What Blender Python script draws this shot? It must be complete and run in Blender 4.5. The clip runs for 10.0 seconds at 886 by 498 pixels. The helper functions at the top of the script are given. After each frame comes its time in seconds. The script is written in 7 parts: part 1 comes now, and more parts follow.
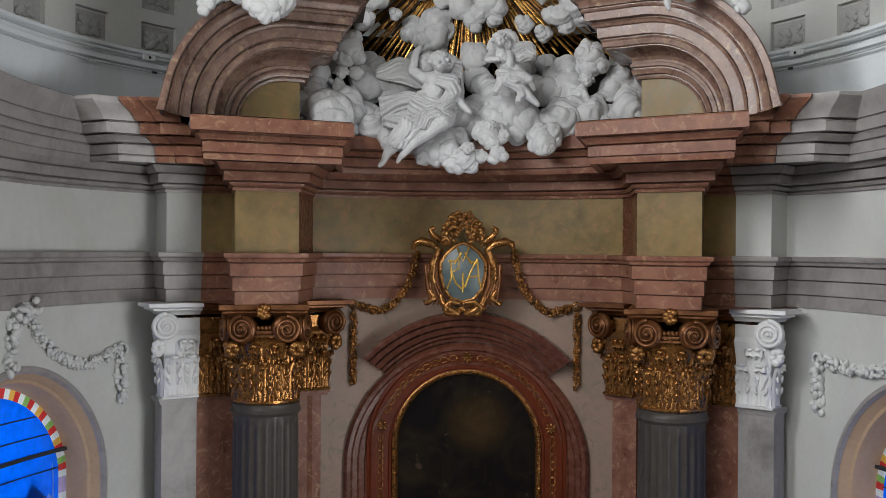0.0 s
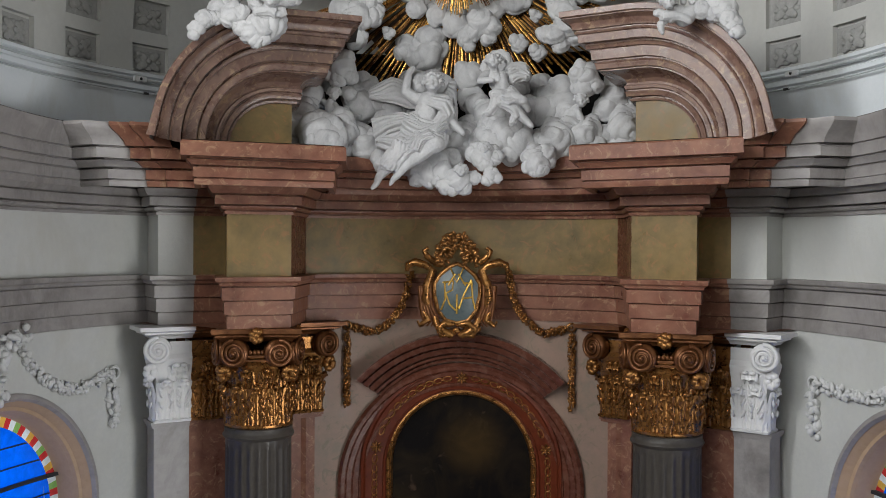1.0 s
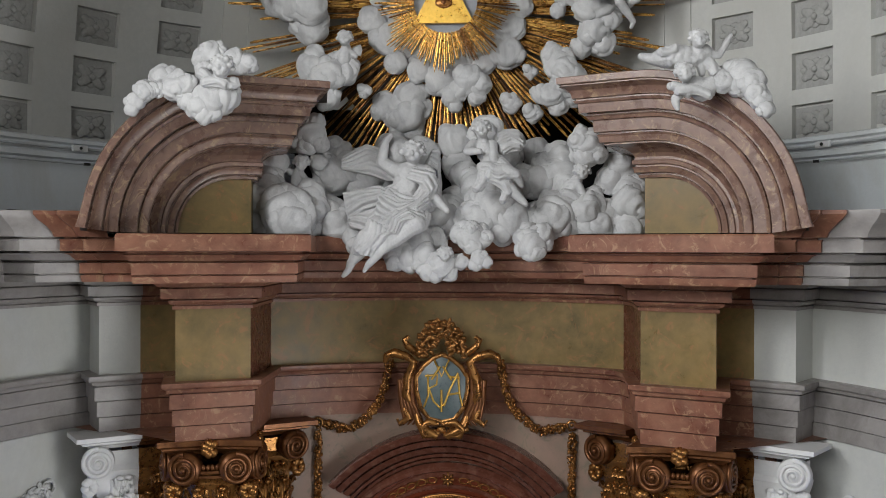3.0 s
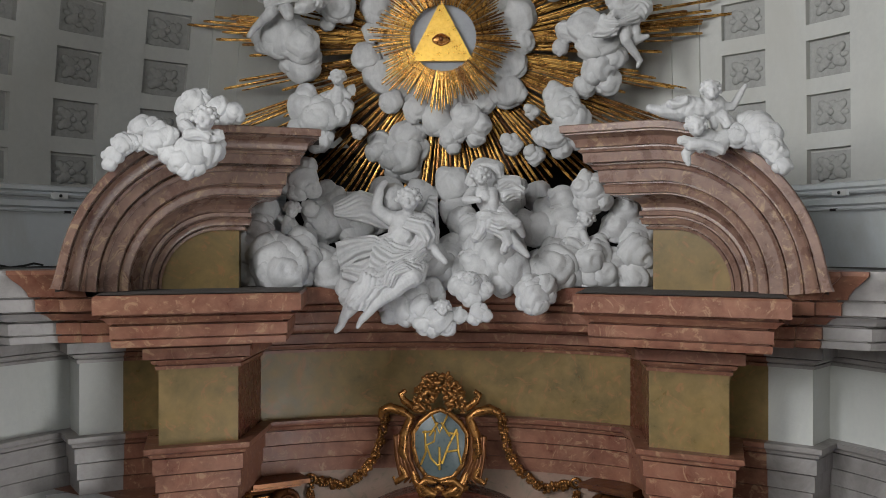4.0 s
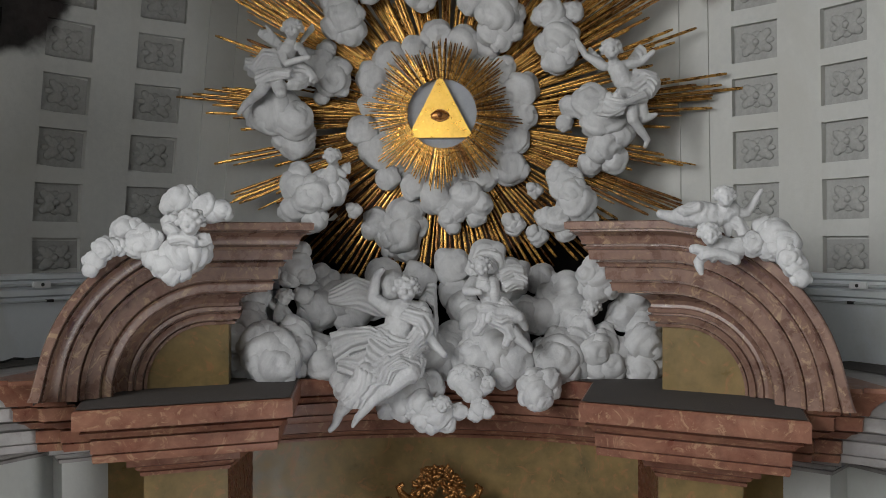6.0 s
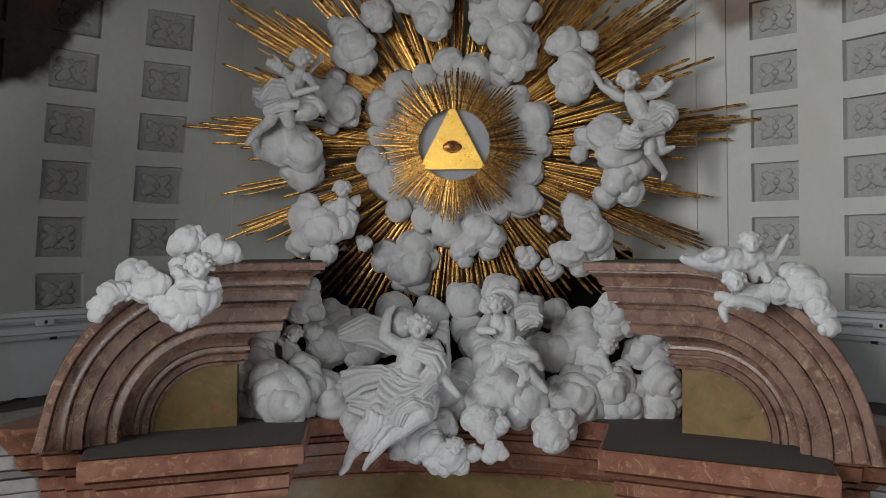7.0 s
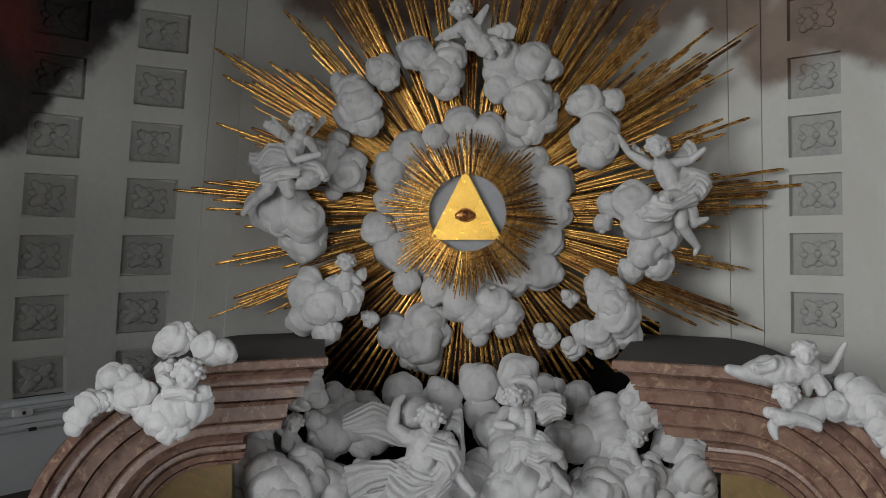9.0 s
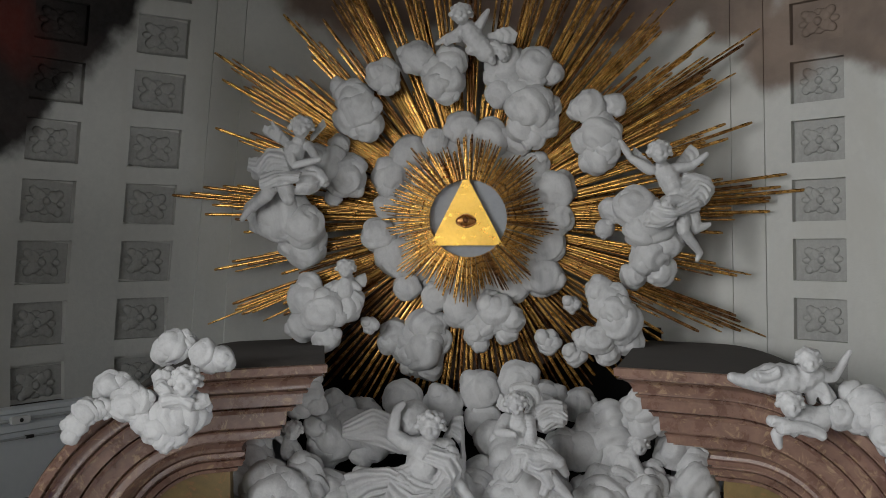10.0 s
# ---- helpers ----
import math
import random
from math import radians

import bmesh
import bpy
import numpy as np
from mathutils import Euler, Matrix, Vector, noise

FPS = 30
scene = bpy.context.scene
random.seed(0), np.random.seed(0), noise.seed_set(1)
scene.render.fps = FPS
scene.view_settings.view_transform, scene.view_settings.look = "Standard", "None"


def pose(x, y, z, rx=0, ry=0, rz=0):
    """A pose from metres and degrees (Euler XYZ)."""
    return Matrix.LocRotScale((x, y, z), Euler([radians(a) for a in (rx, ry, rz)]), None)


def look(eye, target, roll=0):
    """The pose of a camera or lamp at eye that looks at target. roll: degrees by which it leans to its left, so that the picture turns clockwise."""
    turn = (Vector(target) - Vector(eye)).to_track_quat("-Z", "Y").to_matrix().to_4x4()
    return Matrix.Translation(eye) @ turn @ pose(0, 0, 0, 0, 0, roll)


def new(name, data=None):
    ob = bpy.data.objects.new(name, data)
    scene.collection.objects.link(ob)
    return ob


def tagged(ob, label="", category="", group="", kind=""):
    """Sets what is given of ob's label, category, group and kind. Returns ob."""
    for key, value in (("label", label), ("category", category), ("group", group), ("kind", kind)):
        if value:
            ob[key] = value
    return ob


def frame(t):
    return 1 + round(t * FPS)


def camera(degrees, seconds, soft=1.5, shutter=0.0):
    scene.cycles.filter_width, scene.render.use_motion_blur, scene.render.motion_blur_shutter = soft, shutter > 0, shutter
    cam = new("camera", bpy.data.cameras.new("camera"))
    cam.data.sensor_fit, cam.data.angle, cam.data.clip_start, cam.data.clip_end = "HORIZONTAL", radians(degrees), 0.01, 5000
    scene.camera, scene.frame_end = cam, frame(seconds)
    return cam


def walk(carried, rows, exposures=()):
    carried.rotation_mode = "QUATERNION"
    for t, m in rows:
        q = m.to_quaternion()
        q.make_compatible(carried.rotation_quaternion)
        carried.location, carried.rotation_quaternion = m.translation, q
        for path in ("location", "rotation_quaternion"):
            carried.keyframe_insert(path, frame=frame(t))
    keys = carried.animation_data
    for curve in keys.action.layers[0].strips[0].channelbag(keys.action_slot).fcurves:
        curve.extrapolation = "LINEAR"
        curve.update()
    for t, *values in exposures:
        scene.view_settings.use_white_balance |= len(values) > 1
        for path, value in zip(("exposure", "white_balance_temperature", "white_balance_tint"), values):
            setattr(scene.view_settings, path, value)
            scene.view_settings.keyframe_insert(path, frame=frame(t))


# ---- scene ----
cam = camera(48.6, 10.0, soft=0.85)
METRES, EYE, TILT, LEAN, TURN, SIDE = 6.0, 10.0, 0.0, -0.4, 4.2, 0.68
ROWS = [
    (0.0, 0.0, 0.0, 0.0, -0.0, 0.0, -0.0),
    (0.5, 0.0062, -0.0114, 0.0237, -0.01, -0.07, 0.07),
    (1.0, 0.0151, 0.0139, 0.0537, 0.02, -0.13, 0.13),
    (1.5, 0.0255, 0.073, 0.0926, 0.02, -0.15, 0.19),
    (2.0, 0.0339, 0.1445, 0.1375, -0.05, -0.15, 0.19),
    (2.5, 0.0403, 0.2166, 0.1841, -0.12, -0.11, 0.23),
    (4.0, 0.0539, 0.3713, 0.329, -0.04, -0.08, 0.41),
    (4.5, 0.0549, 0.3978, 0.3734, -0.04, -0.06, 0.44),
    (5.0, 0.058, 0.4172, 0.4182, -0.05, -0.05, 0.5),
    (5.5, 0.0621, 0.4334, 0.4573, 0.01, -0.08, 0.5),
    (7.0, 0.0336, 0.4922, 0.5567, -0.07, -0.11, 0.46),
    (7.5, 0.0252, 0.5211, 0.5907, -0.06, -0.16, 0.45),
    (8.0, 0.0199, 0.5677, 0.6271, -0.03, -0.21, 0.47),
    (8.5, 0.0182, 0.6095, 0.6652, 0.05, -0.22, 0.5),
    (9.0, 0.0166, 0.6356, 0.6966, 0.04, -0.31, 0.55),
    (9.5, 0.018, 0.6432, 0.699, 0.12, -0.1, 0.56),
    (10.0, 0.019, 0.6469, 0.7014, 0.15, -0.14, 0.56),
]
walk(cam, [(t, pose(SIDE, 0, EYE, TILT, LEAN, TURN) @ pose(METRES * x, METRES * y, METRES * z, 90 + pitch, roll, yaw)) for t, x, y, z, yaw, pitch, roll in ROWS], exposures=((0.0, 0.0), (2.5, 0.0), (5.5, -0.27), (7.0, -0.42), (10.0, -0.5)))

# ---- light ----
world = bpy.data.worlds.new("sky")
scene.world = world
world.use_nodes = True
_sky = world.node_tree.nodes.new("ShaderNodeTexSky")
_sky.sky_type, _sky.sun_disc = "NISHITA", False
_sky.sun_elevation, _sky.sun_rotation = radians(38), radians(200)
world.node_tree.links.new(_sky.outputs[0], world.node_tree.nodes["Background"].inputs[0])
world.node_tree.nodes["Background"].inputs[1].default_value = 0.12


NAVE_POWER, LOW_POWER, WEST_POWER, GLASS_POWER = 620.0, 720.0, 560.0, 50.0


def window_light(name, m, w, h, power, colour):
    data = bpy.data.lights.new(name, "AREA")
    data.shape, data.size, data.size_y, data.energy, data.color = "RECTANGLE", w, h, power, colour
    ob = new(name, data)
    ob.matrix_world = m
    return ob


# ---- materials ----
def mix_col(nt, fac, a, b, mode="MIX"):
    n = nt.nodes.new("ShaderNodeMix")
    n.data_type, n.blend_type = "RGBA", mode
    for sock, val in ((n.inputs[0], fac), (n.inputs[6], a), (n.inputs[7], b)):
        if hasattr(val, "is_output"):
            nt.links.new(val, sock)
        elif isinstance(val, (int, float)):
            sock.default_value = val
        else:
            sock.default_value = (*val, 1)
    return n.outputs[2]


def noise_tex(nt, scale, detail=5, rough=0.6, distort=0.0, stretch=None):
    tc = nt.nodes.new("ShaderNodeTexCoord")
    n = nt.nodes.new("ShaderNodeTexNoise")
    n.inputs["Scale"].default_value, n.inputs["Detail"].default_value = scale, detail
    n.inputs["Roughness"].default_value, n.inputs["Distortion"].default_value = rough, distort
    src = tc.outputs["Object"]
    if stretch:
        mp = nt.nodes.new("ShaderNodeMapping")
        mp.inputs["Scale"].default_value = stretch
        nt.links.new(src, mp.inputs[0])
        src = mp.outputs[0]
    nt.links.new(src, n.inputs["Vector"])
    return n.outputs["Fac"]


def ramp(nt, fac, lo, hi):
    n = nt.nodes.new("ShaderNodeMapRange")
    n.inputs[1].default_value, n.inputs[2].default_value = lo, hi
    nt.links.new(fac, n.inputs[0])
    return n.outputs[0]


def material(name, base, second=None, third=None, rough=0.6, metal=0.0, scale=1.5, grain=18.0, bump=0.02, veins=None, spec=0.5, dirt=None, stretch=None, vary=None):
    """A surface with large stains, finer grain, optional veins and dirt in the hollows of the noise."""
    m = bpy.data.materials.new(name)
    m.use_nodes = True
    nt = m.node_tree
    bsdf = nt.nodes["Principled BSDF"]
    second = second or tuple(c * 0.8 for c in base)
    third = third or tuple(c * 1.15 for c in base)
    big = ramp(nt, noise_tex(nt, scale, 6, 0.65, 0.6, stretch), 0.35, 0.65)
    fine = ramp(nt, noise_tex(nt, grain, 6, 0.7, 0.2), 0.3, 0.7)
    col = mix_col(nt, big, base, second)
    half = nt.nodes.new("ShaderNodeMath")
    half.operation = "MULTIPLY"
    half.inputs[1].default_value = 0.65
    nt.links.new(fine, half.inputs[0])
    col = mix_col(nt, half.outputs[0], col, third)
    if veins:
        v = ramp(nt, noise_tex(nt, scale * 2.2, 8, 0.7, 2.5), 0.55, 0.62)
        hv = nt.nodes.new("ShaderNodeMath")
        hv.operation = "MULTIPLY"
        hv.inputs[1].default_value = 0.6
        nt.links.new(v, hv.inputs[0])
        col = mix_col(nt, hv.outputs[0], col, veins)
    if dirt:
        dv = ramp(nt, noise_tex(nt, scale * 0.7, 7, 0.7, 0.8, (1, 1, 0.45)), 0.5, 0.72)
        col = mix_col(nt, dv, col, dirt)
    if vary:
        info = nt.nodes.new("ShaderNodeObjectInfo")
        col = mix_col(nt, ramp(nt, info.outputs["Random"], 0.4, 1.0), col, vary)
    nt.links.new(col, bsdf.inputs["Base Color"])
    r = nt.nodes.new("ShaderNodeMapRange")
    r.inputs[3].default_value, r.inputs[4].default_value = max(0.05, rough - 0.12), min(1, rough + 0.12)
    nt.links.new(fine, r.inputs[0])
    nt.links.new(r.outputs[0], bsdf.inputs["Roughness"])
    bsdf.inputs["Metallic"].default_value = metal
    bsdf.inputs["Specular IOR Level"].default_value = spec
    if bump:
        b = nt.nodes.new("ShaderNodeBump")
        b.inputs["Strength"].default_value, b.inputs["Distance"].default_value = 0.5, bump
        nt.links.new(fine, b.inputs["Height"])
        nt.links.new(b.outputs[0], bsdf.inputs["Normal"])
    return m


RED = material("red_marble", (0.185, 0.070, 0.046), (0.098, 0.036, 0.026), (0.34, 0.175, 0.11), 0.36, scale=1.9, grain=4.2, bump=0.001, veins=(0.40, 0.25, 0.15), spec=0.18)
BROWN = material("brown_marble", (0.175, 0.098, 0.077), (0.092, 0.048, 0.04), (0.33, 0.205, 0.145), 0.30, scale=2.1, grain=4.6, bump=0.001, veins=(0.44, 0.31, 0.19), spec=0.4)
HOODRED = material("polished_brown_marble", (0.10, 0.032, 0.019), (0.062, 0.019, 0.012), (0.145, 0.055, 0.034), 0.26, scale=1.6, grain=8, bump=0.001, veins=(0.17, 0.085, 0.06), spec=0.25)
FRAME_RED = material("dark_red_wood", (0.10, 0.018, 0.006), (0.058, 0.011, 0.005), (0.14, 0.03, 0.011), 0.36, scale=1.5, grain=12, bump=0.001, spec=0.15)
YELLOW = material("ochre_marble", (0.20, 0.138, 0.052), (0.105, 0.088, 0.042), (0.29, 0.19, 0.078), 0.36, scale=1.7, grain=4.5, bump=0.001, veins=(0.31, 0.15, 0.068), spec=0.22)
PINK = material("pink_stucco_marble", (0.275, 0.185, 0.145), (0.20, 0.165, 0.125), (0.33, 0.215, 0.165), 0.42, scale=1.3, grain=6, bump=0.002, veins=(0.165, 0.145, 0.10), spec=0.2)
# the unseen nave is kept dark so that it bounces little light
NAVE = material("low_bounce_nave_stone", (0.13, 0.12, 0.105), rough=0.8, bump=0)
HALO = material("halo_paint", (0.33, 0.345, 0.37), (0.28, 0.295, 0.32), rough=0.6, bump=0.001)
GREYWALL = material("grey_wall_paint", (0.54, 0.545, 0.52), (0.48, 0.49, 0.475), (0.58, 0.585, 0.55), 0.8, scale=0.8, grain=14, bump=0.004, dirt=(0.47, 0.465, 0.42))
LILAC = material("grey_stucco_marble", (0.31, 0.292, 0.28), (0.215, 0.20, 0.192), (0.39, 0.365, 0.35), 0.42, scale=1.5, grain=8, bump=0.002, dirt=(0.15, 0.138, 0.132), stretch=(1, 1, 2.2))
PALE = material("pale_lime_paint", (0.72, 0.76, 0.79), (0.66, 0.70, 0.72), (0.75, 0.78, 0.80), 0.85, scale=0.9, grain=16, bump=0.003, dirt=(0.62, 0.63, 0.61))
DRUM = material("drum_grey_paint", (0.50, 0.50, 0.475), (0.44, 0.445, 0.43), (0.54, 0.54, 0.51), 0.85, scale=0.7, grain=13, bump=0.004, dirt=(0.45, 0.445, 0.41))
COFFER = material("coffer_grey_paint", (0.33, 0.33, 0.315), (0.27, 0.27, 0.26), (0.40, 0.40, 0.38), 0.85, scale=2.5, grain=22, bump=0.006, dirt=(0.24, 0.24, 0.228))


def painted(m, groups):
    """Lays soft-edged painted clouds over a wall paint: each a ragged round (x, y, z, radius) in the place."""
    nt = m.node_tree
    base = nt.nodes["Principled BSDF"].inputs["Base Color"]
    col = base.links[0].from_socket
    pos = nt.nodes.new("ShaderNodeNewGeometry").outputs["Position"]
    def tex(scale, detail):
        n = nt.nodes.new("ShaderNodeTexNoise")
        n.inputs["Scale"].default_value, n.inputs["Detail"].default_value = scale, detail
        nt.links.new(pos, n.inputs["Vector"])
        return n.outputs["Fac"]
    rag, tone = tex(2.4, 6), ramp(nt, tex(1.7, 5), 0.38, 0.64)
    for rounds, light, dark, soft in groups:
        paint = mix_col(nt, tone, light, dark)
        for x, y, z, r in rounds:
            d = nt.nodes.new("ShaderNodeVectorMath")
            d.operation = "DISTANCE"
            d.inputs[1].default_value = (x, y, z)
            nt.links.new(pos, d.inputs[0])
            add = nt.nodes.new("ShaderNodeMath")
            add.operation = "MULTIPLY_ADD"
            add.inputs[1].default_value = 0.35
            nt.links.new(rag, add.inputs[0])
            nt.links.new(d.outputs["Value"], add.inputs[2])
            edge = nt.nodes.new("ShaderNodeMapRange")
            edge.interpolation_type = "SMOOTHSTEP"
            edge.inputs[1].default_value, edge.inputs[2].default_value = r + 0.175 - soft, r + 0.175 + soft
            edge.inputs[3].default_value, edge.inputs[4].default_value = 1.0, 0.0
            nt.links.new(add.outputs[0], edge.inputs[0])
            col = mix_col(nt, edge.outputs[0], col, paint)
    nt.links.new(col, base)


# first rounds: dark fresco clouds, deepened further for the dim upper left corner
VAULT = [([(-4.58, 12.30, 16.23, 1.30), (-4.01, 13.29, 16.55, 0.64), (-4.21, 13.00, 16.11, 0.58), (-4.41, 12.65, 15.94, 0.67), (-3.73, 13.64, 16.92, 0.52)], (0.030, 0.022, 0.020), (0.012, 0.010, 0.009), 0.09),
         ([(-4.20, 13.02, 16.22, 0.33), (-4.30, 12.85, 16.45, 0.42)], (0.10, 0.018, 0.012), (0.05, 0.015, 0.012), 0.16),
         ([(0.71, 15.25, 17.90, 0.91), (-0.53, 15.27, 17.81, 0.79), (-1.72, 15.00, 17.17, 0.39)], (0.20, 0.16, 0.14), (0.13, 0.105, 0.095), 0.10),
         ([(2.18, 14.80, 17.28, 0.70), (2.77, 14.46, 16.81, 0.45), (3.12, 14.21, 16.27, 0.45), (3.56, 13.81, 16.69, 0.67), (3.91, 13.42, 16.47, 0.61), (1.59, 15.04, 17.49, 0.61)], (0.23, 0.175, 0.14), (0.155, 0.12, 0.098), 0.10)]
VAULT.append(([(1.29, 15.22, 17.03, 0.53), (1.84, 15.04, 16.88, 0.41), (0.64, 15.34, 17.14, 0.50), (-1.32, 15.21, 17.09, 0.50), (-1.91, 15.01, 17.05, 0.28), (-0.74, 15.33, 17.17, 0.44), (-0.08, 15.38, 17.23, 0.50)], (0.215, 0.150, 0.115), (0.13, 0.095, 0.08), 0.12))
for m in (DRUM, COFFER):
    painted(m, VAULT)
WHITE = material("white_stucco", (0.52, 0.52, 0.522), (0.42, 0.42, 0.43), (0.60, 0.60, 0.595), 0.55, scale=2.5, grain=24, bump=0.004, dirt=(0.33, 0.33, 0.338))
WHITECAP = material("fresh_white_stucco", (0.74, 0.74, 0.74), (0.68, 0.68, 0.68), (0.78, 0.78, 0.77), 0.55, scale=2.0, grain=20, bump=0.003)
PLASTER = material("plaster_relief", (0.60, 0.605, 0.60), (0.54, 0.545, 0.54), (0.66, 0.66, 0.65), 0.7, scale=3.0, grain=25, bump=0.004)
GOLD = material("gilding", (0.56, 0.28, 0.057), (0.24, 0.095, 0.022), (0.85, 0.53, 0.155), 0.27, metal=0.85, scale=5, grain=11, bump=0.0, vary=(0.15, 0.06, 0.018))
RAY_SHADE = material("ray_gap_shade", (0.05, 0.026, 0.014), rough=0.6, bump=0)
OLDGOLD = material("worn_gilding", (0.27, 0.11, 0.03), (0.095, 0.036, 0.013), (0.50, 0.25, 0.072), 0.30, metal=0.8, scale=4, grain=14, bump=0.002)
BRONZE = material("brown_gilding", (0.145, 0.05, 0.018), (0.07, 0.025, 0.011), (0.27, 0.115, 0.036), 0.36, metal=0.6, scale=4, grain=10, bump=0.001)
LEAF = material("bright_gold_leaf", (0.72, 0.43, 0.07), (0.50, 0.27, 0.04), (0.84, 0.56, 0.14), 0.34, metal=0.8, scale=6, grain=14, bump=0.001)
SLATE = material("dark_grey_marble", (0.056, 0.049, 0.042), (0.034, 0.030, 0.026), (0.085, 0.075, 0.064), 0.40, scale=2.2, grain=10, bump=0.001, stretch=(1, 1, 0.3), spec=0.25)
TOPDUST = material("dusty_masonry", (0.075, 0.065, 0.06), (0.055, 0.05, 0.047), (0.10, 0.09, 0.08), 0.95, scale=2.0, grain=20, bump=0.01)
SHIELD = material("blue_grey_enamel", (0.085, 0.115, 0.12), (0.06, 0.085, 0.09), (0.13, 0.16, 0.16), 0.35, scale=5, grain=20, bump=0.002)
OCHREFRAME = material("ochre_window_stucco", (0.46, 0.31, 0.19), (0.38, 0.26, 0.17), (0.50, 0.36, 0.24), 0.5, scale=1.5, grain=14, bump=0.003)
RECESS_SHADE = material("recess_shade_black", (0.012, 0.011, 0.011), rough=0.9, bump=0)
PLASTIC = material("white_plastic", (0.75, 0.76, 0.76), rough=0.45, bump=0)
GREYPIPE = material("grey_painted_pipe", (0.50, 0.53, 0.54), rough=0.5, bump=0)
BLACKCABLE = material("black_cable", (0.02, 0.02, 0.02), rough=0.6, bump=0)
FLOORSTONE = material("stone_floor", (0.16, 0.14, 0.12), (0.12, 0.105, 0.09), rough=0.5, scale=1.0, grain=8)


# ---- mesh tools ----
def finish(name, bm, mat, smooth=None, parent=None, label="", category="", kind="", group=""):
    bmesh.ops.recalc_face_normals(bm, faces=bm.faces)
    me = bpy.data.meshes.new(name)
    if smooth is not None:
        for f in bm.faces:
            f.smooth = True
        for e in bm.edges:
            if len(e.link_faces) == 2 and e.calc_face_angle(0) > radians(smooth):
                e.smooth = False
    bm.to_mesh(me)
    bm.free()
    me.materials.append(mat)
    ob = new(name, me)
    if parent:
        ob.parent = parent
    return tagged(ob, label, category, group, kind)


def part(name, bm, mat, parent, label="", smooth=None):
    return finish(name, bm, mat, smooth, parent, label)


def thing(name, at, label, category, group="", kind=""):
    ob = new(name)
    ob.location = at
    ob.empty_display_size = 0.1
    bpy.context.view_layer.update()
    return tagged(ob, label, category, group, kind)


def grid_faces(bm, rows, closed=False):
    vs = [[bm.verts.new(p) for p in row] for row in rows]
    for a, b in zip(vs, vs[1:]):
        n = len(a)
        for i in range(n if closed else n - 1):
            j = (i + 1) % n
            try:
                bm.faces.new((a[i], a[j], b[j], b[i]))
            except ValueError:
                pass
    return vs


def box(bm, size, m=None):
    r = bmesh.ops.create_cube(bm, size=1, matrix=(m or Matrix()) @ Matrix.Diagonal((*size, 1)))
    return r["verts"]


# ---- plan: an apse round the point (0, CY) ----
CY = 10.3
R_BAY, R_WALL, R_DRUM = 3.95, 5.0, 5.15


def polar(r, deg, z=None):
    a = radians(deg)
    p = (r * math.sin(a), CY + r * math.cos(a))
    return Vector(p) if z is None else Vector((*p, z))


def arc(r, a, b, step=1.5):
    n = max(2, int(abs(b - a) / step) + 1)
    return [polar(r, a + (b - a) * i / (n - 1)) for i in range(n)]


LEFT_SHIFT = Vector((0.10, 0.06))


def half_plan(side, forward):
    """Plan line of one half from the middle outward, with the material group of each stretch that starts there."""
    n = Vector((-0.456, -0.89))
    a, b = Vector((2.20, 12.42)), Vector((2.93, 12.05))
    back = [Vector((3.14, 13.06)), Vector((3.51, 12.86)), Vector((3.89, 12.59))]
    back = [v + n * forward for v in back]
    pts = [(p, "bay") for p in arc(R_BAY - 0.4 * forward, 0, 33)]
    pts[-1] = (pts[-1][0], "reveal")
    out = [(Vector((2.24, 13.30)), "reveal"), (a + n * forward, "block"), (b + n * forward, "block"), (back[0], "side"), (back[1], "grey"), (back[2], "grey")]
    if side < 0:
        out = [(p + Vector((-LEFT_SHIFT.x, LEFT_SHIFT.y)) if i < 3 else p, g) for i, (p, g) in enumerate(out)]
    pts += out
    pts += [(p, "wall") for p in arc(R_WALL, 57, 92)]
    pts += [(Vector((R_WALL + 0.1, 6.0)), "wall")]
    return [(Vector((side * p.x, p.y)), g) for p, g in pts]


def full_plan(forward):
    right, left = half_plan(1, forward), half_plan(-1, forward)
    pts = [p for p, g in reversed(left)] + [p for p, g in right[1:]]
    groups = [g for p, g in left[:-1]][::-1] + [g for p, g in right[:-1]]
    return pts, groups


def mitred(pts, k, p):
    """The plan point k moved p to the front (towards the apse's middle), mitred between its two stretches."""
    def normal(a, b):
        d = (b - a).normalized()
        return Vector((d.y, -d.x))
    if k == 0:
        return pts[0] + normal(pts[0], pts[1]) * p
    if k == len(pts) - 1:
        return pts[-1] + normal(pts[-2], pts[-1]) * p
    a, b = normal(pts[k - 1], pts[k]), normal(pts[k], pts[k + 1])
    s = a + b
    if s.length < 0.3:
        return pts[k] + a * p
    return pts[k] + s * (p / max(0.25, 1 + a.dot(b)))


def runs(groups):
    """Stretches of equal group: (group, first, last) point numbers."""
    out, start = [], 0
    for i in range(1, len(groups) + 1):
        if i == len(groups) or groups[i] != groups[start]:
            out.append((groups[start], start, i))
            start = i
    return out


def course(name, profile, forward, mats, labels, smooth=28):
    """One moulded course of the entablature, swept along the whole plan and cut where its stone changes."""
    pts, groups = full_plan(forward)
    for g, a, b in runs(groups):
        if mats.get(g) is None:
            continue
        bm = bmesh.new()
        rows = []
        for k in range(a, b + 1):
            rows.append([(*mitred(pts, k, p), z) for p, z in profile])
        grid_faces(bm, rows)
        finish(name, bm, mats[g], smooth, label=labels[g], category="moulding", kind="structure")


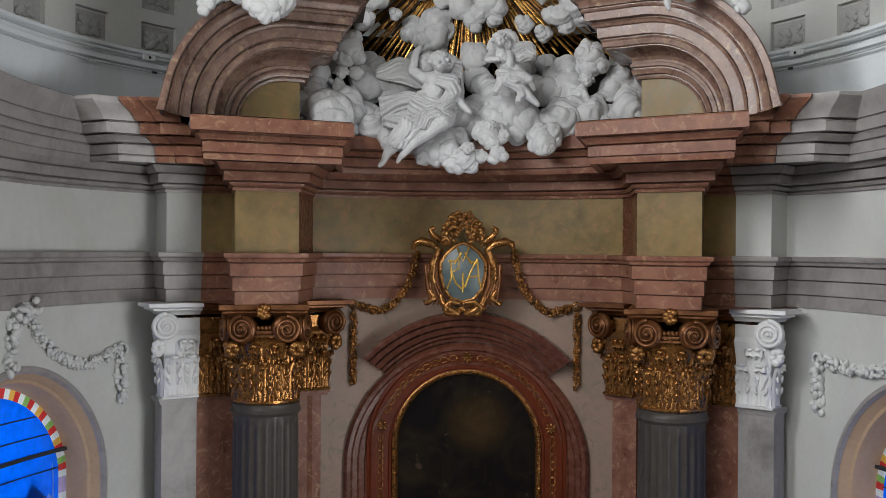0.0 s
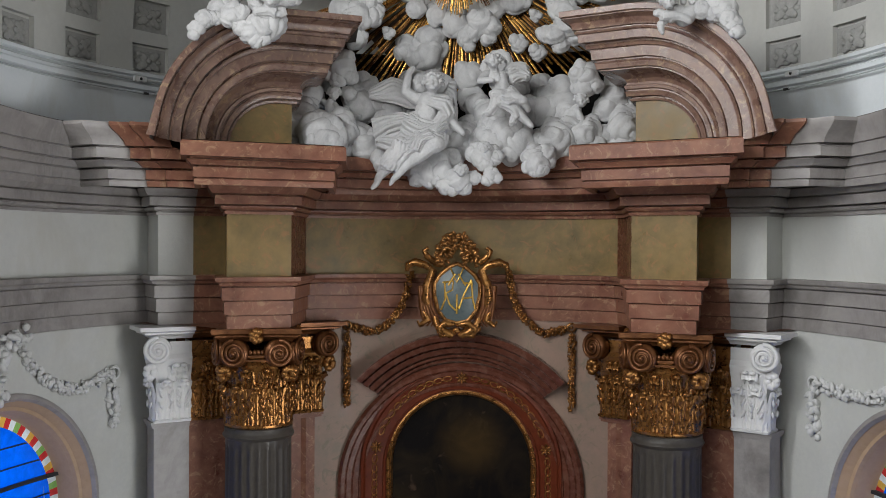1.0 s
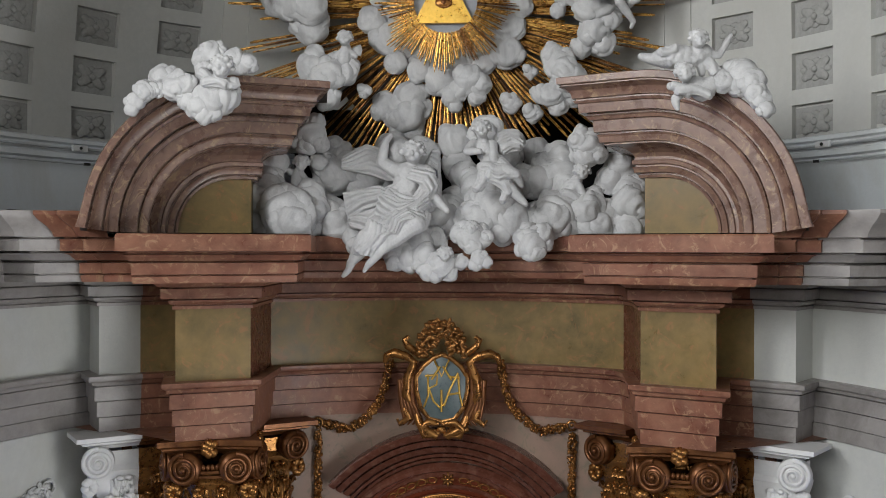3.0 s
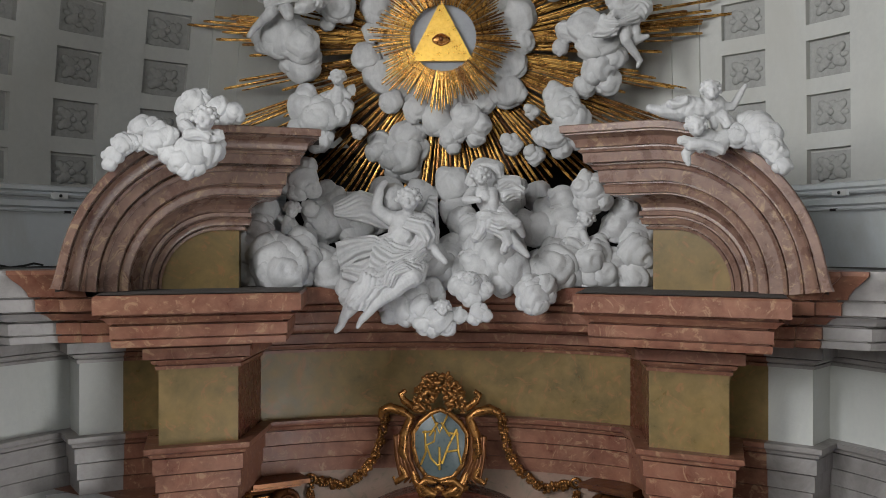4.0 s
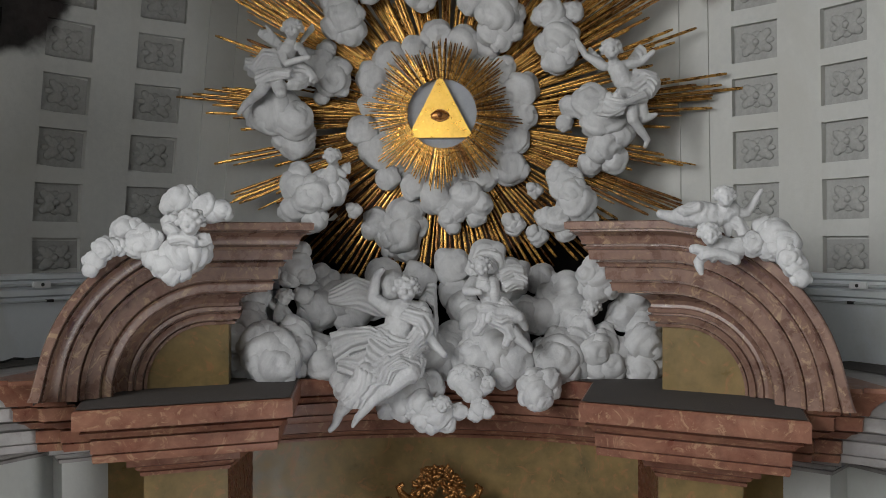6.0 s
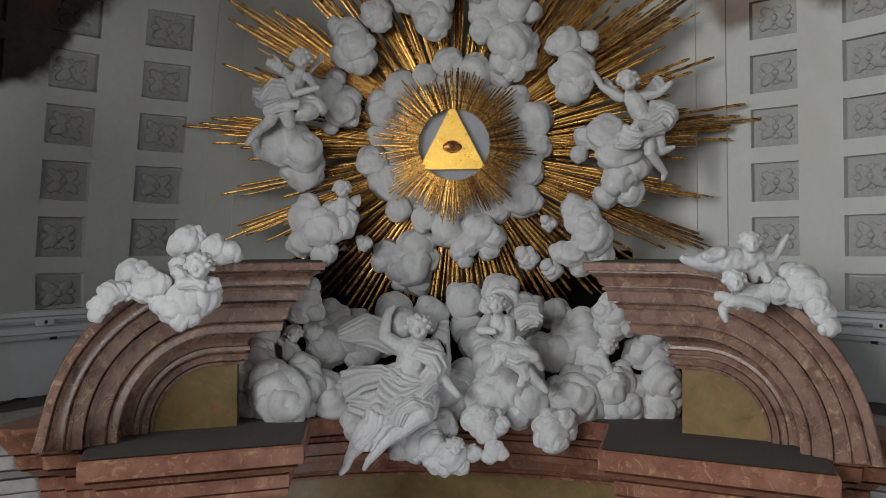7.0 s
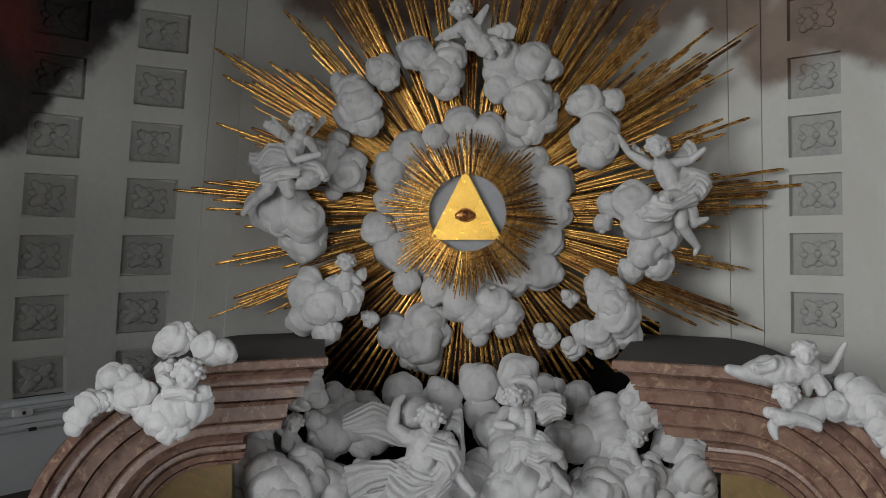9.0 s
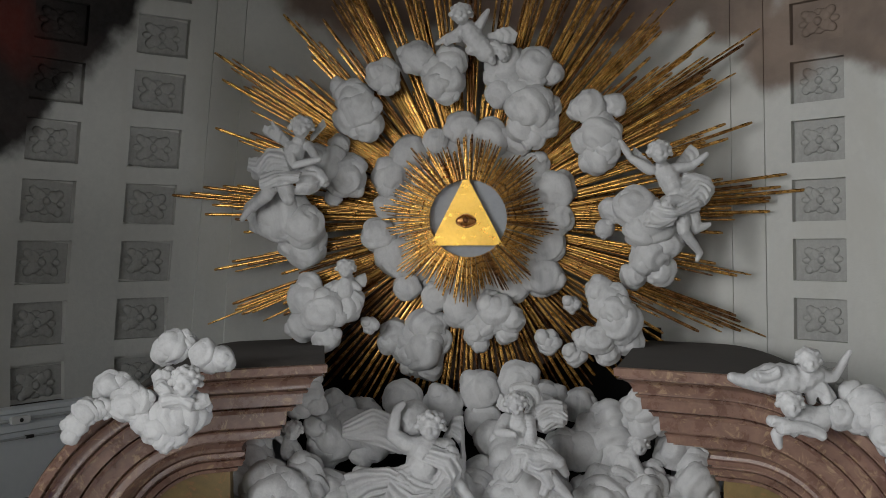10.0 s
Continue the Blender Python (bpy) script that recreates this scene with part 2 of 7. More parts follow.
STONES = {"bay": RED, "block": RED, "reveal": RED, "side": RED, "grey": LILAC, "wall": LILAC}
ARCHITRAVE = [(-0.3, 9.28), (0.0, 9.28), (0.0, 9.44), (-0.02, 9.443), (-0.02, 9.452), (0.03, 9.455), (0.03, 9.625), (0.005, 9.628), (0.005, 9.638), (0.06, 9.642), (0.06, 9.80), (0.03, 9.803), (0.03, 9.813), (0.085, 9.82), (0.10, 9.855), (0.135, 9.875), (0.14, 9.885), (0.14, 9.93), (-0.02, 9.935)]
course("architrave", ARCHITRAVE, 0.0, STONES, {"bay": "red marble architrave over the altar painting", "block": "red marble architrave block above the gilded capital", "reveal": "red marble return of the architrave block", "side": "red marble moulding beside the column block", "grey": "grey stucco architrave above the white capital", "wall": "grey stucco architrave along the apse wall"})
# the reveal's darker marble holds a dark red strip and the corner's shade
course("frieze", [(0.0, 9.93), (0.0, 10.80)], 0.0, {"bay": YELLOW, "block": YELLOW, "reveal": HOODRED, "side": YELLOW, "grey": GREYWALL, "wall": GREYWALL}, {"bay": "ochre marble frieze behind the cartouche", "block": "ochre marble frieze block above the column", "reveal": "dark red return of the frieze block, its shade put into the colour", "side": "red marble moulding beside the column block", "grey": "grey painted frieze of the pilaster", "wall": "grey painted frieze of the apse wall"})
course("bed_moulding", [(0.0, 10.72), (0.03, 10.72), (0.035, 10.755), (0.01, 10.76), (0.01, 10.77), (0.05, 10.775), (0.075, 10.80), (0.08, 10.82), (0.03, 10.825), (0.03, 10.835), (0.15, 10.84), (0.15, 10.95), (0.11, 10.955), (0.11, 10.965), (0.18, 10.97), (0.21, 11.0), (0.24, 11.06), (0.0, 11.065)], 0.0, STONES, {"bay": "red marble bed moulding", "block": "red marble bed moulding of the block", "reveal": "red marble return of the bed moulding", "side": "red marble moulding beside the column block", "grey": "grey stucco bed moulding", "wall": "grey stucco bed moulding of the apse wall"})
CORNICE = [(-0.35, 11.075), (0.36, 11.075), (0.37, 11.035), (0.44, 11.03), (0.45, 11.06), (0.45, 11.10), (0.42, 11.105), (0.42, 11.115), (0.46, 11.12), (0.46, 11.235), (0.41, 11.24), (0.41, 11.255), (0.48, 11.26), (0.50, 11.29), (0.545, 11.32), (0.50, 11.33), (0.50, 11.35), (0.60, 11.355), (0.60, 11.51), (0.585, 11.53), (-0.3, 11.535)]
CORNICE_LABELS = {"bay": "red marble cornice under the stucco clouds", "block": "red marble cornice carrying the broken pediment", "reveal": "red marble return of the cornice", "side": "red marble cornice beside the pediment", "grey": "grey stucco cornice of the pilaster", "wall": "grey stucco cornice along the apse wall"}
course("cornice", CORNICE, 0.33, {k: STONES[k] for k in ("bay", "block", "reveal")}, CORNICE_LABELS)
SIMA = [(-0.35, 11.075), (0.60, 11.075), (0.61, 11.035), (0.67, 11.03), (0.68, 11.06), (0.68, 11.10), (0.65, 11.105), (0.65, 11.115), (0.69, 11.12), (0.69, 11.23), (0.63, 11.235), (0.63, 11.25), (0.72, 11.26), (0.76, 11.31), (0.80, 11.33), (0.74, 11.335), (0.74, 11.35), (0.83, 11.355), (0.83, 11.455), (0.84, 11.475), (0.80, 11.48), (0.80, 11.495), (0.87, 11.50), (0.885, 11.55), (0.92, 11.61), (0.97, 11.67), (1.0, 11.72), (1.0, 11.76), (-0.35, 11.765)]


def side_cornice(side):
    """Deeper cornice of the red and grey pilasters and of the apse wall; every projection also steps outward."""
    n, d = Vector((-0.456, -0.89)), Vector((0.89, -0.456))
    back = [Vector((3.14, 13.06)), Vector((3.51, 12.86)), Vector((3.89, 12.59))]

    def at(k, lat, p, extra=0.0):
        v = back[k] + n * (p + 0.33 * max(0.0, min(1.0, p / 0.5)) + extra) + d * (lat * max(p, 0.0))
        return Vector((side * v.x, v.y))

    def wall(p, f):
        q = at(2, 1.0, p) - n * 0.1
        a0 = math.degrees(math.atan2(abs(q.x), q.y - CY)) if p > 0 else 56.0
        v = polar(R_WALL - 0.46 * p, a0 + (112 - a0) * f)
        return Vector((side * v.x, v.y))
    def outer(p):
        return 0.88 + 0.41 * max(0.0, p - 0.3)

    def inner(p):
        return max(0.55, outer(p) - 0.22 / max(p, 0.3))
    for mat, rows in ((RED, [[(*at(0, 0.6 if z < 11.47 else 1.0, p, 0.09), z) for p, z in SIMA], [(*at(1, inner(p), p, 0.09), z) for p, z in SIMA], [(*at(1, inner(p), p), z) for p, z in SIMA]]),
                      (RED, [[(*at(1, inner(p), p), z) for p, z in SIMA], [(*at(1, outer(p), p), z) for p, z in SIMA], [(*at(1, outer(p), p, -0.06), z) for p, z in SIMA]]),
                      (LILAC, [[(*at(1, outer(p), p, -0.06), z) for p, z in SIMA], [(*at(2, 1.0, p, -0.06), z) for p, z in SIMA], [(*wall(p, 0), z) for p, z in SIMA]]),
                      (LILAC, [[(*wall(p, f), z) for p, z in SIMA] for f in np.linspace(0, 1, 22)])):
        bm = bmesh.new()
        grid_faces(bm, rows)
        finish("cornice", bm, mat, 28, label="red marble cornice beside the pediment" if mat == RED else "grey stucco cornice along the apse wall", category="moulding", kind="structure")


for side in (-1, 1):
    side_cornice(side)

# ---- lower walls ----
WIN = 84.0
WIN_R, WIN_Z, SILL = 1.30, 7.06, 3.2


def wall_sheet(bm, r, a, b, z0, z1, hole=None, step=1.0):
    """A stretch of round wall; hole: (middle, half width in degrees, spring height, radius)."""
    n = int(abs(b - a) / step) + 1
    for i in range(n):
        t0, t1 = a + (b - a) * i / n, a + (b - a) * (i + 1) / n
        spans = [((z0, z0), (z1, z1))]
        if hole:
            mid, zs, rad = hole
            def top(t):
                s = radians(t - mid) * r
                return zs + math.sqrt(rad * rad - s * s) if abs(s) < rad else None
            ta, tb = top(t0), top(t1)
            if ta is not None or tb is not None:
                ta, tb = ta or zs, tb or zs
                spans = [((ta, tb), (z1, z1)), ((z0, z0), (SILL, SILL))]
        for lo, hi in spans:
            vs = [bm.verts.new(p) for p in (polar(r, t0, lo[0]), polar(r, t1, lo[1]), polar(r, t1, hi[1]), polar(r, t0, hi[0]))]
            bm.faces.new(vs)


for side in (-1, 1):
    bm = bmesh.new()
    hole = (side * WIN, WIN_Z, 1.50)
    wall_sheet(bm, R_WALL, side * 50, side * 112, 0, 9.275, hole)
    wall_sheet(bm, R_WALL + 0.6, side * 50, side * 112, 0, 9.3, (side * WIN, WIN_Z, WIN_R))
    bmesh.ops.remove_doubles(bm, verts=bm.verts, dist=0.002)
    finish("wall_apse", bm, GREYWALL, 30, label="grey painted apse wall with an arched window", category="wall", kind="structure")

# soffit that closes the entablature from below
pts, groups = full_plan(0.0)
bm = bmesh.new()
rows = []
for p in pts:
    q = p - Vector((0, CY))
    rows.append([(*p, 9.286), (*(Vector((0, CY)) + q.normalized() * max(5.9, q.length + 0.4)), 9.288)])
grid_faces(bm, rows)
finish("soffit", bm, RED, label="red marble soffit under the entablature", category="soffit", kind="structure")
# unseen outer shell, added to shut stray sky light out of the apse
bm = bmesh.new()
grid_faces(bm, [[polar(6.6, a, z) for z in (-0.7, 12, 24)] for a in np.arange(-112, 113, 8)])
finish("wall_shell", bm, NAVE, label="unseen outer shell that keeps stray light out of the apse", category="wall", kind="structure")

bm = bmesh.new()
wall_sheet(bm, R_BAY + 0.02, -34, 34, 0, 9.3)
finish("wall_altar", bm, PINK, 30, label="pink stucco marble wall of the altar bay", category="wall", kind="structure")

# drum above the cornice
bm = bmesh.new()
prof = [(R_DRUM, 11.3), (R_DRUM, 12.42), (R_DRUM - 0.05, 12.44), (R_DRUM - 0.05, 12.50), (R_DRUM - 0.02, 12.52), (R_DRUM - 0.02, 12.60), (R_DRUM - 0.06, 12.62), (R_DRUM - 0.06, 12.66), (R_DRUM, 12.68)]
rows = [[(*polar(r, t), z) for r, z in prof] for t in np.arange(-95, -24, 2.5)]
grid_faces(bm, rows)
grid_faces(bm, [[(-x, y, z) for x, y, z in row] for row in rows])
finish("wall_attic", bm, PALE, 28, label="pale painted attic wall with a grey band", category="wall", kind="structure")

def drum_a(side, deg, z):
    """Angle of an upright line of the drum at height z: the lines draw together on the way up, more on one flank."""
    return deg - (0.95 if side < 0 else 0.15) * max(0.0, z - 13.3) * max(0.0, min(1.0, (deg - 24) / 10))


# drum with sunk coffers
COF_COLS = [43.3, 55.5, 67.7, 79.9]
COF_ROWS = [12.85 + 0.607 * i for i in range(8)]
COF_A, COF_H = 3.15, 0.215


def drum_sheet(side):
    bm = bmesh.new()
    ang = [24, 28, 33, 33.02, 37, 37.02]
    for c in COF_COLS:
        ang += [c - COF_A, c - COF_A + 0.01, c, c + COF_A - 0.01, c + COF_A]
    ang += [86, 91, 96]
    zs = [12.68]
    for z in COF_ROWS[:]:
        zs += [max(12.7, z - COF_H), max(12.71, z - COF_H + 0.002), z + COF_H - 0.002, z + COF_H]
    zs += [17.6]

    def inside(a, z):
        return any(abs(a - c) < COF_A - 0.005 for c in COF_COLS) and any(abs(z - r) < COF_H - 0.001 for r in COF_ROWS)

    def radius(a, z):
        r = R_DRUM + (0.075 if inside(a, z) else 0.0)
        return r - (0.05 if a < 33.01 else 0.025 if a < 37.01 else 0.0)
    rows = [[polar(radius(a, z), side * drum_a(side, a, z), z) for z in zs] for a in ang]
    vs = grid_faces(bm, rows)
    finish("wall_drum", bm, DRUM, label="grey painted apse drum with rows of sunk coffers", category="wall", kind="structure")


for side in (-1, 1):
    drum_sheet(side)
bm = bmesh.new()
rows = [[polar(R_DRUM - 0.05, a, z) for z in (13.3, 15.4, 17.6)] for a in np.arange(-24, 24.1, 2)]
grid_faces(bm, rows)
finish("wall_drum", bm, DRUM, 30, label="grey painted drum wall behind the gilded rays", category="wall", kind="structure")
# recess behind the clouds, lined near-black to stand for its deep shade
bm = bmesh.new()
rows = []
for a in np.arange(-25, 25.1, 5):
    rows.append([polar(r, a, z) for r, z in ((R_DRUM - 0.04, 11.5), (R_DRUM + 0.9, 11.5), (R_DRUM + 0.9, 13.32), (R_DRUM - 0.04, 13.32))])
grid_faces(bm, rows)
finish("recess", bm, RECESS_SHADE, label="recess behind the stucco clouds, near-black in place of its shade", category="recess", kind="structure")
# dome and nave shell, plain and out of view, enclosing the light
bm = bmesh.new()
rows = []
for a in np.arange(-96, 96.1, 6):
    rows.append([polar(max(0.02, R_DRUM * math.cos(radians(e))), a, 17.6 + R_DRUM * math.sin(radians(e))) for e in range(0, 91, 9)])
grid_faces(bm, rows)
finish("ceiling_apse", bm, DRUM, 40, label="grey painted half dome", category="ceiling", kind="structure")


def slab(name, x0, x1, y0, y1, z0, z1, mat, label, category="wall"):
    bm = bmesh.new()
    box(bm, (x1 - x0, y1 - y0, z1 - z0), Matrix.Translation(((x0 + x1) / 2, (y0 + y1) / 2, (z0 + z1) / 2)))
    return finish(name, bm, mat, label=label, category=category, kind="structure")


NX, NY0, NY1, NZ = 7.0, -14.0, 9.6, 23.0
BAYS = [(-11.5, -8.5), (-5.0, -2.0), (2.0, 5.0)]
W0, W1 = 13.0, 19.0
for side in (-1, 1):
    x0, x1 = sorted((side * NX, side * (NX + 0.6)))
    if side < 0:
        slab("wall_nave", x0, x1, NY0, NY1, -0.3, W0, NAVE, "plain grey nave wall")
    else:
        slab("wall_nave", x0, x1, NY0, NY1, -0.3, 4.5, NAVE, "plain grey nave wall")
        slab("wall_nave", x0, x1, NY0, NY1, 10.0, W0, NAVE, "plain grey nave wall above the added unseen window")
        slab("wall_nave", x0, x1, NY0, 3.0, 4.5, 10.0, NAVE, "plain grey nave wall")
        slab("wall_nave", x0, x1, 7.0, NY1, 4.5, 10.0, NAVE, "plain grey nave wall beside the added unseen window")
        # unseen low window and lamp, added to brighten the left wall
        window_light("unseen_window_lamp", look((NX + 0.3, 5.0, 7.25), (-4.5, 11.5, 9.0)), 3.8, 5.2, LOW_POWER, (0.985, 0.995, 1.0))
    slab("wall_nave", x0, x1, NY0, NY1, W1, NZ, NAVE, "plain grey nave wall above the unseen windows")
    edges = [NY0] + [v for b in BAYS for v in b] + [NY1]
    for a, b in zip(edges[::2], edges[1::2]):
        slab("wall_nave", x0, x1, a, b, W0, W1, NAVE, "plain grey nave wall between the unseen windows")
    xa, xb = sorted((side * 5.2, side * (NX + 0.6)))
    slab("wall_arch", xa, xb, NY1 - 0.5, NY1, -0.3, NZ, NAVE, "plain grey unseen end wall beside the apse")
# unseen arch, added to keep side light off the drum's upper left
bm = bmesh.new()
for y in (NY1 - 0.5, NY1):
    grid_faces(bm, [[(5.2 * math.cos(a), y, 12.6 + 5.0 * math.sin(a)), (5.2 * math.cos(a), y, NZ)] for a in np.linspace(0, math.pi, 33)])
grid_faces(bm, [[(5.2 * math.cos(a), y, 12.6 + 5.0 * math.sin(a)) for y in (NY1 - 0.5, NY1)] for a in np.linspace(0, math.pi, 33)])
finish("wall_arch", bm, NAVE, 30, label="unseen grey arch wall that shades the drum's upper corners", category="wall", kind="structure")
slab("wall_west", -NX - 0.6, NX + 0.6, NY0 - 0.6, NY0, -0.3, 12.0, NAVE, "plain grey west wall below the added unseen window")
slab("wall_west", -NX - 0.6, NX + 0.6, NY0 - 0.6, NY0, 18.5, NZ, NAVE, "plain grey west wall above the added unseen window")
for x0, x1 in ((-NX - 0.6, -4.8), (-0.4, NX + 0.6)):
    slab("wall_west", x0, x1, NY0 - 0.6, NY0, 12.0, 18.5, NAVE, "plain grey west wall beside the added unseen window")
# west window and lamp are unseen, added for frontal light on the gilding
window_light("unseen_window_lamp", look((-2.6, NY0 - 0.3, 15.2), (0, 10, 12.5)), 4.3, 6.4, WEST_POWER, (0.985, 0.995, 1.0))
slab("ceiling", -NX - 0.6, NX + 0.6, NY0 - 0.6, NY1, NZ, NZ + 0.4, NAVE, "plain dark nave ceiling out of view", "ceiling")
slab("floor", -NX - 2, NX + 2, NY0 - 0.6, 17.0, -0.7, -0.3, FLOORSTONE, "stone church floor", "floor")
for side in (-1, 1):
    for a, b in BAYS:
        # lamps in unseen side windows, left row far stronger to balance the flanks
        m = look((side * (NX + 0.3), (a + b) / 2, (W0 + W1) / 2), (0, (a + b) / 2 + 2, 16.0))
        window_light("unseen_window_lamp", m, 2.9, 5.8, NAVE_POWER * (0.10 if side > 0 else 1.95), (0.985, 0.995, 1.0))

# ---- broken pediment ----
PED_D, PED_N = Vector((0.89, -0.456)), Vector((-0.456, -0.89))
PED_O = Vector((1.568, 11.56))
PED_C, PED_Z = 0.35, 11.56
PED = [(0.60, 1.27), (0.605, 1.20), (0.635, 1.19), (0.64, 1.215), (0.655, 1.215), (0.66, 1.15), (0.70, 1.14), (0.72, 1.125), (0.725, 1.165), (0.74, 1.165), (0.75, 1.13), (0.79, 1.125), (0.80, 1.15), (0.83, 1.155), (0.87, 1.13), (0.91, 1.07), (0.935, 0.99), (0.945, 0.90), (0.95, 0.85), (0.965, 0.85), (0.97, 0.80), (1.03, 0.79), (1.05, 0.775), (1.06, 0.80), (1.075, 0.80), (1.08, 0.745), (1.20, 0.735), (1.205, 0.69), (1.235, 0.675), (1.25, 0.65), (1.255, 0.69), (1.27, 0.69), (1.275, 0.60), (1.37, 0.59), (1.375, 0.56), (1.40, 0.545), (1.405, 0.57), (1.42, 0.57), (1.425, 0.53), (1.46, 0.525), (1.50, 0.50), (1.53, 0.45), (1.54, 0.40), (1.545, 0.43), (1.56, 0.43), (1.565, 0.385), (1.63, 0.38), (1.64, 0.40)]


def ped_point(side, u, back, z):
    p = PED_O + PED_D * u - PED_N * min(back, 1.3) + Vector((0.22, 1.0)) * max(0.0, back - 1.3)
    if side < 0:
        return Vector((-p.x + 0.12, p.y + 0.08, z))
    return Vector((p.x, p.y, z))


def pediment(side):
    root = thing("pediment_half", ped_point(side, 0.6, 1.0, 11.54), "red-brown marble half of a broken segmental pediment", "pediment", "pediment halves", "structure")
    inv = Matrix.Translation(-root.location)
    bm = bmesh.new()
    rows = []
    def end(back):
        return 0.15 - (1.27 - back) * 0.76
    for k in range(5):
        f = k / 4
        rows.append([ped_point(side, end(b) + (PED_C - end(b)) * f, b, PED_Z + r) for r, b in PED])
    for k in range(1, 33):
        a = radians(90 - k * 3)
        low = max(0.0, 1 - max(0.0, math.degrees(a)) / 13) ** 2
        rows.append([ped_point(side, PED_C + r * math.cos(a) * 1.02 + 0.05 * low * max(0.0, r - 1.36) / 0.28, b, max(PED_Z + r * math.sin(a), 11.545 + 0.05 * max(0.0, r - 1.3) / 0.34)) for r, b in PED])
    grid_faces(bm, rows)
    # inner return of the mouldings, back to the wall
    grid_faces(bm, [[ped_point(side, end(b), b, PED_Z + r) for r, b in PED], [ped_point(side, end(b), 2.6, PED_Z + r) for r, b in PED]])
    bm.transform(inv)
    part("moulding", bm, BROWN, root, smooth=24)
    bm = bmesh.new()
    r, b = PED[-1]
    rows = []
    pts = [(end(b), PED_Z + r)] + [(PED_C + r * math.cos(radians(90 - k * 3)) * 1.02, PED_Z + r * math.sin(radians(90 - k * 3))) for k in range(31)]
    grid_faces(bm, [[ped_point(side, u, 0.42, z)] + [ped_point(side, u, 0.42, z) + Vector((side * 0.2 * bb, bb, 0)) for bb in (0.1, 1.2, 2.4)] for u, z in pts])
    bm.transform(inv)
    part("top", bm, TOPDUST, root, "dusty dark upper surface", smooth=40)
    bm = bmesh.new()
    pts = [(0.15, PED_Z - 0.03), (0.15, PED_Z + 0.62)] + [(PED_C + 0.62 * math.cos(radians(90 - k * 6)), PED_Z + 0.62 * math.sin(radians(90 - k * 6))) for k in range(16)] + [(PED_C + 0.62, PED_Z - 0.03)]
    f1 = [bm.verts.new(ped_point(side, u, 1.24, z)) for u, z in pts]
    f2 = [bm.verts.new(ped_point(side, u, 2.4, z)) for u, z in pts]
    bm.faces.new(f1)
    for i in range(len(pts) - 1):
        bm.faces.new((f1[i], f1[i + 1], f2[i + 1], f2[i]))
    bm.transform(inv)
    part("tympanum", bm, YELLOW, root, "ochre marble tympanum panel")
    return root


for side in (-1, 1):
    pediment(side)
# dusty top of the cornice
pts, groups = full_plan(0.33)
bm = bmesh.new()
rows = []
for k in range(len(pts)):
    if groups[min(k, len(groups) - 1)] not in ("bay", "block", "reveal") and groups[max(k - 1, 0)] not in ("bay", "block", "reveal"):
        continue
    q = pts[k] - Vector((0, CY))
    rows.append([(*mitred(pts, k, 0.57), 11.539), (*mitred(pts, k, 0.0), 11.541), (*(Vector((0, CY)) + q.normalized() * 5.3), 11.543)])
grid_faces(bm, rows)
finish("cornice_top", bm, TOPDUST, label="dark dusty upper face of the cornice", category="ledge", kind="structure")
for side in (-1, 1):
    bm = bmesh.new()
    grid_faces(bm, [[polar(r, side * a, 11.77) for r in (4.56, 4.8, 5.25)] for a in np.arange(56, 113, 2)])
    finish("cornice_top", bm, TOPDUST, label="dark dusty upper face of the wall cornice", category="ledge", kind="structure")

# ---- stucco clouds and figures ----
ICO = {}


def ico(level):
    if level not in ICO:
        b = bmesh.new()
        bmesh.ops.create_icosphere(b, subdivisions=level, radius=1)
        ICO[level] = ([v.co.copy() for v in b.verts], [[v.index for v in f.verts] for f in b.faces])
        b.free()
    return ICO[level]


def add_ball(verts, faces, centre, radii, level=3, lump=0.0, turn=None, seed=0.0):
    base = len(verts)
    co, fs = ico(level)
    for c in co:
        p = Vector((c.x * radii[0], c.y * radii[1], c.z * radii[2]))
        if lump:
            q = c * 1.5 + Vector((seed, seed * 1.7, -seed))
            p *= 1 + lump * noise.noise(q) + 0.35 * lump * noise.noise(q * 2.6)
        if turn:
            p = turn @ p
        verts.append(Vector(centre) + p)
    faces.extend([[i + base for i in f] for f in fs])


def add_curl(verts, faces, centre, radii, level, seed):
    """A smooth billow with shells of stucco rolled round it in a spiral, like a rose."""
    base = len(verts)
    co, fs = ico(level)
    axis = Vector((math.sin(seed * 3.1) * 0.75, -1.0, math.cos(seed * 2.3) * 0.75)).normalized()
    e1 = axis.orthogonal().normalized()
    e2 = axis.cross(e1)
    way, wide = (1 if math.sin(seed * 11) > 0 else -1), 0.84 + 0.18 * math.sin(seed * 5.3)
    for c in co:
        q = c * 1.1 + Vector((seed, seed * 1.7, -seed))
        phi = math.acos(max(-1, min(1, c.dot(axis))))
        theta = math.atan2(c.dot(e2), c.dot(e1))
        u = phi / wide + way * theta / 6.28319 + 0.25 * noise.noise(q) + seed
        f = u - math.floor(u)
        k = 0.82 + 0.24 * min(1.0, f * 7) * (1 - 0.8 * f) + 0.06 * noise.noise(q * 0.9)
        k *= 1 + 0.10 * abs(math.sin(2.0 * theta + seed)) * math.sin(phi)
        verts.append(Vector(centre) + Vector((c.x * radii[0], c.y * radii[1], c.z * radii[2])) * k)
    faces.extend([[i + base for i in f] for f in fs])


def mesh_from(name, verts, faces, origin, mat, smooth=True):
    me = bpy.data.meshes.new(name)
    me.from_pydata([v - origin for v in verts], [], faces)
    me.materials.append(mat)
    me.polygons.foreach_set("use_smooth", [smooth] * len(me.polygons))
    ob = new(name, me)
    ob.location = origin
    return ob


CLOUD_N = [0]
CHISEL = bpy.data.textures.new("chisel", "CLOUDS")
CHISEL.noise_scale, CHISEL.noise_depth = 0.10, 2


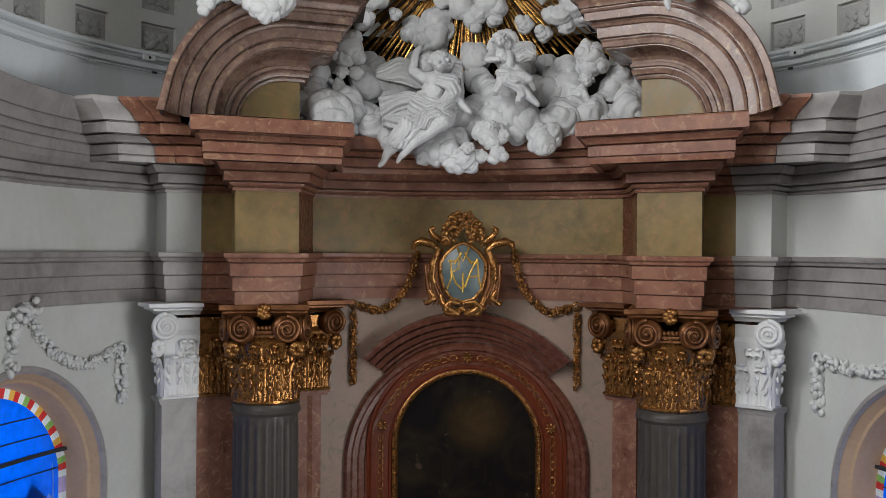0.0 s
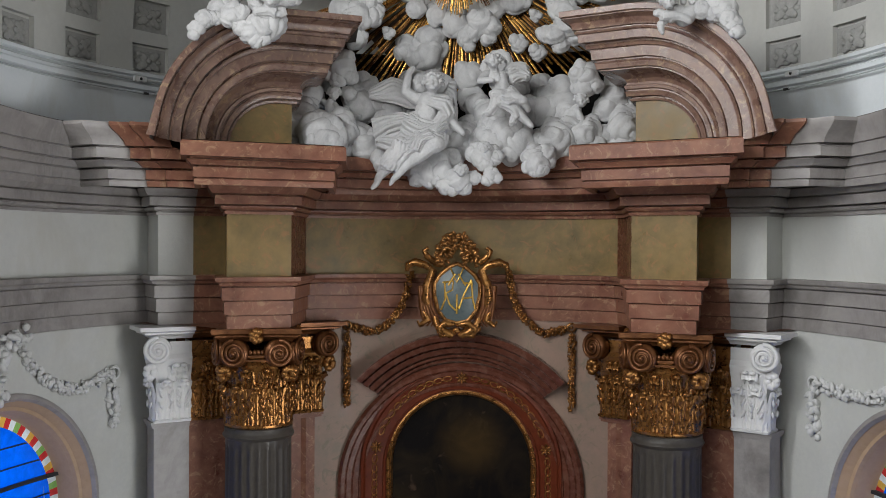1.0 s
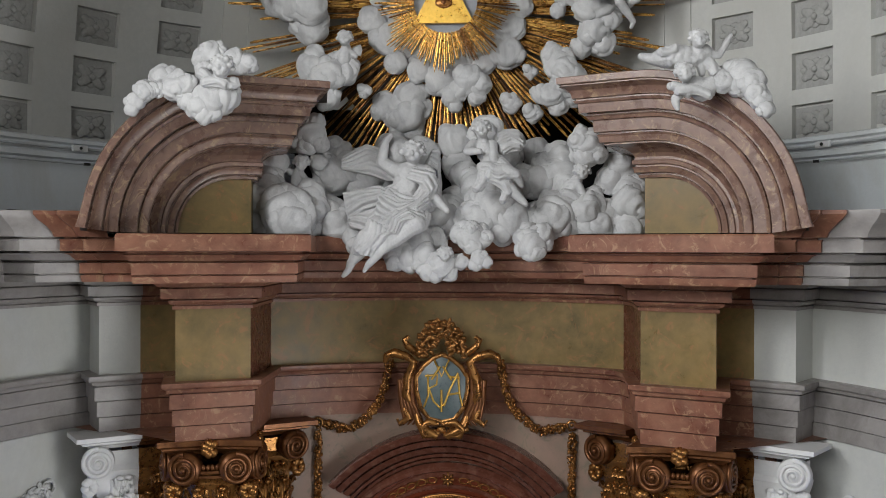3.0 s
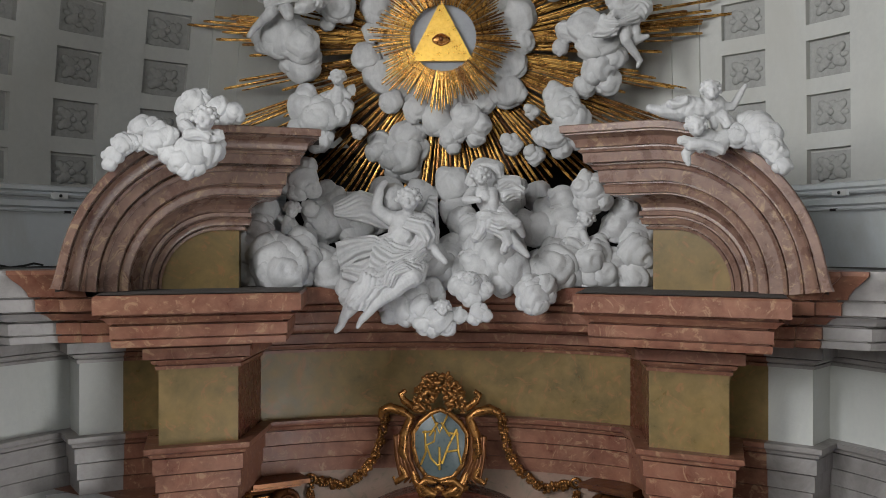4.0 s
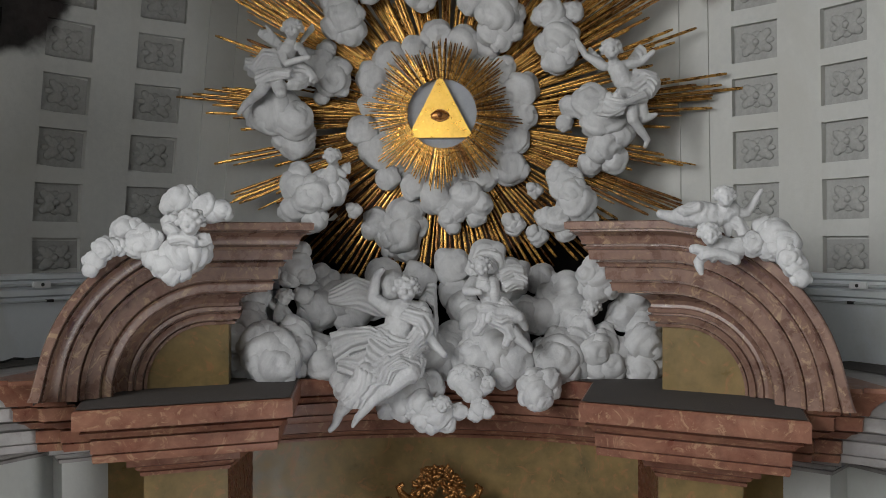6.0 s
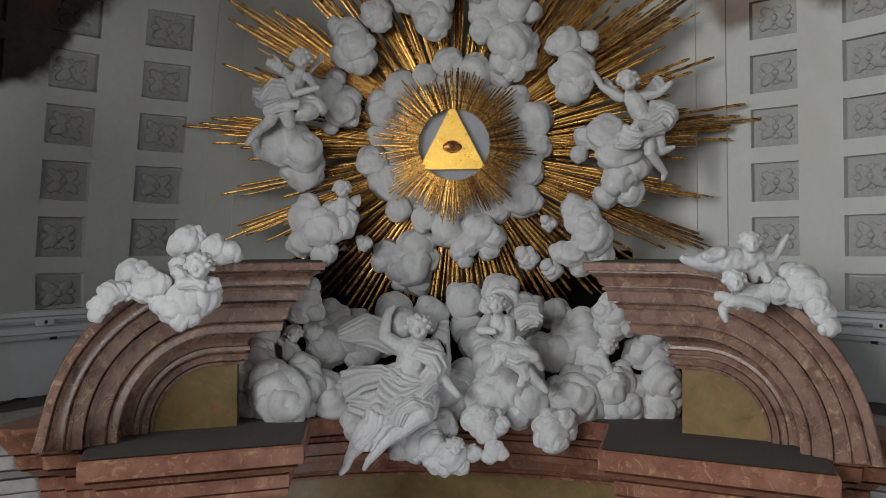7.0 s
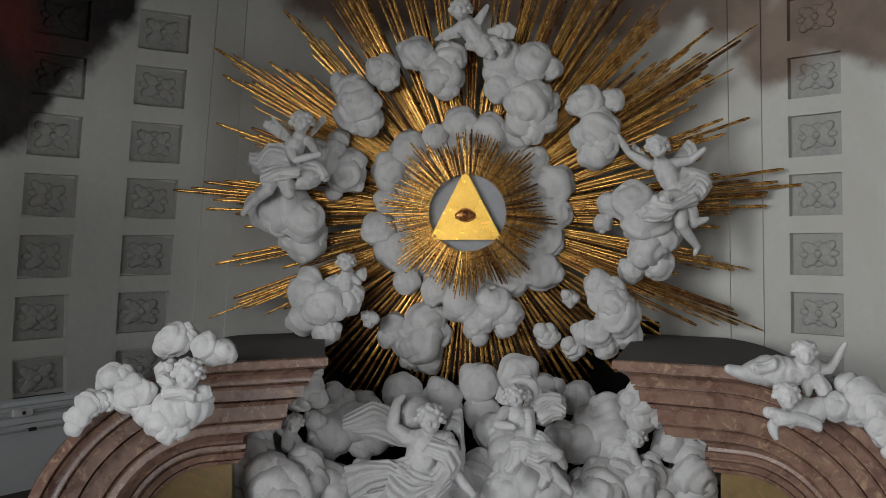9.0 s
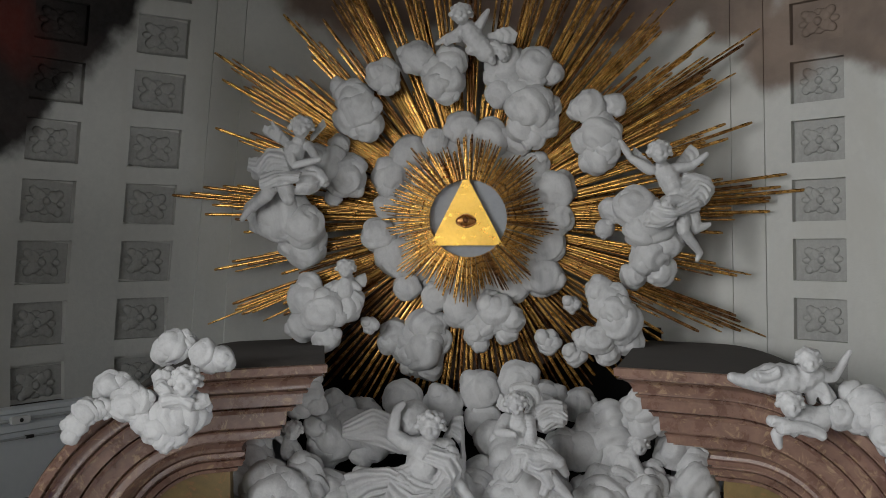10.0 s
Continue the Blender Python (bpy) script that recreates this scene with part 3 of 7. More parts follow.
def cloud(label, lobes, depth=0.75):
    """One stucco cloud of curled billows, each with two smaller ones budding at its rim."""
    verts, faces = [], []
    for x, y, z, r in lobes:
        CLOUD_N[0] += 1
        s = CLOUD_N[0] * 0.73
        add_curl(verts, faces, (x, y, z), (r * 1.02, r * depth, r * 1.0), 4 if r > 0.10 else 3, s)
        for k in (0, 1):
            a = s * 2.1 + k * 2.5 + math.sin(s * 3)
            rr = r * (0.50 + 0.10 * math.sin(s * 3 + k))
            add_curl(verts, faces, (x + math.cos(a) * r * 0.66, y - r * 0.10, z + math.sin(a) * r * 0.62), (rr, rr * depth, rr), 3, s + 1.3 + k)
    lo = min(lobes, key=lambda l: l[2] - l[3])
    ob = mesh_from("stucco_cloud", verts, faces, Vector((lo[0], lo[1], lo[2] - lo[3])), WHITE)
    return tagged(ob, label, "cloud ornament", "stucco clouds")


def add_limb(verts, faces, c):
    a, b = Vector(c[0:3]), Vector(c[4:7])
    r0, r1 = c[3], c[7]
    n = max(2, int((b - a).length / (0.55 * max(0.012, min(r0, r1)))) + 1)
    for i in range(n):
        f = i / (n - 1)
        r = r0 + (r1 - r0) * f
        r *= 1 + 0.10 * math.sin(math.pi * f)
        add_ball(verts, faces, a.lerp(b, f), (r, r, r), 2)


def along(pts, u):
    f = u * (len(pts) - 1)
    i = min(int(f), len(pts) - 2)
    return Vector(pts[i]).lerp(Vector(pts[i + 1]), f - i)


def add_cloth(verts, faces, top, low, pleats, deep):
    """A length of cloth between two edge lines, with rounded pleats that run along it."""
    nu, nv = 26, 7 * pleats + 1
    base = len(verts)
    for back in (0, 1):
        for i in range(nu):
            u = i / (nu - 1)
            a, b = along(top, u), along(low, u)
            for j in range(nv):
                v = j / (nv - 1)
                w = v + 0.13 * math.sin(5 * u + 2 * v + 9 * top[0][0]) * math.sin(math.pi * v)
                p = a.lerp(b, w)
                p.y += 0.035 * back - (1 - back) * deep * (abs(math.sin(math.pi * pleats * v + 1.6 * math.sin(4 * u + 5 * top[0][2]))) ** 0.8 - 0.4) - 0.05 * math.sin(math.pi * v)
                verts.append(p)
    n = nu * nv
    for i in range(nu - 1):
        for j in range(nv - 1):
            k = base + i * nv + j
            faces.append([k, k + 1, k + nv + 1, k + nv])
            faces.append([k + n + nv, k + n + nv + 1, k + n + 1, k + n])
    rim = [base + j for j in range(nv)] + [base + i * nv + nv - 1 for i in range(1, nu)] + [base + (nu - 1) * nv + j for j in range(nv - 2, -1, -1)] + [base + i * nv for i in range(nu - 2, 0, -1)]
    for a, b in zip(rim, rim[1:] + rim[:1]):
        faces.append([b, a, a + n, b + n])


def statue(name, label, head, limbs, feathers, folds, voxel, cloths=()):
    """A plain stucco figure as one fused mesh: head with curls, limbs, wings and folds of cloth."""
    verts, faces = [], []
    h, r = Vector(head[:3]), head[3]
    add_ball(verts, faces, h, (r * 0.86, r * 0.95, r * 1.08), 3)
    add_ball(verts, faces, h + Vector((0, -r * 0.9, -r * 0.15)), (r * 0.2, r * 0.25, r * 0.3), 2)
    add_ball(verts, faces, h + Vector((0, -r * 0.55, -r * 0.62)), (r * 0.42, r * 0.4, r * 0.36), 2)
    for s in (-1, 1):
        add_ball(verts, faces, h + Vector((s * r * 0.42, -r * 0.6, -r * 0.28)), (r * 0.34, r * 0.3, r * 0.3), 2)
        add_ball(verts, faces, h + Vector((s * r * 0.3, -r * 0.76, r * 0.2)), (r * 0.3, r * 0.14, r * 0.1), 2)
    for k in range(30):
        a = k * 2.4
        e = -0.15 + 1.4 * (k / 30)
        d = Vector((math.cos(a) * math.cos(e), math.sin(a) * math.cos(e) * 0.9 + 0.15, math.sin(e)))
        q = r * (0.25 + 0.07 * math.sin(k * 1.9))
        if d.y < -0.55 and d.z < 0.45:
            continue
        add_ball(verts, faces, h + d * r * 1.08, (q, q, q), 2)
    for c in limbs:
        add_limb(verts, faces, c)
    thick = []
    for c, e in zip(feathers, feathers[1:]):
        if (Vector(c[:3]) - Vector(e[:3])).length > 0.2:
            thick.append(c)
            continue
        for f in (0.0, 0.33, 0.66):
            thick.append(tuple(u + (v - u) * f for u, v in zip(c, e)))
    thick += list(feathers[-1:])
    for c in thick:
        a, b = Vector(c[0:3]), Vector(c[4:7])
        add_limb(verts, faces, (*a, c[3] * 0.5, *b, c[7] * 0.5))
        for f in (0.45, 0.7):
            p = a.lerp(b, f)
            add_ball(verts, faces, p + Vector((0, -0.022, 0)), (c[7] * 0.75, c[7] * 0.4, c[7] * 0.75), 2)
    for top, low, pleats, deep in cloths:
        add_cloth(verts, faces, top, low, pleats, deep)
    for c in folds:
        a, b = Vector(c[0:3]), Vector(c[4:7])
        side = (b - a).cross(Vector((0, 1, 0))).normalized()
        bow = side * (0.12 * (b - a).length)
        wide = [c[3] * 1.02 * (1 - f) + c[7] * 0.95 * f for f in (0, 0.33, 0.67, 1)]
        mid = [a.lerp(b, f) + bow * math.sin(math.pi * f) + Vector((0, 0.02, 0)) for f in (0, 0.33, 0.67, 1)]
        for u, v, ru, rv in zip(mid, mid[1:], wide, wide[1:]):
            add_limb(verts, faces, (*u, ru, *v, rv))
        for off in (-1.5, -0.75, 0.0, 0.75, 1.5):
            last = None
            for i in range(6):
                f = i / 5
                w = c[3] * (1 - f) + c[7] * f
                p = a.lerp(b, f) + side * off * w * 0.56 + bow * math.sin(math.pi * f) + side * 0.14 * w * math.sin(4 * f + off * 2)
                p.y -= w * (0.92 - 0.28 * off * off)
                if last is not None:
                    rr = w * (0.30 + 0.06 * math.sin(off * 9))
                    add_limb(verts, faces, (*last, rr, *p, rr))
                last = p
    origin = Vector((h.x, h.y, min(v.z for v in verts)))
    ob = mesh_from(name, verts, faces, origin, WHITE)
    m = ob.modifiers.new("fuse", "REMESH")
    m.mode, m.voxel_size, m.use_smooth_shade = "VOXEL", voxel * 0.5, True
    s = ob.modifiers.new("soften", "SMOOTH")
    s.factor, s.iterations = 0.5, 1
    d = ob.modifiers.new("chisel", "DISPLACE")
    d.texture, d.strength, d.mid_level = CHISEL, 0.014, 0.5
    return tagged(ob, label, "statue", "stucco figures")



# ---- columns, pilasters and capitals ----
def leaf_mesh(name, w, h, mat, curl=0.09):
    """An acanthus leaf: ribbed, with lobed edges and a tip that curls forward (towards -y)."""
    b = bmesh.new()
    rows = []
    for i in range(9):
        f = i / 8
        out = -0.02 - 0.03 * f - curl * max(0.0, f - 0.62) ** 1.0 / 0.38
        z = h * (f if f < 0.82 else 0.82 - (f - 0.82) * 0.8)
        half = w * 0.5 * (0.75 + 0.35 * math.sin(math.pi * min(1, f * 1.05))) * (1 + 0.16 * (-1) ** i) * (1 if f < 0.9 else 0.7)
        rows.append([(half * u, out - 0.030 * math.cos(u * 9.4) * (1 - 0.4 * f), z - 0.02 * abs(u)) for u in (-1, -0.78, -0.55, -0.32, -0.1, 0.1, 0.32, 0.55, 0.78, 1)])
    grid_faces(b, rows)
    bmesh.ops.create_icosphere(b, subdivisions=1, radius=1, matrix=Matrix.Translation((0, -0.035 - curl, h * 0.76)) @ Matrix.Diagonal((w * 0.26, 0.035, 0.032, 1)))
    for s in (-1, 1):
        for q in (0.28, 0.5, 0.68):
            bmesh.ops.create_icosphere(b, subdivisions=1, radius=1, matrix=Matrix.Translation((s * w * 0.30, -0.05 - 0.03 * q, h * q)) @ Matrix.Rotation(s * 0.4, 4, "Y") @ Matrix.Diagonal((w * 0.09, 0.022, h * 0.09, 1)))
    bmesh.ops.recalc_face_normals(b, faces=b.faces)
    me = bpy.data.meshes.new(name)
    for f in b.faces:
        f.smooth = True
    b.to_mesh(me)
    b.free()
    me.materials.append(mat)
    return me


def volute_mesh(r, mat, depth=0.09):
    """A spiral scroll facing -y."""
    b = bmesh.new()
    bmesh.ops.create_cone(b, cap_ends=True, segments=28, radius1=r * 0.96, radius2=r * 0.9, depth=depth, matrix=Matrix.Rotation(radians(90), 4, "X"))
    rows = []
    turns, n = 2.6, 64
    for i in range(n + 1):
        f = i / n
        a = -f * turns * 6.283 + 1.6
        rr = r * (1.0 - 0.86 * f)
        t = r * 0.15 * (1 - 0.55 * f)
        row = []
        for k in range(6):
            c = k * 6.283 / 6
            q = rr - t * 0.6 + t * math.cos(c)
            row.append((q * math.cos(a), -depth / 2 - 0.02 * f + t * 0.9 * math.sin(c), q * math.sin(a)))
        rows.append(row)
    grid_faces(b, rows, closed=True)
    bmesh.ops.create_icosphere(b, subdivisions=2, radius=r * 0.17, matrix=Matrix.Translation((0, -depth / 2 - 0.02, 0)))
    bmesh.ops.recalc_face_normals(b, faces=b.faces)
    me = bpy.data.meshes.new("volute")
    for f in b.faces:
        f.smooth = True
    b.to_mesh(me)
    b.free()
    me.materials.append(mat)
    return me


SHARED = {}


def shared(key, make):
    if key not in SHARED:
        SHARED[key] = make()
    return SHARED[key]


def child(name, me, parent, m):
    ob = new(name, me)
    ob.parent = parent
    ob.matrix_basis = m
    return ob


def bud_mesh(mat):
    b = bmesh.new()
    bmesh.ops.create_icosphere(b, subdivisions=2, radius=0.05)
    for v in b.verts:
        v.co *= 1 + 0.25 * noise.noise(v.co * 40)
    for f in b.faces:
        f.smooth = True
    me = bpy.data.meshes.new("bud")
    b.to_mesh(me)
    b.free()
    me.materials.append(mat)
    return me


def egg_row(bm, x0, x1, y, z, r, n):
    for i in range(n):
        x = x0 + (x1 - x0) * (i + 0.5) / n
        bmesh.ops.create_icosphere(bm, subdivisions=1, radius=1, matrix=Matrix.Translation((x, y, z)) @ Matrix.Diagonal((r, r * 0.8, r * 1.2, 1)))


def column_capital(at, face_deg, mat, label):
    """Composite capital over a round column; local -y is its front."""
    upper = BRONZE if mat == OLDGOLD else mat
    root = thing("column_capital", (0, 0, 0), label, "capital", "gilded column capitals")
    root.matrix_world = Matrix.Translation(at) @ Matrix.Rotation(radians(face_deg), 4, "Z")
    b = bmesh.new()
    prof = [(0.415, 0.0), (0.45, 0.02), (0.45, 0.05), (0.40, 0.07), (0.40, 0.5), (0.43, 0.66), (0.48, 0.74), (0.50, 0.80), (0.46, 0.86), (0.47, 0.94)]
    grid_faces(b, [[(r * math.cos(a), r * math.sin(a), z) for a in np.linspace(0, 6.2832, 33)[:-1]] for r, z in prof], closed=True)
    part("bell", b, mat, root, smooth=35)
    low = shared(("leaf", 0.25, 0.52, mat.name), lambda: leaf_mesh("leaf", 0.22, 0.66, mat, 0.07))
    high = shared(("leaf", 0.22, 0.74, mat.name), lambda: leaf_mesh("leaf", 0.20, 0.92, mat, 0.10))
    for k in range(12):
        child("leaf", low, root, Matrix.Rotation(radians(k * 30), 4, "Z") @ Matrix.Translation((0, -0.405, 0.04)))
        child("leaf", high, root, Matrix.Rotation(radians(k * 30 + 15), 4, "Z") @ Matrix.Translation((0, -0.39, 0.06)))
    vol = shared(("volute", upper.name), lambda: volute_mesh(0.188, upper, 0.13))
    for q in range(4):
        turn = Matrix.Rotation(radians(90 * q), 4, "Z")
        child("volute", vol, root, turn @ Matrix.Translation((-0.265, -0.47, 0.975)) @ Matrix.Rotation(radians(-16), 4, "Z") @ Matrix.Diagonal((-1, 1, 1, 1)))
        child("volute", vol, root, turn @ Matrix.Translation((0.265, -0.47, 0.975)) @ Matrix.Rotation(radians(16), 4, "Z"))
        b = bmesh.new()
        egg_row(b, -0.1, 0.1, -0.50, 0.99, 0.03, 4)
        box(b, (0.2, 0.08, 0.03), Matrix.Translation((0, -0.49, 0.94)))
        box(b, (0.26, 0.06, 0.025), Matrix.Translation((0, -0.50, 0.89)))
        b.transform(turn)
        part("echinus", b, upper, root, smooth=50)
        bud = shared(("bud", mat.name), lambda: bud_mesh(mat))
        for k in range(7):
            a = k * 0.9
            child("petal", bud, root, turn @ Matrix.Translation((0.06 * math.cos(a) * (k > 0), -0.50, 1.20 + 0.06 * math.sin(a) * (k > 0))))
        for s in (-1, 1):
            for k in range(9):
                a = k * 2.4
                child("berry", bud, root, turn @ Matrix.Translation((s * 0.40 + 0.05 * math.cos(a), -0.45 + 0.03 * math.sin(a * 1.7), 0.72 + 0.06 * math.sin(a))))
    b = bmesh.new()
    rows = []
    for s, z in ((0.44, 1.12), (0.46, 1.15), (0.49, 1.165), (0.515, 1.18), (0.515, 1.20), (0.56, 1.225), (0.56, 1.285)):
        loop = []
        for q in range(4):
            for k in range(9):
                f = -1 + 2 * k / 8
                if abs(f) > 0.9 and k == 8:
                    continue
                inn = 1 - 0.16 * (1 - f * f)
                v = Matrix.Rotation(radians(90 * q), 3, "Z") @ Vector((f * s, -s * inn, 0))
                loop.append((v.x, v.y, z))
        rows.append(loop)
    vs = grid_faces(b, rows, closed=True)
    b.faces.new(vs[-1])
    b.faces.new(vs[0][::-1])
    part("abacus", b, upper, root, smooth=30)
    return root


def pilaster_capital(a, bpt, z, mat, label, left_end, right_end, proud=0.10, group="pilaster capitals"):
    """Flat composite capital over the plan stretch a to bpt (left to right as one faces it)."""
    a, bpt = Vector(a), Vector(bpt)
    w = (bpt - a).length
    mid = (a + bpt) / 2
    ang = math.atan2((bpt - a).y, (bpt - a).x)
    upper = BRONZE if mat == OLDGOLD else mat
    root = thing("pilaster_capital", (0, 0, 0), label, "capital", group)
    root.matrix_world = Matrix.Translation((mid.x, mid.y, z)) @ Matrix.Rotation(ang, 4, "Z")
    b = bmesh.new()
    rows = [[(-w / 2 - (e if left_end else 0), 0.2, zz) if k == 0 else (w / 2 + (e if right_end else 0), 0.2, zz) if k == 3 else (-w / 2 - (e if left_end else 0), -proud - e, zz) if k == 1 else (w / 2 + (e if right_end else 0), -proud - e, zz) for k in range(4)] for e, zz in ((0.02, 0), (0.03, 0.03), (0, 0.05), (0, 0.6), (0.06, 0.76), (0.08, 0.84), (0.04, 0.9), (0.04, 1.06))]
    grid_faces(b, rows)
    part("bell", b, mat, root, smooth=30)
    n = max(1, round(w / 0.24))
    lw = w / n
    low = shared(("leaf", round(lw, 2), 0.5, mat.name), lambda: leaf_mesh("leaf", lw * 1.0, 0.66, mat, 0.07))
    high = shared(("leaf", round(lw, 2), 0.74, mat.name), lambda: leaf_mesh("leaf", lw * 0.85, 0.92, mat, 0.10))
    for k in range(n):
        x = -w / 2 + lw * (k + 0.5)
        child("leaf", low, root, Matrix.Translation((x, -proud, 0.05)))
        child("leaf", high, root, Matrix.Translation((x + (lw / 2 if k < n - 1 else -0.02), -proud + 0.015, 0.06)))
    for s, on in ((-1, left_end), (1, right_end)):
        if not on:
            continue
        child("leaf", low, root, Matrix.Translation((s * w / 2, 0.02, 0.05)) @ Matrix.Rotation(radians(90 * s), 4, "Z"))
        vol = shared(("volute", upper.name), lambda: volute_mesh(0.188, upper, 0.13))
        child("volute", vol, root, Matrix.Translation((s * (w / 2 + 0.01), -proud - 0.11, 0.96)) @ Matrix.Rotation(radians(12 * s), 4, "Z") @ Matrix.Diagonal((s, 1, 1, 1)))
        bud = shared(("bud", mat.name), lambda: bud_mesh(mat))
        for k in range(8):
            t = k * 2.4
            child("berry", bud, root, Matrix.Translation((s * (w / 2 + 0.09) + 0.05 * math.cos(t), -proud - 0.06, 0.68 + 0.07 * math.sin(t))))
    b = bmesh.new()
    rows = []
    for e, zz in ((0.06, 1.10), (0.09, 1.13), (0.13, 1.15), (0.19, 1.17), (0.19, 1.19), (0.27, 1.215), (0.27, 1.265)):
        le, re = (e if left_end else 0), (e if right_end else 0)
        rows.append([(-w / 2 - le, 0.2, zz), (-w / 2 - le, -proud - e, zz), (w / 2 + re, -proud - e, zz), (w / 2 + re, 0.2, zz)])
    vs = grid_faces(b, rows)
    b.faces.new(vs[-1])
    part("abacus", b, upper, root, smooth=30)
    return root


def shaft(at, label):
    root = thing("column", (at[0], at[1], 1.2), label, "column", "altar columns")
    b = bmesh.new()
    n = 24
    def loop(r, z, depth):
        out = []
        for k in range(n):
            for f, d in ((0.0, 0), (0.18, 0), (0.3, 0.7), (0.55, 1), (0.8, 0.7), (0.95, 0)):
                a = (k + f) * 6.2832 / n
                rr = r - depth * d
                out.append((rr * math.cos(a), rr * math.sin(a), z - 1.2))
        return out
    rows = [loop(0.47, 1.2, 0), loop(0.465, 2.0, 0.03), loop(0.425, 7.70, 0.028), loop(0.425, 7.76, 0.0), loop(0.425, 7.84, 0.0)]
    grid_faces(b, rows, closed=True)
    part("shaft", b, SLATE, root, smooth=40)
    b = bmesh.new()
    grid_faces(b, [[(r * math.cos(a), r * math.sin(a), z - 1.2) for a in np.linspace(0, 6.2832, 41)[:-1]] for r, z in ((0.42, 7.83), (0.45, 7.85), (0.465, 7.88), (0.45, 7.91), (0.44, 7.92), (0.44, 7.98), (0.40, 8.0))], closed=True)
    part("necking", b, SLATE, root, smooth=50)
    return root


COLS = {-1: (-2.58, 12.72), 1: (2.69, 12.70)}
for side in (-1, 1):
    x, y = COLS[side]
    shaft((x, y), "fluted dark grey marble column under a gilded capital")
    column_capital((x, y, 7.99), -11.5 * side, OLDGOLD, "worn gilded composite capital on a dark column")
    slab("pedestal", x - 0.7, x + 0.7, y - 0.6, y + 0.6, -0.3, 1.2, RED, "red marble column pedestal", "pedestal")
    # wall pilasters behind: red half and grey half, and the narrow one beside the painting
    def pil(p, q, mat, label, z1=7.93, back=0.35):
        p, q = Vector(p), Vector(q)
        d = (q - p).normalized()
        nrm = Vector((d.y, -d.x))
        b = bmesh.new()
        for e, z0, zz in ((0.0, -0.3, z1), (0.03, z1, z1 + 0.035), (0.05, z1 + 0.035, z1 + 0.085)):
            lo = [p + nrm * e - d * e, q + nrm * e + d * e, q - nrm * back + d * e, p - nrm * back - d * e]
            v0 = [b.verts.new((*v, z0)) for v in lo]
            v1 = [b.verts.new((*v, zz)) for v in lo]
            for i in range(4):
                b.faces.new((v0[i], v0[(i + 1) % 4], v1[(i + 1) % 4], v1[i]))
            b.faces.new(v1)
            b.faces.new(v0[::-1])
        finish("pilaster", b, mat, label=label, category="pilaster", kind="structure")
    P = [Vector((2.95, 13.19)), Vector((3.56, 12.87)), Vector((3.94, 12.60))]
    N1 = [Vector((1.99, 13.74)), Vector((2.34, 13.50))]
    if side > 0:
        pil(P[0], P[1], RED, "red marble pilaster behind the column")
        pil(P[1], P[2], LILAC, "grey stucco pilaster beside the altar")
        pil(N1[0], N1[1], RED, "narrow red marble pilaster beside the painting")
        pilaster_capital(P[0], P[1], 8.01, OLDGOLD, "worn gilded half of a pilaster capital", False, False)
        pilaster_capital(P[1], P[2], 8.01, WHITECAP, "white stucco half of a pilaster capital", False, True)
        pilaster_capital(N1[0], N1[1], 8.01, OLDGOLD, "narrow gilded pilaster capital beside the painting", True, False)
    else:
        M = [Vector((-v.x, v.y)) for v in P]
        K = [Vector((-v.x, v.y)) for v in N1]
        pil(M[1], M[0], RED, "red marble pilaster behind the column")
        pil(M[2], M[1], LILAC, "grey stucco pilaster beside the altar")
        pil(K[1], K[0], RED, "narrow red marble pilaster beside the painting")
        pilaster_capital(M[1], M[0], 8.01, OLDGOLD, "worn gilded half of a pilaster capital", False, False)
        pilaster_capital(M[2], M[1], 8.01, WHITECAP, "white stucco half of a pilaster capital", True, False)
        pilaster_capital(K[1], K[0], 8.01, OLDGOLD, "narrow gilded pilaster capital beside the painting", False, True)
    # wall between bay and pilasters, hidden behind the columns
    b = bmesh.new()
    grid_faces(b, [[(side * x, y, z) for z in (-0.3, 9.3)] for x, y in ((2.14, 13.60), (2.45, 13.55), (2.95, 13.30), (3.8, 13.02))])
    finish("wall_altar", b, RED, label="red marble wall behind the column", category="wall", kind="structure")


# ---- altar painting, its frame and hood ----
def bay_y(x, off=0.0):
    return CY + math.sqrt(max(0.1, (R_BAY + 0.02 - off) ** 2 - x * x))


def arch_band(bm, prof, zs, z0, spring_only=False, a0=0, a1=180, n=48, curve=True):
    """Sweep (radius, proud) round a half circle on the bay wall with straight legs down to z0."""
    rows = []
    if not spring_only:
        rows.append([(r, p, z0) for r, p in prof])
    for i in range(n + 1):
        a = radians(a0 + (a1 - a0) * i / n)
        rows.append([(r * math.cos(a), p, zs + r * math.sin(a)) for r, p in prof])
    if not spring_only:
        rows.append([(-r, p, z0) for r, p in prof])
    out = [[(x, (bay_y(x) if curve else bay_y(0.9)) - p, z) for x, p, z in row] for row in rows]
    return grid_faces(bm, out)


PZ = 7.20
altar = thing("altar_frame", (0, 14.0, 3.0), "dark red arched altarpiece frame with gilded ornaments", "picture frame")
inv = Matrix.Translation((0, -14.0, -3.0))
bm = bmesh.new()
arch_band(bm, [(1.73, 0.0), (1.73, 0.06), (1.68, 0.11), (1.63, 0.11), (1.61, 0.07), (1.55, 0.065), (1.53, 0.03), (1.46, 0.03), (1.44, 0.06), (1.40, 0.06), (1.37, 0.0)], PZ - 0.28, 3.0)
bm.transform(inv)
part("outer_moulding", bm, HOODRED, altar, "brown marble outer moulding", 30)
bm = bmesh.new()
arch_band(bm, [(1.44, 0.02), (1.42, 0.075), (1.38, 0.085), (1.36, 0.05), (1.12, 0.05), (1.11, 0.075), (1.075, 0.08), (1.03, 0.02)], PZ - 0.04, 3.0)
bm.transform(inv)
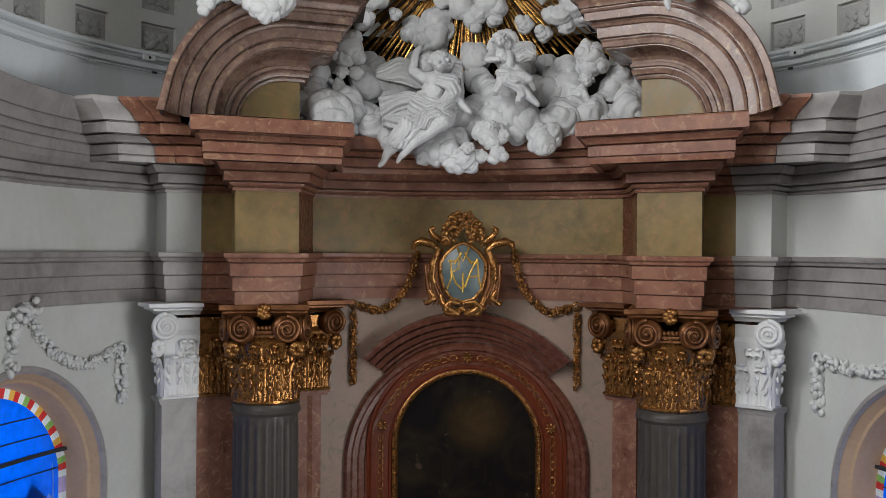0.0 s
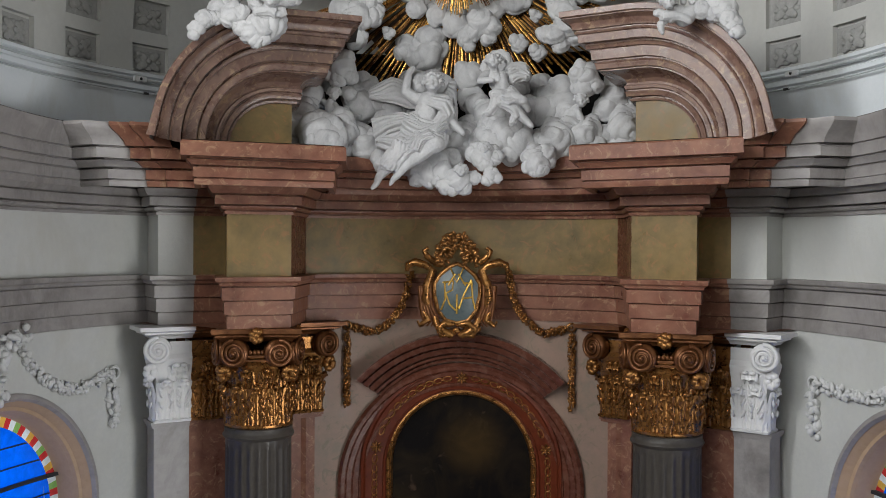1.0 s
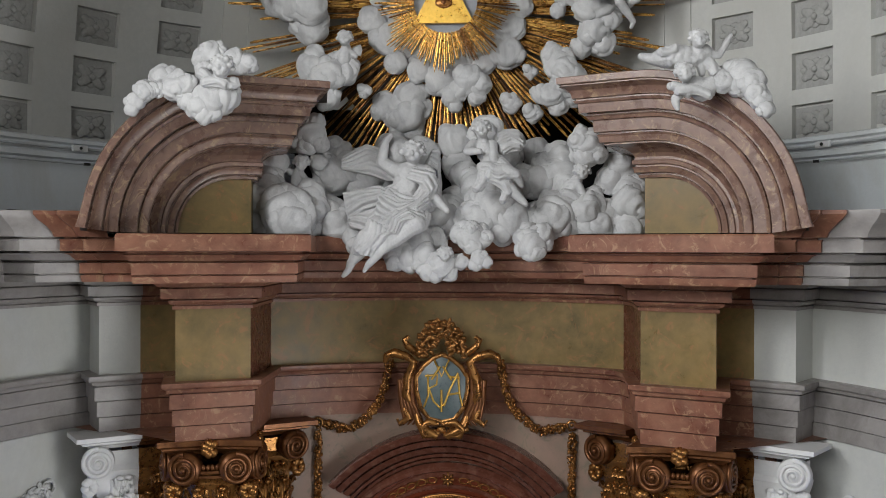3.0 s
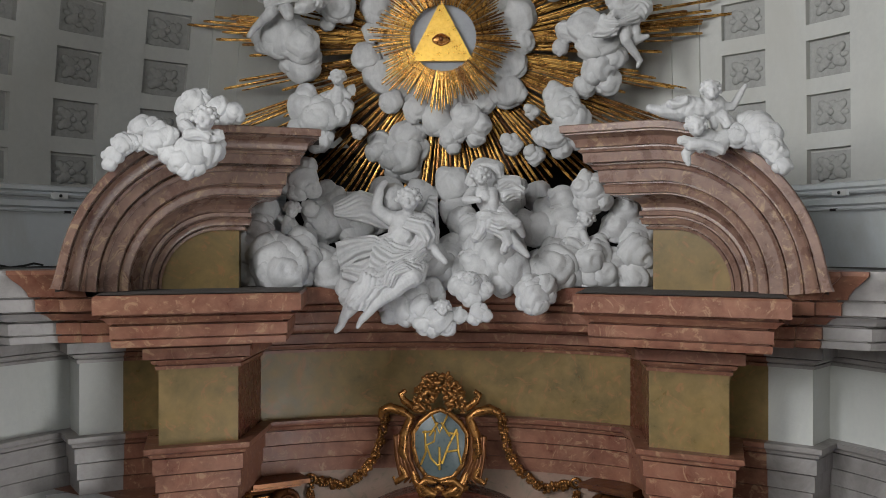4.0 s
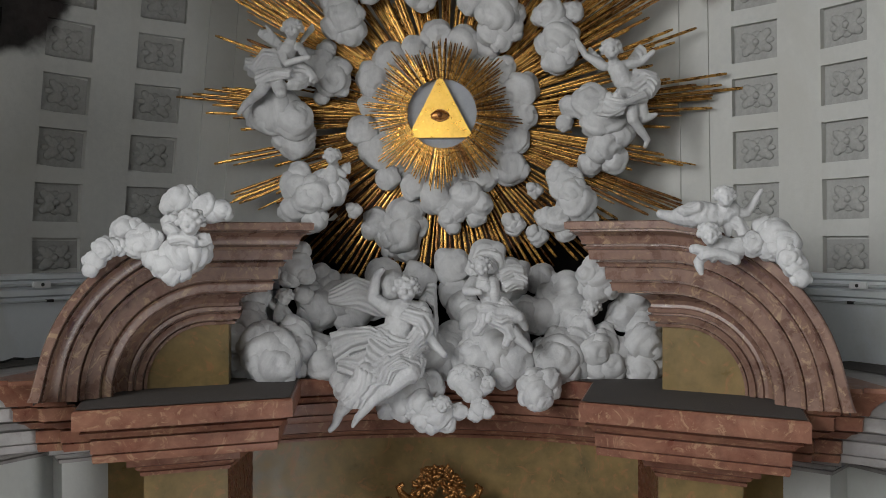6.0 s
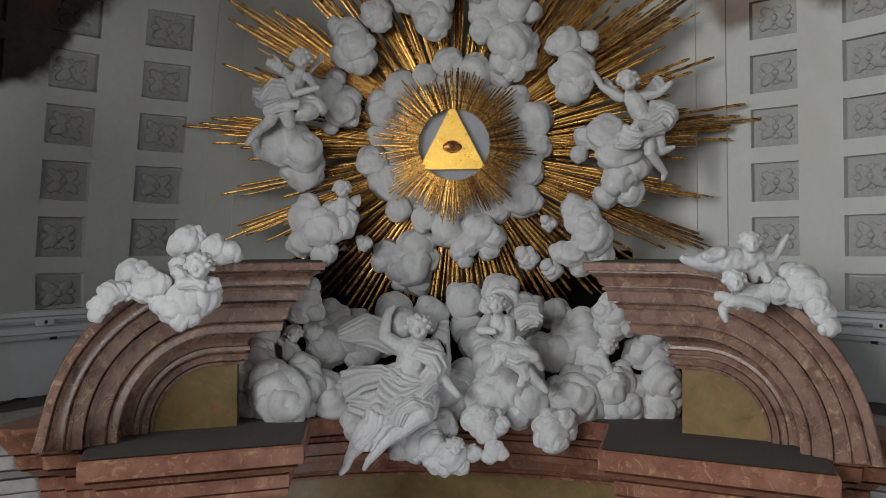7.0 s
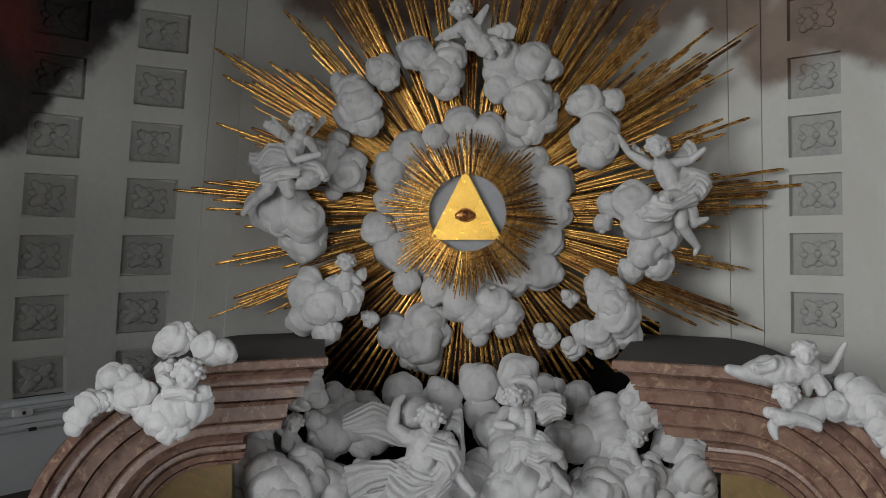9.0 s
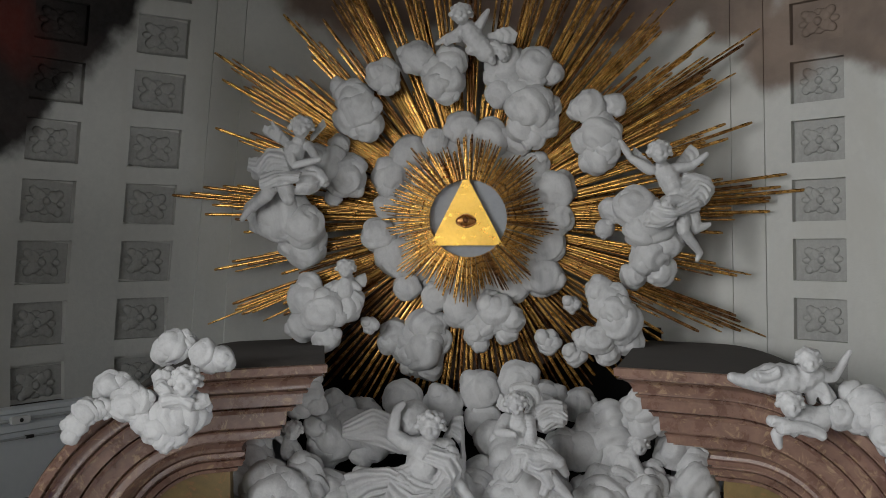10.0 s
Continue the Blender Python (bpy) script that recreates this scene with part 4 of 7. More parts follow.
part("flat_band", bm, FRAME_RED, altar, smooth=30)
bm = bmesh.new()
arch_band(bm, [(1.065, 0.06), (1.06, 0.115), (1.03, 0.125), (1.0, 0.105), (0.985, 0.03)], PZ, 3.0)
bm.transform(inv)
part("gilded_rim", bm, OLDGOLD, altar, "gilded beaded rim", 30)
# beads of the rim, chain of the flat band, star rosettes
bm = bmesh.new()
for i in range(96):
    a = radians(180 * (i + 0.5) / 96)
    x = 1.03 * math.cos(a)
    bmesh.ops.create_icosphere(bm, subdivisions=1, radius=0.020, matrix=Matrix.Translation((x, bay_y(x) - 0.125, PZ + 1.03 * math.sin(a))))
for i in range(60):
    for s in (-1, 1):
        bmesh.ops.create_icosphere(bm, subdivisions=1, radius=0.020, matrix=Matrix.Translation((s * 1.03, bay_y(1.03) - 0.125, PZ - 0.02 - i * 0.036)))
bm.transform(inv)
part("beading", bm, OLDGOLD, altar, "gilded beads", 60)


def link_at(bm, x, y, z, ang, r=0.045):
    rows = []
    for i in range(13):
        a = i * 6.2832 / 12
        rows.append([((r * 1.35 + 0.012 * math.cos(c)) * math.cos(a), 0.012 * math.sin(c), (r * 0.8 + 0.012 * math.cos(c)) * math.sin(a)) for c in (0, 1.57, 3.14, 4.71)])
    m = Matrix.Translation((x, y, z)) @ Matrix.Rotation(ang, 4, "Y")
    grid_faces(bm, [[m @ Vector(p) for p in row] for row in rows], closed=True)


bm = bmesh.new()
link_at(bm, 0, 0, 0, 0)
LINK = bpy.data.meshes.new("chain_link")
bmesh.ops.recalc_face_normals(bm, faces=bm.faces)
for f in bm.faces:
    f.smooth = True
bm.to_mesh(LINK)
bm.free()
LINK.materials.append(OLDGOLD)
for i in range(28):
    a = radians(4 + 172 * i / 27)
    if abs(math.degrees(a) - 90) < 7 or abs(math.degrees(a) - 12) < 5 or abs(math.degrees(a) - 168) < 5:
        continue
    x = 1.235 * math.cos(a)
    child("chain_link", LINK, altar, inv @ Matrix.Translation((x, bay_y(x) - 0.06, PZ + 1.235 * math.sin(a))) @ Matrix.Rotation(-(a + math.pi / 2), 4, "Y"))
for i in range(20):
    for q in (-1, 1):
        child("chain_link", LINK, altar, inv @ Matrix.Translation((q * 1.235, bay_y(1.235) - 0.06, PZ - 0.05 - i * 0.11)) @ Matrix.Rotation(math.pi / 2, 4, "Y"))
for a in (12, 90, 168):
    bm = bmesh.new()
    x, z = 1.235 * math.cos(radians(a)), PZ + 1.235 * math.sin(radians(a))
    for k in range(8):
        t = k * 0.7854
        bmesh.ops.create_icosphere(bm, subdivisions=1, radius=1, matrix=Matrix.Translation((x + 0.055 * math.cos(t), bay_y(x) - 0.075, z + 0.055 * math.sin(t))) @ Matrix.Rotation(-t, 4, "Y") @ Matrix.Diagonal((0.045, 0.02, 0.018, 1)))
    bmesh.ops.create_icosphere(bm, subdivisions=1, radius=0.03, matrix=Matrix.Translation((x, bay_y(x) - 0.085, z)))
    bm.transform(inv)
    part("rosette", bm, OLDGOLD, altar, "gilded star rosette", 60)
# hood: a stretch of cornice bent over the frame
hood = thing("hood_moulding", (0, 14.0, 8.3), "polished brown marble hood moulding over the altar painting", "moulding", "", "structure")
bm = bmesh.new()
HZ = 7.12
hp = [(1.56, 0.0), (1.56, 0.10), (1.60, 0.12), (1.605, 0.08), (1.62, 0.08), (1.625, 0.16), (1.66, 0.17), (1.665, 0.12), (1.68, 0.12), (1.69, 0.20), (1.76, 0.24), (1.765, 0.18), (1.78, 0.18), (1.79, 0.28), (1.86, 0.31), (1.865, 0.26), (1.88, 0.26), (1.885, 0.34), (1.92, 0.36), (1.96, 0.37), (1.975, 0.36), (1.98, 0.0)]
vs = arch_band(bm, hp, HZ, 0, True, 43, 137, 40)
for row in (vs[0], vs[-1]):
    bm.faces.new(row)
bm.transform(Matrix.Translation((0, -14.0, -8.3)))
part("moulding", bm, HOODRED, hood, smooth=28)

# the painting: dark oils, with soft shapes and no figures
m = bpy.data.materials.new("dark_oil_painting")
m.use_nodes = True
nt = m.node_tree
n1 = ramp(nt, noise_tex(nt, 1.6, 5, 0.6, 1.5), 0.42, 0.72)
n2 = ramp(nt, noise_tex(nt, 3.2, 6, 0.65, 1.0), 0.60, 0.74)
n3 = ramp(nt, noise_tex(nt, 5.0, 4, 0.5, 0.5), 0.66, 0.76)
c = mix_col(nt, n1, (0.005, 0.004, 0.004), (0.019, 0.013, 0.007))
c = mix_col(nt, n2, c, (0.03, 0.021, 0.013))


def soft_patch(col, x, z, r, paint):
    """A soft round patch of paint with a ragged edge."""
    tc = nt.nodes.new("ShaderNodeTexCoord")
    d = nt.nodes.new("ShaderNodeVectorMath")
    d.operation = "DISTANCE"
    d.inputs[1].default_value = (x, 0, z)
    nt.links.new(tc.outputs["Object"], d.inputs[0])
    add = nt.nodes.new("ShaderNodeMath")
    add.operation = "MULTIPLY_ADD"
    nt.links.new(n1, add.inputs[0])
    add.inputs[1].default_value = 0.45 * r
    nt.links.new(d.outputs["Value"], add.inputs[2])
    inv_ramp = nt.nodes.new("ShaderNodeMapRange")
    inv_ramp.inputs[1].default_value, inv_ramp.inputs[2].default_value = 0.55 * r, 1.25 * r
    inv_ramp.inputs[3].default_value, inv_ramp.inputs[4].default_value = 1.0, 0.0
    nt.links.new(add.outputs[0], inv_ramp.inputs[0])
    return mix_col(nt, inv_ramp.outputs[0], col, paint)


for x, z, r, paint in ((0.15, PZ - 3.0 + 0.30, 0.50, (0.040, 0.024, 0.009)), (0.30, PZ - 3.0 + 0.42, 0.22, (0.06, 0.036, 0.014)), (0.02, PZ - 3.0 + 0.12, 0.12, (0.075, 0.042, 0.03)), (0.12, PZ - 3.0 - 0.25, 0.14, (0.09, 0.05, 0.033)), (0.33, PZ - 3.0 - 0.10, 0.20, (0.012, 0.018, 0.024)), (-0.15, PZ - 3.0 - 0.45, 0.22, (0.012, 0.016, 0.02)), (0.0, PZ - 3.0 - 0.9, 0.18, (0.10, 0.06, 0.04))):
    c = soft_patch(c, x, z, r, paint)
c = mix_col(nt, n3, c, (0.05, 0.031, 0.021))
nt.links.new(c, nt.nodes["Principled BSDF"].inputs["Base Color"])
nt.nodes["Principled BSDF"].inputs["Roughness"].default_value = 0.5
nt.nodes["Principled BSDF"].inputs["Specular IOR Level"].default_value = 0.06
bm = bmesh.new()
arch_band(bm, [(1.0, 0.02), (0.75, 0.02), (0.5, 0.02), (0.25, 0.02), (0.0, 0.02)], PZ, 3.0)
bm.transform(inv)
ob = finish("painting", bm, m, 40, label="dark old oil painting with an arched top", category="painting")
ob.location = (0, 14.0, 3.0)


# ---- gilded cartouche and garlands ----
def garland(name, pts, r, mat, label, group, seed=1, category="garland"):
    """Bunched leaves and fruit strung along a line of points."""
    g = random.Random(seed)
    verts, faces = [], []
    pts = [Vector(p) for p in pts]
    for a, b in zip(pts, pts[1:]):
        n = max(2, int((b - a).length / (r * 0.42)))
        for i in range(n):
            p = a.lerp(b, i / n)
            for k in range(5):
                d = Vector((g.uniform(-1, 1), g.uniform(-1, 0.1), g.uniform(-1, 1))).normalized()
                q = r * g.uniform(0.26, 0.5)
                turn = Euler((g.uniform(0, 6), g.uniform(0, 6), g.uniform(0, 6))).to_matrix()
                add_ball(verts, faces, p + d * r * 0.6, (q * g.uniform(0.8, 1.5), q * 0.75, q * 0.7), 1 if g.random() < 0.5 else 2, 0.2, turn, g.random() * 9)
    ob = mesh_from(name, verts, faces, pts[0], mat)
    return tagged(ob, label, category, group)


def ring_at(p, r, mat, label, group):
    b = bmesh.new()
    rows = []
    for i in range(21):
        a = i * 6.2832 / 20
        rows.append([((r + 0.3 * r * math.cos(c)) * math.cos(a), -0.02 + 0.3 * r * math.sin(c), (r + 0.3 * r * math.cos(c)) * math.sin(a)) for c in (0, 1.05, 2.1, 3.14, 4.2, 5.25)])
    grid_faces(b, rows, closed=True)
    bmesh.ops.create_icosphere(b, subdivisions=2, radius=r * 0.4)
    ob = finish("rosette", b, mat, 60, label=label, category="ornament", group=group)
    ob.location = p
    return ob


def tube_part(name, pts, r, mat, parent, label=""):
    verts, faces = [], []
    pts = [Vector(p) for p in pts]
    rr = r if isinstance(r, (list, tuple)) else [r] * len(pts)
    b = bmesh.new()
    rows = []
    for i, p in enumerate(pts):
        d = (pts[min(i + 1, len(pts) - 1)] - pts[max(i - 1, 0)]).normalized()
        s = d.cross(Vector((0, 1, 0)))
        s = s.normalized() if s.length > 1e-4 else Vector((1, 0, 0))
        u = s.cross(d)
        rows.append([p + (s * math.cos(c) + u * math.sin(c)) * rr[i] for c in np.linspace(0, 6.2832, 9)[:-1]])
    grid_faces(b, rows, closed=True)
    return part(name, b, mat, parent, label, 60)


cart = thing("cartouche", (-0.04, 13.72, 9.05), "gilded cartouche with a blue-grey shield and a crown of curls", "cartouche")
bm = bmesh.new()
rows = []
SH = [(0.0, -0.39), (0.15, -0.35), (0.25, -0.22), (0.30, -0.02), (0.30, 0.14), (0.22, 0.26), (0.10, 0.36), (0.0, 0.40)]
SHO = SH + [(-x, z) for x, z in SH[-2:0:-1]]
for k, d in ((1.0, 0.0), (0.98, -0.05), (0.7, -0.09), (0.4, -0.11), (0.05, -0.12)):
    rows.append([(x * k, d - 0.02, 0.62 + z * k) for x, z in SHO])
vs = grid_faces(bm, rows, closed=True)
bm.faces.new(vs[-1])
part("shield", bm, SHIELD, cart, "blue-grey domed shield", 40)
tube_part("rim", [(x * 1.04, -0.05, 0.62 + z * 1.04) for x, z in SHO + SHO[:1]], 0.034, OLDGOLD, cart)
# monogram strokes R and A with a slim staff
for pts in ([(-0.22, -0.10, 0.40), (-0.16, -0.12, 0.55), (-0.17, -0.12, 0.80)], [(-0.20, -0.12, 0.78), (-0.05, -0.13, 0.80), (-0.06, -0.13, 0.68), (-0.17, -0.12, 0.62)], [(-0.15, -0.12, 0.62), (-0.10, -0.13, 0.48), (-0.02, -0.14, 0.40), (0.04, -0.14, 0.45)],
            [(0.03, -0.14, 0.42), (0.10, -0.13, 0.62), (0.20, -0.12, 0.82)], [(0.08, -0.13, 0.78), (0.22, -0.12, 0.76)], [(0.20, -0.12, 0.80), (0.22, -0.11, 0.55), (0.25, -0.10, 0.42)], [(0.09, -0.13, 0.56), (0.22, -0.12, 0.58)], [(0, -0.14, 0.35), (0, -0.145, 0.62)], [(-0.09, -0.13, 0.98), (0.0, -0.13, 0.78), (0.09, -0.13, 0.98)], [(-0.12, -0.13, 0.74), (-0.02, -0.14, 0.90)], [(0.12, -0.13, 0.74), (0.02, -0.14, 0.90)]):
    tube_part("monogram_stroke", pts, 0.013, LEAF, cart, "raised gold stroke of a monogram")
for s in (-1, 1):
    tube_part("scroll", [(s * 0.36, -0.02, 0.35), (s * 0.44, -0.06, 0.55), (s * 0.42, -0.08, 0.75), (s * 0.34, -0.08, 0.95), (s * 0.44, -0.10, 1.02), (s * 0.58, -0.10, 1.06), (s * 0.68, -0.10, 1.02), (s * 0.70, -0.08, 0.94)], [0.05, 0.07, 0.06, 0.05, 0.055, 0.06, 0.05, 0.03], OLDGOLD, cart)
    tube_part("scroll", [(s * 0.30, -0.05, 1.05), (s * 0.42, -0.08, 1.14), (s * 0.46, -0.08, 1.22), (s * 0.40, -0.08, 1.26)], [0.05, 0.045, 0.04, 0.03], OLDGOLD, cart)
    tube_part("scroll", [(s * 0.40, 0.0, 0.5), (s * 0.46, -0.04, 0.36), (s * 0.40, -0.06, 0.26), (s * 0.52, -0.06, 0.18), (s * 0.55, -0.04, 0.24)], [0.06, 0.055, 0.05, 0.035, 0.02], OLDGOLD, cart)
    tube_part("scroll", [(s * 0.06, -0.05, 0.04), (s * 0.18, -0.08, 0.10), (s * 0.28, -0.06, 0.20), (s * 0.32, -0.03, 0.34)], [0.05, 0.06, 0.055, 0.04], OLDGOLD, cart)
b = bmesh.new()
bmesh.ops.create_icosphere(b, subdivisions=2, radius=1)
for v in b.verts:
    v.co *= 1 + 0.3 * noise.noise(v.co * 2.0)
for f in b.faces:
    f.smooth = True
CURL = bpy.data.meshes.new("curl")
b.to_mesh(CURL)
b.free()
CURL.materials.append(OLDGOLD)
g = random.Random(3)
for k in range(170):
    a = math.pi * (g.random() * 1.16 - 0.08)
    q = 0.30 * math.sqrt(g.uniform(0.1, 1))
    s = g.uniform(0.016, 0.038)
    child("curl", CURL, cart, Matrix.Translation((q * math.cos(a) * 1.0, -0.04 - g.uniform(0, 0.12), 1.08 + q * math.sin(a) * 1.35)) @ Euler((g.random() * 6, g.random() * 6, 0)).to_matrix().to_4x4() @ Matrix.Diagonal((s * 1.5, s * 0.8, s * 0.9, 1)))
for s in (-1, 1):
    for k in range(5):
        tube_part("shell_rib", [(s * (0.30 + 0.03 * k), 0.0, 0.95 - 0.05 * k), (s * (0.38 + 0.035 * k), -0.07, 0.72), (s * (0.36 + 0.035 * k), -0.07, 0.45), (s * (0.26 + 0.05 * k), -0.05, 0.24), (s * (0.30 + 0.06 * k), -0.04, 0.17)], [0.02, 0.032, 0.032, 0.026, 0.012], BRONZE, cart)
    tube_part("scroll", [(s * 0.04, -0.09, 0.20), (s * 0.16, -0.11, 0.22), (s * 0.26, -0.09, 0.14), (s * 0.22, -0.08, 0.04), (s * 0.12, -0.09, 0.05)], [0.03, 0.05, 0.045, 0.04, 0.025], OLDGOLD, cart)
bm = bmesh.new()
for k in range(22):
    s = g.uniform(0.03, 0.05)
    bmesh.ops.create_icosphere(bm, subdivisions=1, radius=1, matrix=Matrix.Translation((g.uniform(-0.28, 0.28), -0.06, 0.10 + g.uniform(-0.06, 0.1))) @ Matrix.Diagonal((s * 1.5, s * 0.8, s, 1)))
part("base_foliage", bm, OLDGOLD, cart, "", 50)


def wallp(x, z, off=0.06):
    return (x, bay_y(x) - off - (0.14 if z > 9.28 else 0.0), z)


for s in (-1, 1):
    pts = [wallp(s * x - 0.03, z) for x, z in ((0.70, 9.93), (0.74, 9.70), (0.80, 9.50), (0.93, 9.30), (1.08, 9.17), (1.22, 9.10), (1.36, 9.13), (1.50, 9.19))]
    garland("garland", pts, 0.075, OLDGOLD, "gilded garland of fruit and leaves hung from the cartouche", "gilded garlands", 4 + s)
    pts = [wallp(s * 1.58 - 0.03, z) for z in (9.10, 8.9, 8.65, 8.4, 8.15, 8.05)]
    garland("garland", pts, 0.07, OLDGOLD, "gilded hanging drop of fruit and leaves", "gilded garlands", 9 + s)
    ring_at(wallp(s * 1.58 - 0.03, 9.20, 0.04), 0.055, OLDGOLD, "small gilded ring rosette on the wall", "gilded rosettes")


# ---- stucco garlands on the grey wall ----
def wall_at(deg, z, off=0.04):
    return polar(R_WALL - off, deg, z)


for s in (-1, 1):
    garland("garland", [wall_at(s * a, z) for a, z in (((64.6, 8.66), (67, 8.57), (70, 8.53), (73.5, 8.57), (77, 8.72), (80, 8.95), (82, 9.15)) if s < 0 else ((64.6, 8.66), (67, 8.62), (70, 8.61), (73.5, 8.62), (77, 8.65), (80, 8.8)))], 0.095, PLASTER, "pale stucco garland of flowers on the grey wall", "stucco garlands", 20 + s)
    garland("garland", [wall_at(s * 63.6, z) for z in (8.55, 8.35, 8.15, 7.98)], 0.115, PLASTER, "pale stucco hanging drop on the grey wall", "stucco garlands", 30 + s)
    ob = ring_at(wall_at(s * 63.6, 8.66, 0.03), 0.075, PLASTER, "pale stucco ring rosette on the grey wall", "stucco rosettes")
    ob.rotation_euler = (0, 0, radians(-s * 63.6))
    garland("wall_relief", [wall_at(s * a, z) for a, z in ((81, 9.30), (83, 9.25), (85, 9.2), (86, 9.0), (85.5, 8.75), (87, 8.6))], 0.14, PLASTER, "pale stucco crest of leaves above the window", "stucco crests", 40 + s, "relief")


# ---- arched windows with coloured glass ----
def glass_mat(name, col):
    m = bpy.data.materials.new(name)
    m.use_nodes = True
    nt = m.node_tree
    nt.nodes.remove(nt.nodes["Principled BSDF"])
    tr = nt.nodes.new("ShaderNodeBsdfTranslucent")
    gl = nt.nodes.new("ShaderNodeBsdfGlossy")
    gl.inputs["Roughness"].default_value = 0.15
    gl.inputs["Color"].default_value = (0.04, 0.04, 0.04, 1)
    add = nt.nodes.new("ShaderNodeAddShader")
    v = ramp(nt, noise_tex(nt, 9, 4, 0.6, 0.4), 0.3, 0.7)
    c = mix_col(nt, v, col, tuple(x * 0.72 for x in col))
    nt.links.new(c, tr.inputs["Color"])
    nt.links.new(tr.outputs[0], add.inputs[0])
    nt.links.new(gl.outputs[0], add.inputs[1])
    nt.links.new(add.outputs[0], nt.nodes["Material Output"].inputs["Surface"])
    return m


GLASS = {k: glass_mat(k + "_glass", c) for k, c in dict(blue=(0.0, 0.12, 0.85), white=(0.75, 0.78, 0.8), green=(0.25, 0.45, 0.12), red=(0.6, 0.04, 0.04), brown=(0.16, 0.05, 0.05), amber=(0.75, 0.42, 0.08), lilac=(0.45, 0.35, 0.6)).items()}
LEADING = material("lead_bars", (0.02, 0.02, 0.025), rough=0.6, bump=0)


def window(side):
    mid = side * WIN
    root = thing("window_" + ("1" if side < 0 else "2"), wall_at(mid, SILL), "arched stained glass window in an ochre stucco frame", "window", "apse windows", "structure")
    back = Matrix.Translation(-root.location)
    def at(s, z, depth):
        return polar(R_WALL + depth, mid + side * math.degrees(s / R_WALL) * -1, z)
    def put(name, bm, mat, label="", smooth=None):
        bm.transform(back)
        return part(name, bm, mat, root, label, smooth)
    def band(prof, mat, name, label=""):
        b = bmesh.new()
        rows = [[at(r, SILL, d) for r, d in prof]]
        rows += [[at(r * math.cos(radians(a)), WIN_Z + r * math.sin(radians(a)), d) for r, d in prof] for a in range(0, 181, 4)]
        rows += [[at(-r, SILL, d) for r, d in prof]]
        grid_faces(b, rows)
        put(name, b, mat, label, 28)
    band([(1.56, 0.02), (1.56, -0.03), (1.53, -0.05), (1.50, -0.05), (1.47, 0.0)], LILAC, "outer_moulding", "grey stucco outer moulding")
    band([(1.48, 0.0), (1.46, 0.02), (1.40, 0.10), (1.36, 0.11), (1.34, 0.15)], OCHREFRAME, "frame", "ochre splayed frame")
    band([(1.345, 0.15), (1.33, 0.17), (1.29, 0.42)], OCHREFRAME, "reveal")
    # glass: field, border pieces and painted turrets
    D = 0.40
    def pane(poly, col, name="pane", d=D):
        b = bmesh.new()
        b.faces.new([b.verts.new(at(s, z, d)) for s, z in poly])
        ob = put(name, b, GLASS[col])
        ob.visible_shadow = False
    def arcp(r, a0, a1, n=8):
        return [(r * math.cos(radians(a0 + (a1 - a0) * i / n)), WIN_Z + r * math.sin(radians(a0 + (a1 - a0) * i / n))) for i in range(n + 1)]
    R1 = 1.17
    pane(arcp(R1, 0, 90, 14) + [(0, WIN_Z)], "blue")
    pane(arcp(R1, 90, 180, 14) + [(0, WIN_Z)], "blue")
    for s in (-1, 1):
        for z0, z1 in ((6.3, WIN_Z), (5.2, 6.3), (SILL, 5.2)):
            pane([(0, z0), (s * R1, z0), (s * R1, z1), (0, z1)], "blue")
    cols = ["white", "red", "green", "white", "red", "amber"]
    for i in range(45):
        pane(arcp(1.29, i * 4, i * 4 + 4, 2) + arcp(R1, i * 4 + 4, i * 4, 2), cols[i % 6], "border_pane")
    for s in (-1, 1):
        for i in range(14):
            z1 = WIN_Z - i * 0.2
            pane([(s * R1, z1 - 0.2), (s * 1.29, z1 - 0.2), (s * 1.29, z1), (s * R1, z1)], ("lilac", "white", "amber", "red")[i % 4], "border_pane")
        for x, top, w in ((0.30, 7.36, 0.05), (0.13, 7.34, 0.05), (1.06, 7.3, 0.04)):
            pane([(s * (x - w), 6.2), (s * (x + w), 6.2), (s * (x + w * 0.5), top - 0.15), (s * x, top), (s * (x - w * 0.5), top - 0.15)], "white", "turret_pane", D - 0.012)
        pane([(s * 0.40, 6.80), (s * 0.72, 7.18), (s * 1.10, 6.80), (s * 1.10, 6.2), (s * 0.40, 6.2)], "white", "gable_pane", D - 0.016)
        pane([(s * 0.48, 6.80), (s * 0.73, 7.08), (s * 1.02, 6.80), (s * 1.02, 6.2), (s * 0.48, 6.2)], "brown", "gable_pane", D - 0.022)
        pane([(s * 0.66, 6.80), (s * 0.80, 6.80), (s * 0.83, 6.88), (s * 0.73, 6.96), (s * 0.63, 6.88)], "white", "gable_pane", D - 0.028)
    def bar(s0, z0, s1, z1, w):
        b = bmesh.new()
        dx, dz = s1 - s0, z1 - z0
        ln = math.hypot(dx, dz)
        ox, oz = -dz / ln * w, dx / ln * w
        rows = []
        for f in (0, 0.25, 0.5, 0.75, 1):
            s, z = s0 + dx * f, z0 + dz * f
            rows.append([at(s - ox, z - oz, D), at(s - ox, z - oz, D - 0.05), at(s + ox, z + oz, D - 0.05), at(s + ox, z + oz, D)])
        grid_faces(b, rows)
        put("glazing_bar", b, LEADING)
    bar(0, SILL, 0, WIN_Z + 1.28, 0.045)
    for z in (7.42, 6.2, 5.2, 4.2):
        bar(-1.28, z, 1.28, z, 0.022)
    for z in (7.2, 7.65, 7.9):
        bar(-math.sqrt(1.3 - (z - WIN_Z) ** 2), z, math.sqrt(1.3 - (z - WIN_Z) ** 2), z, 0.004)
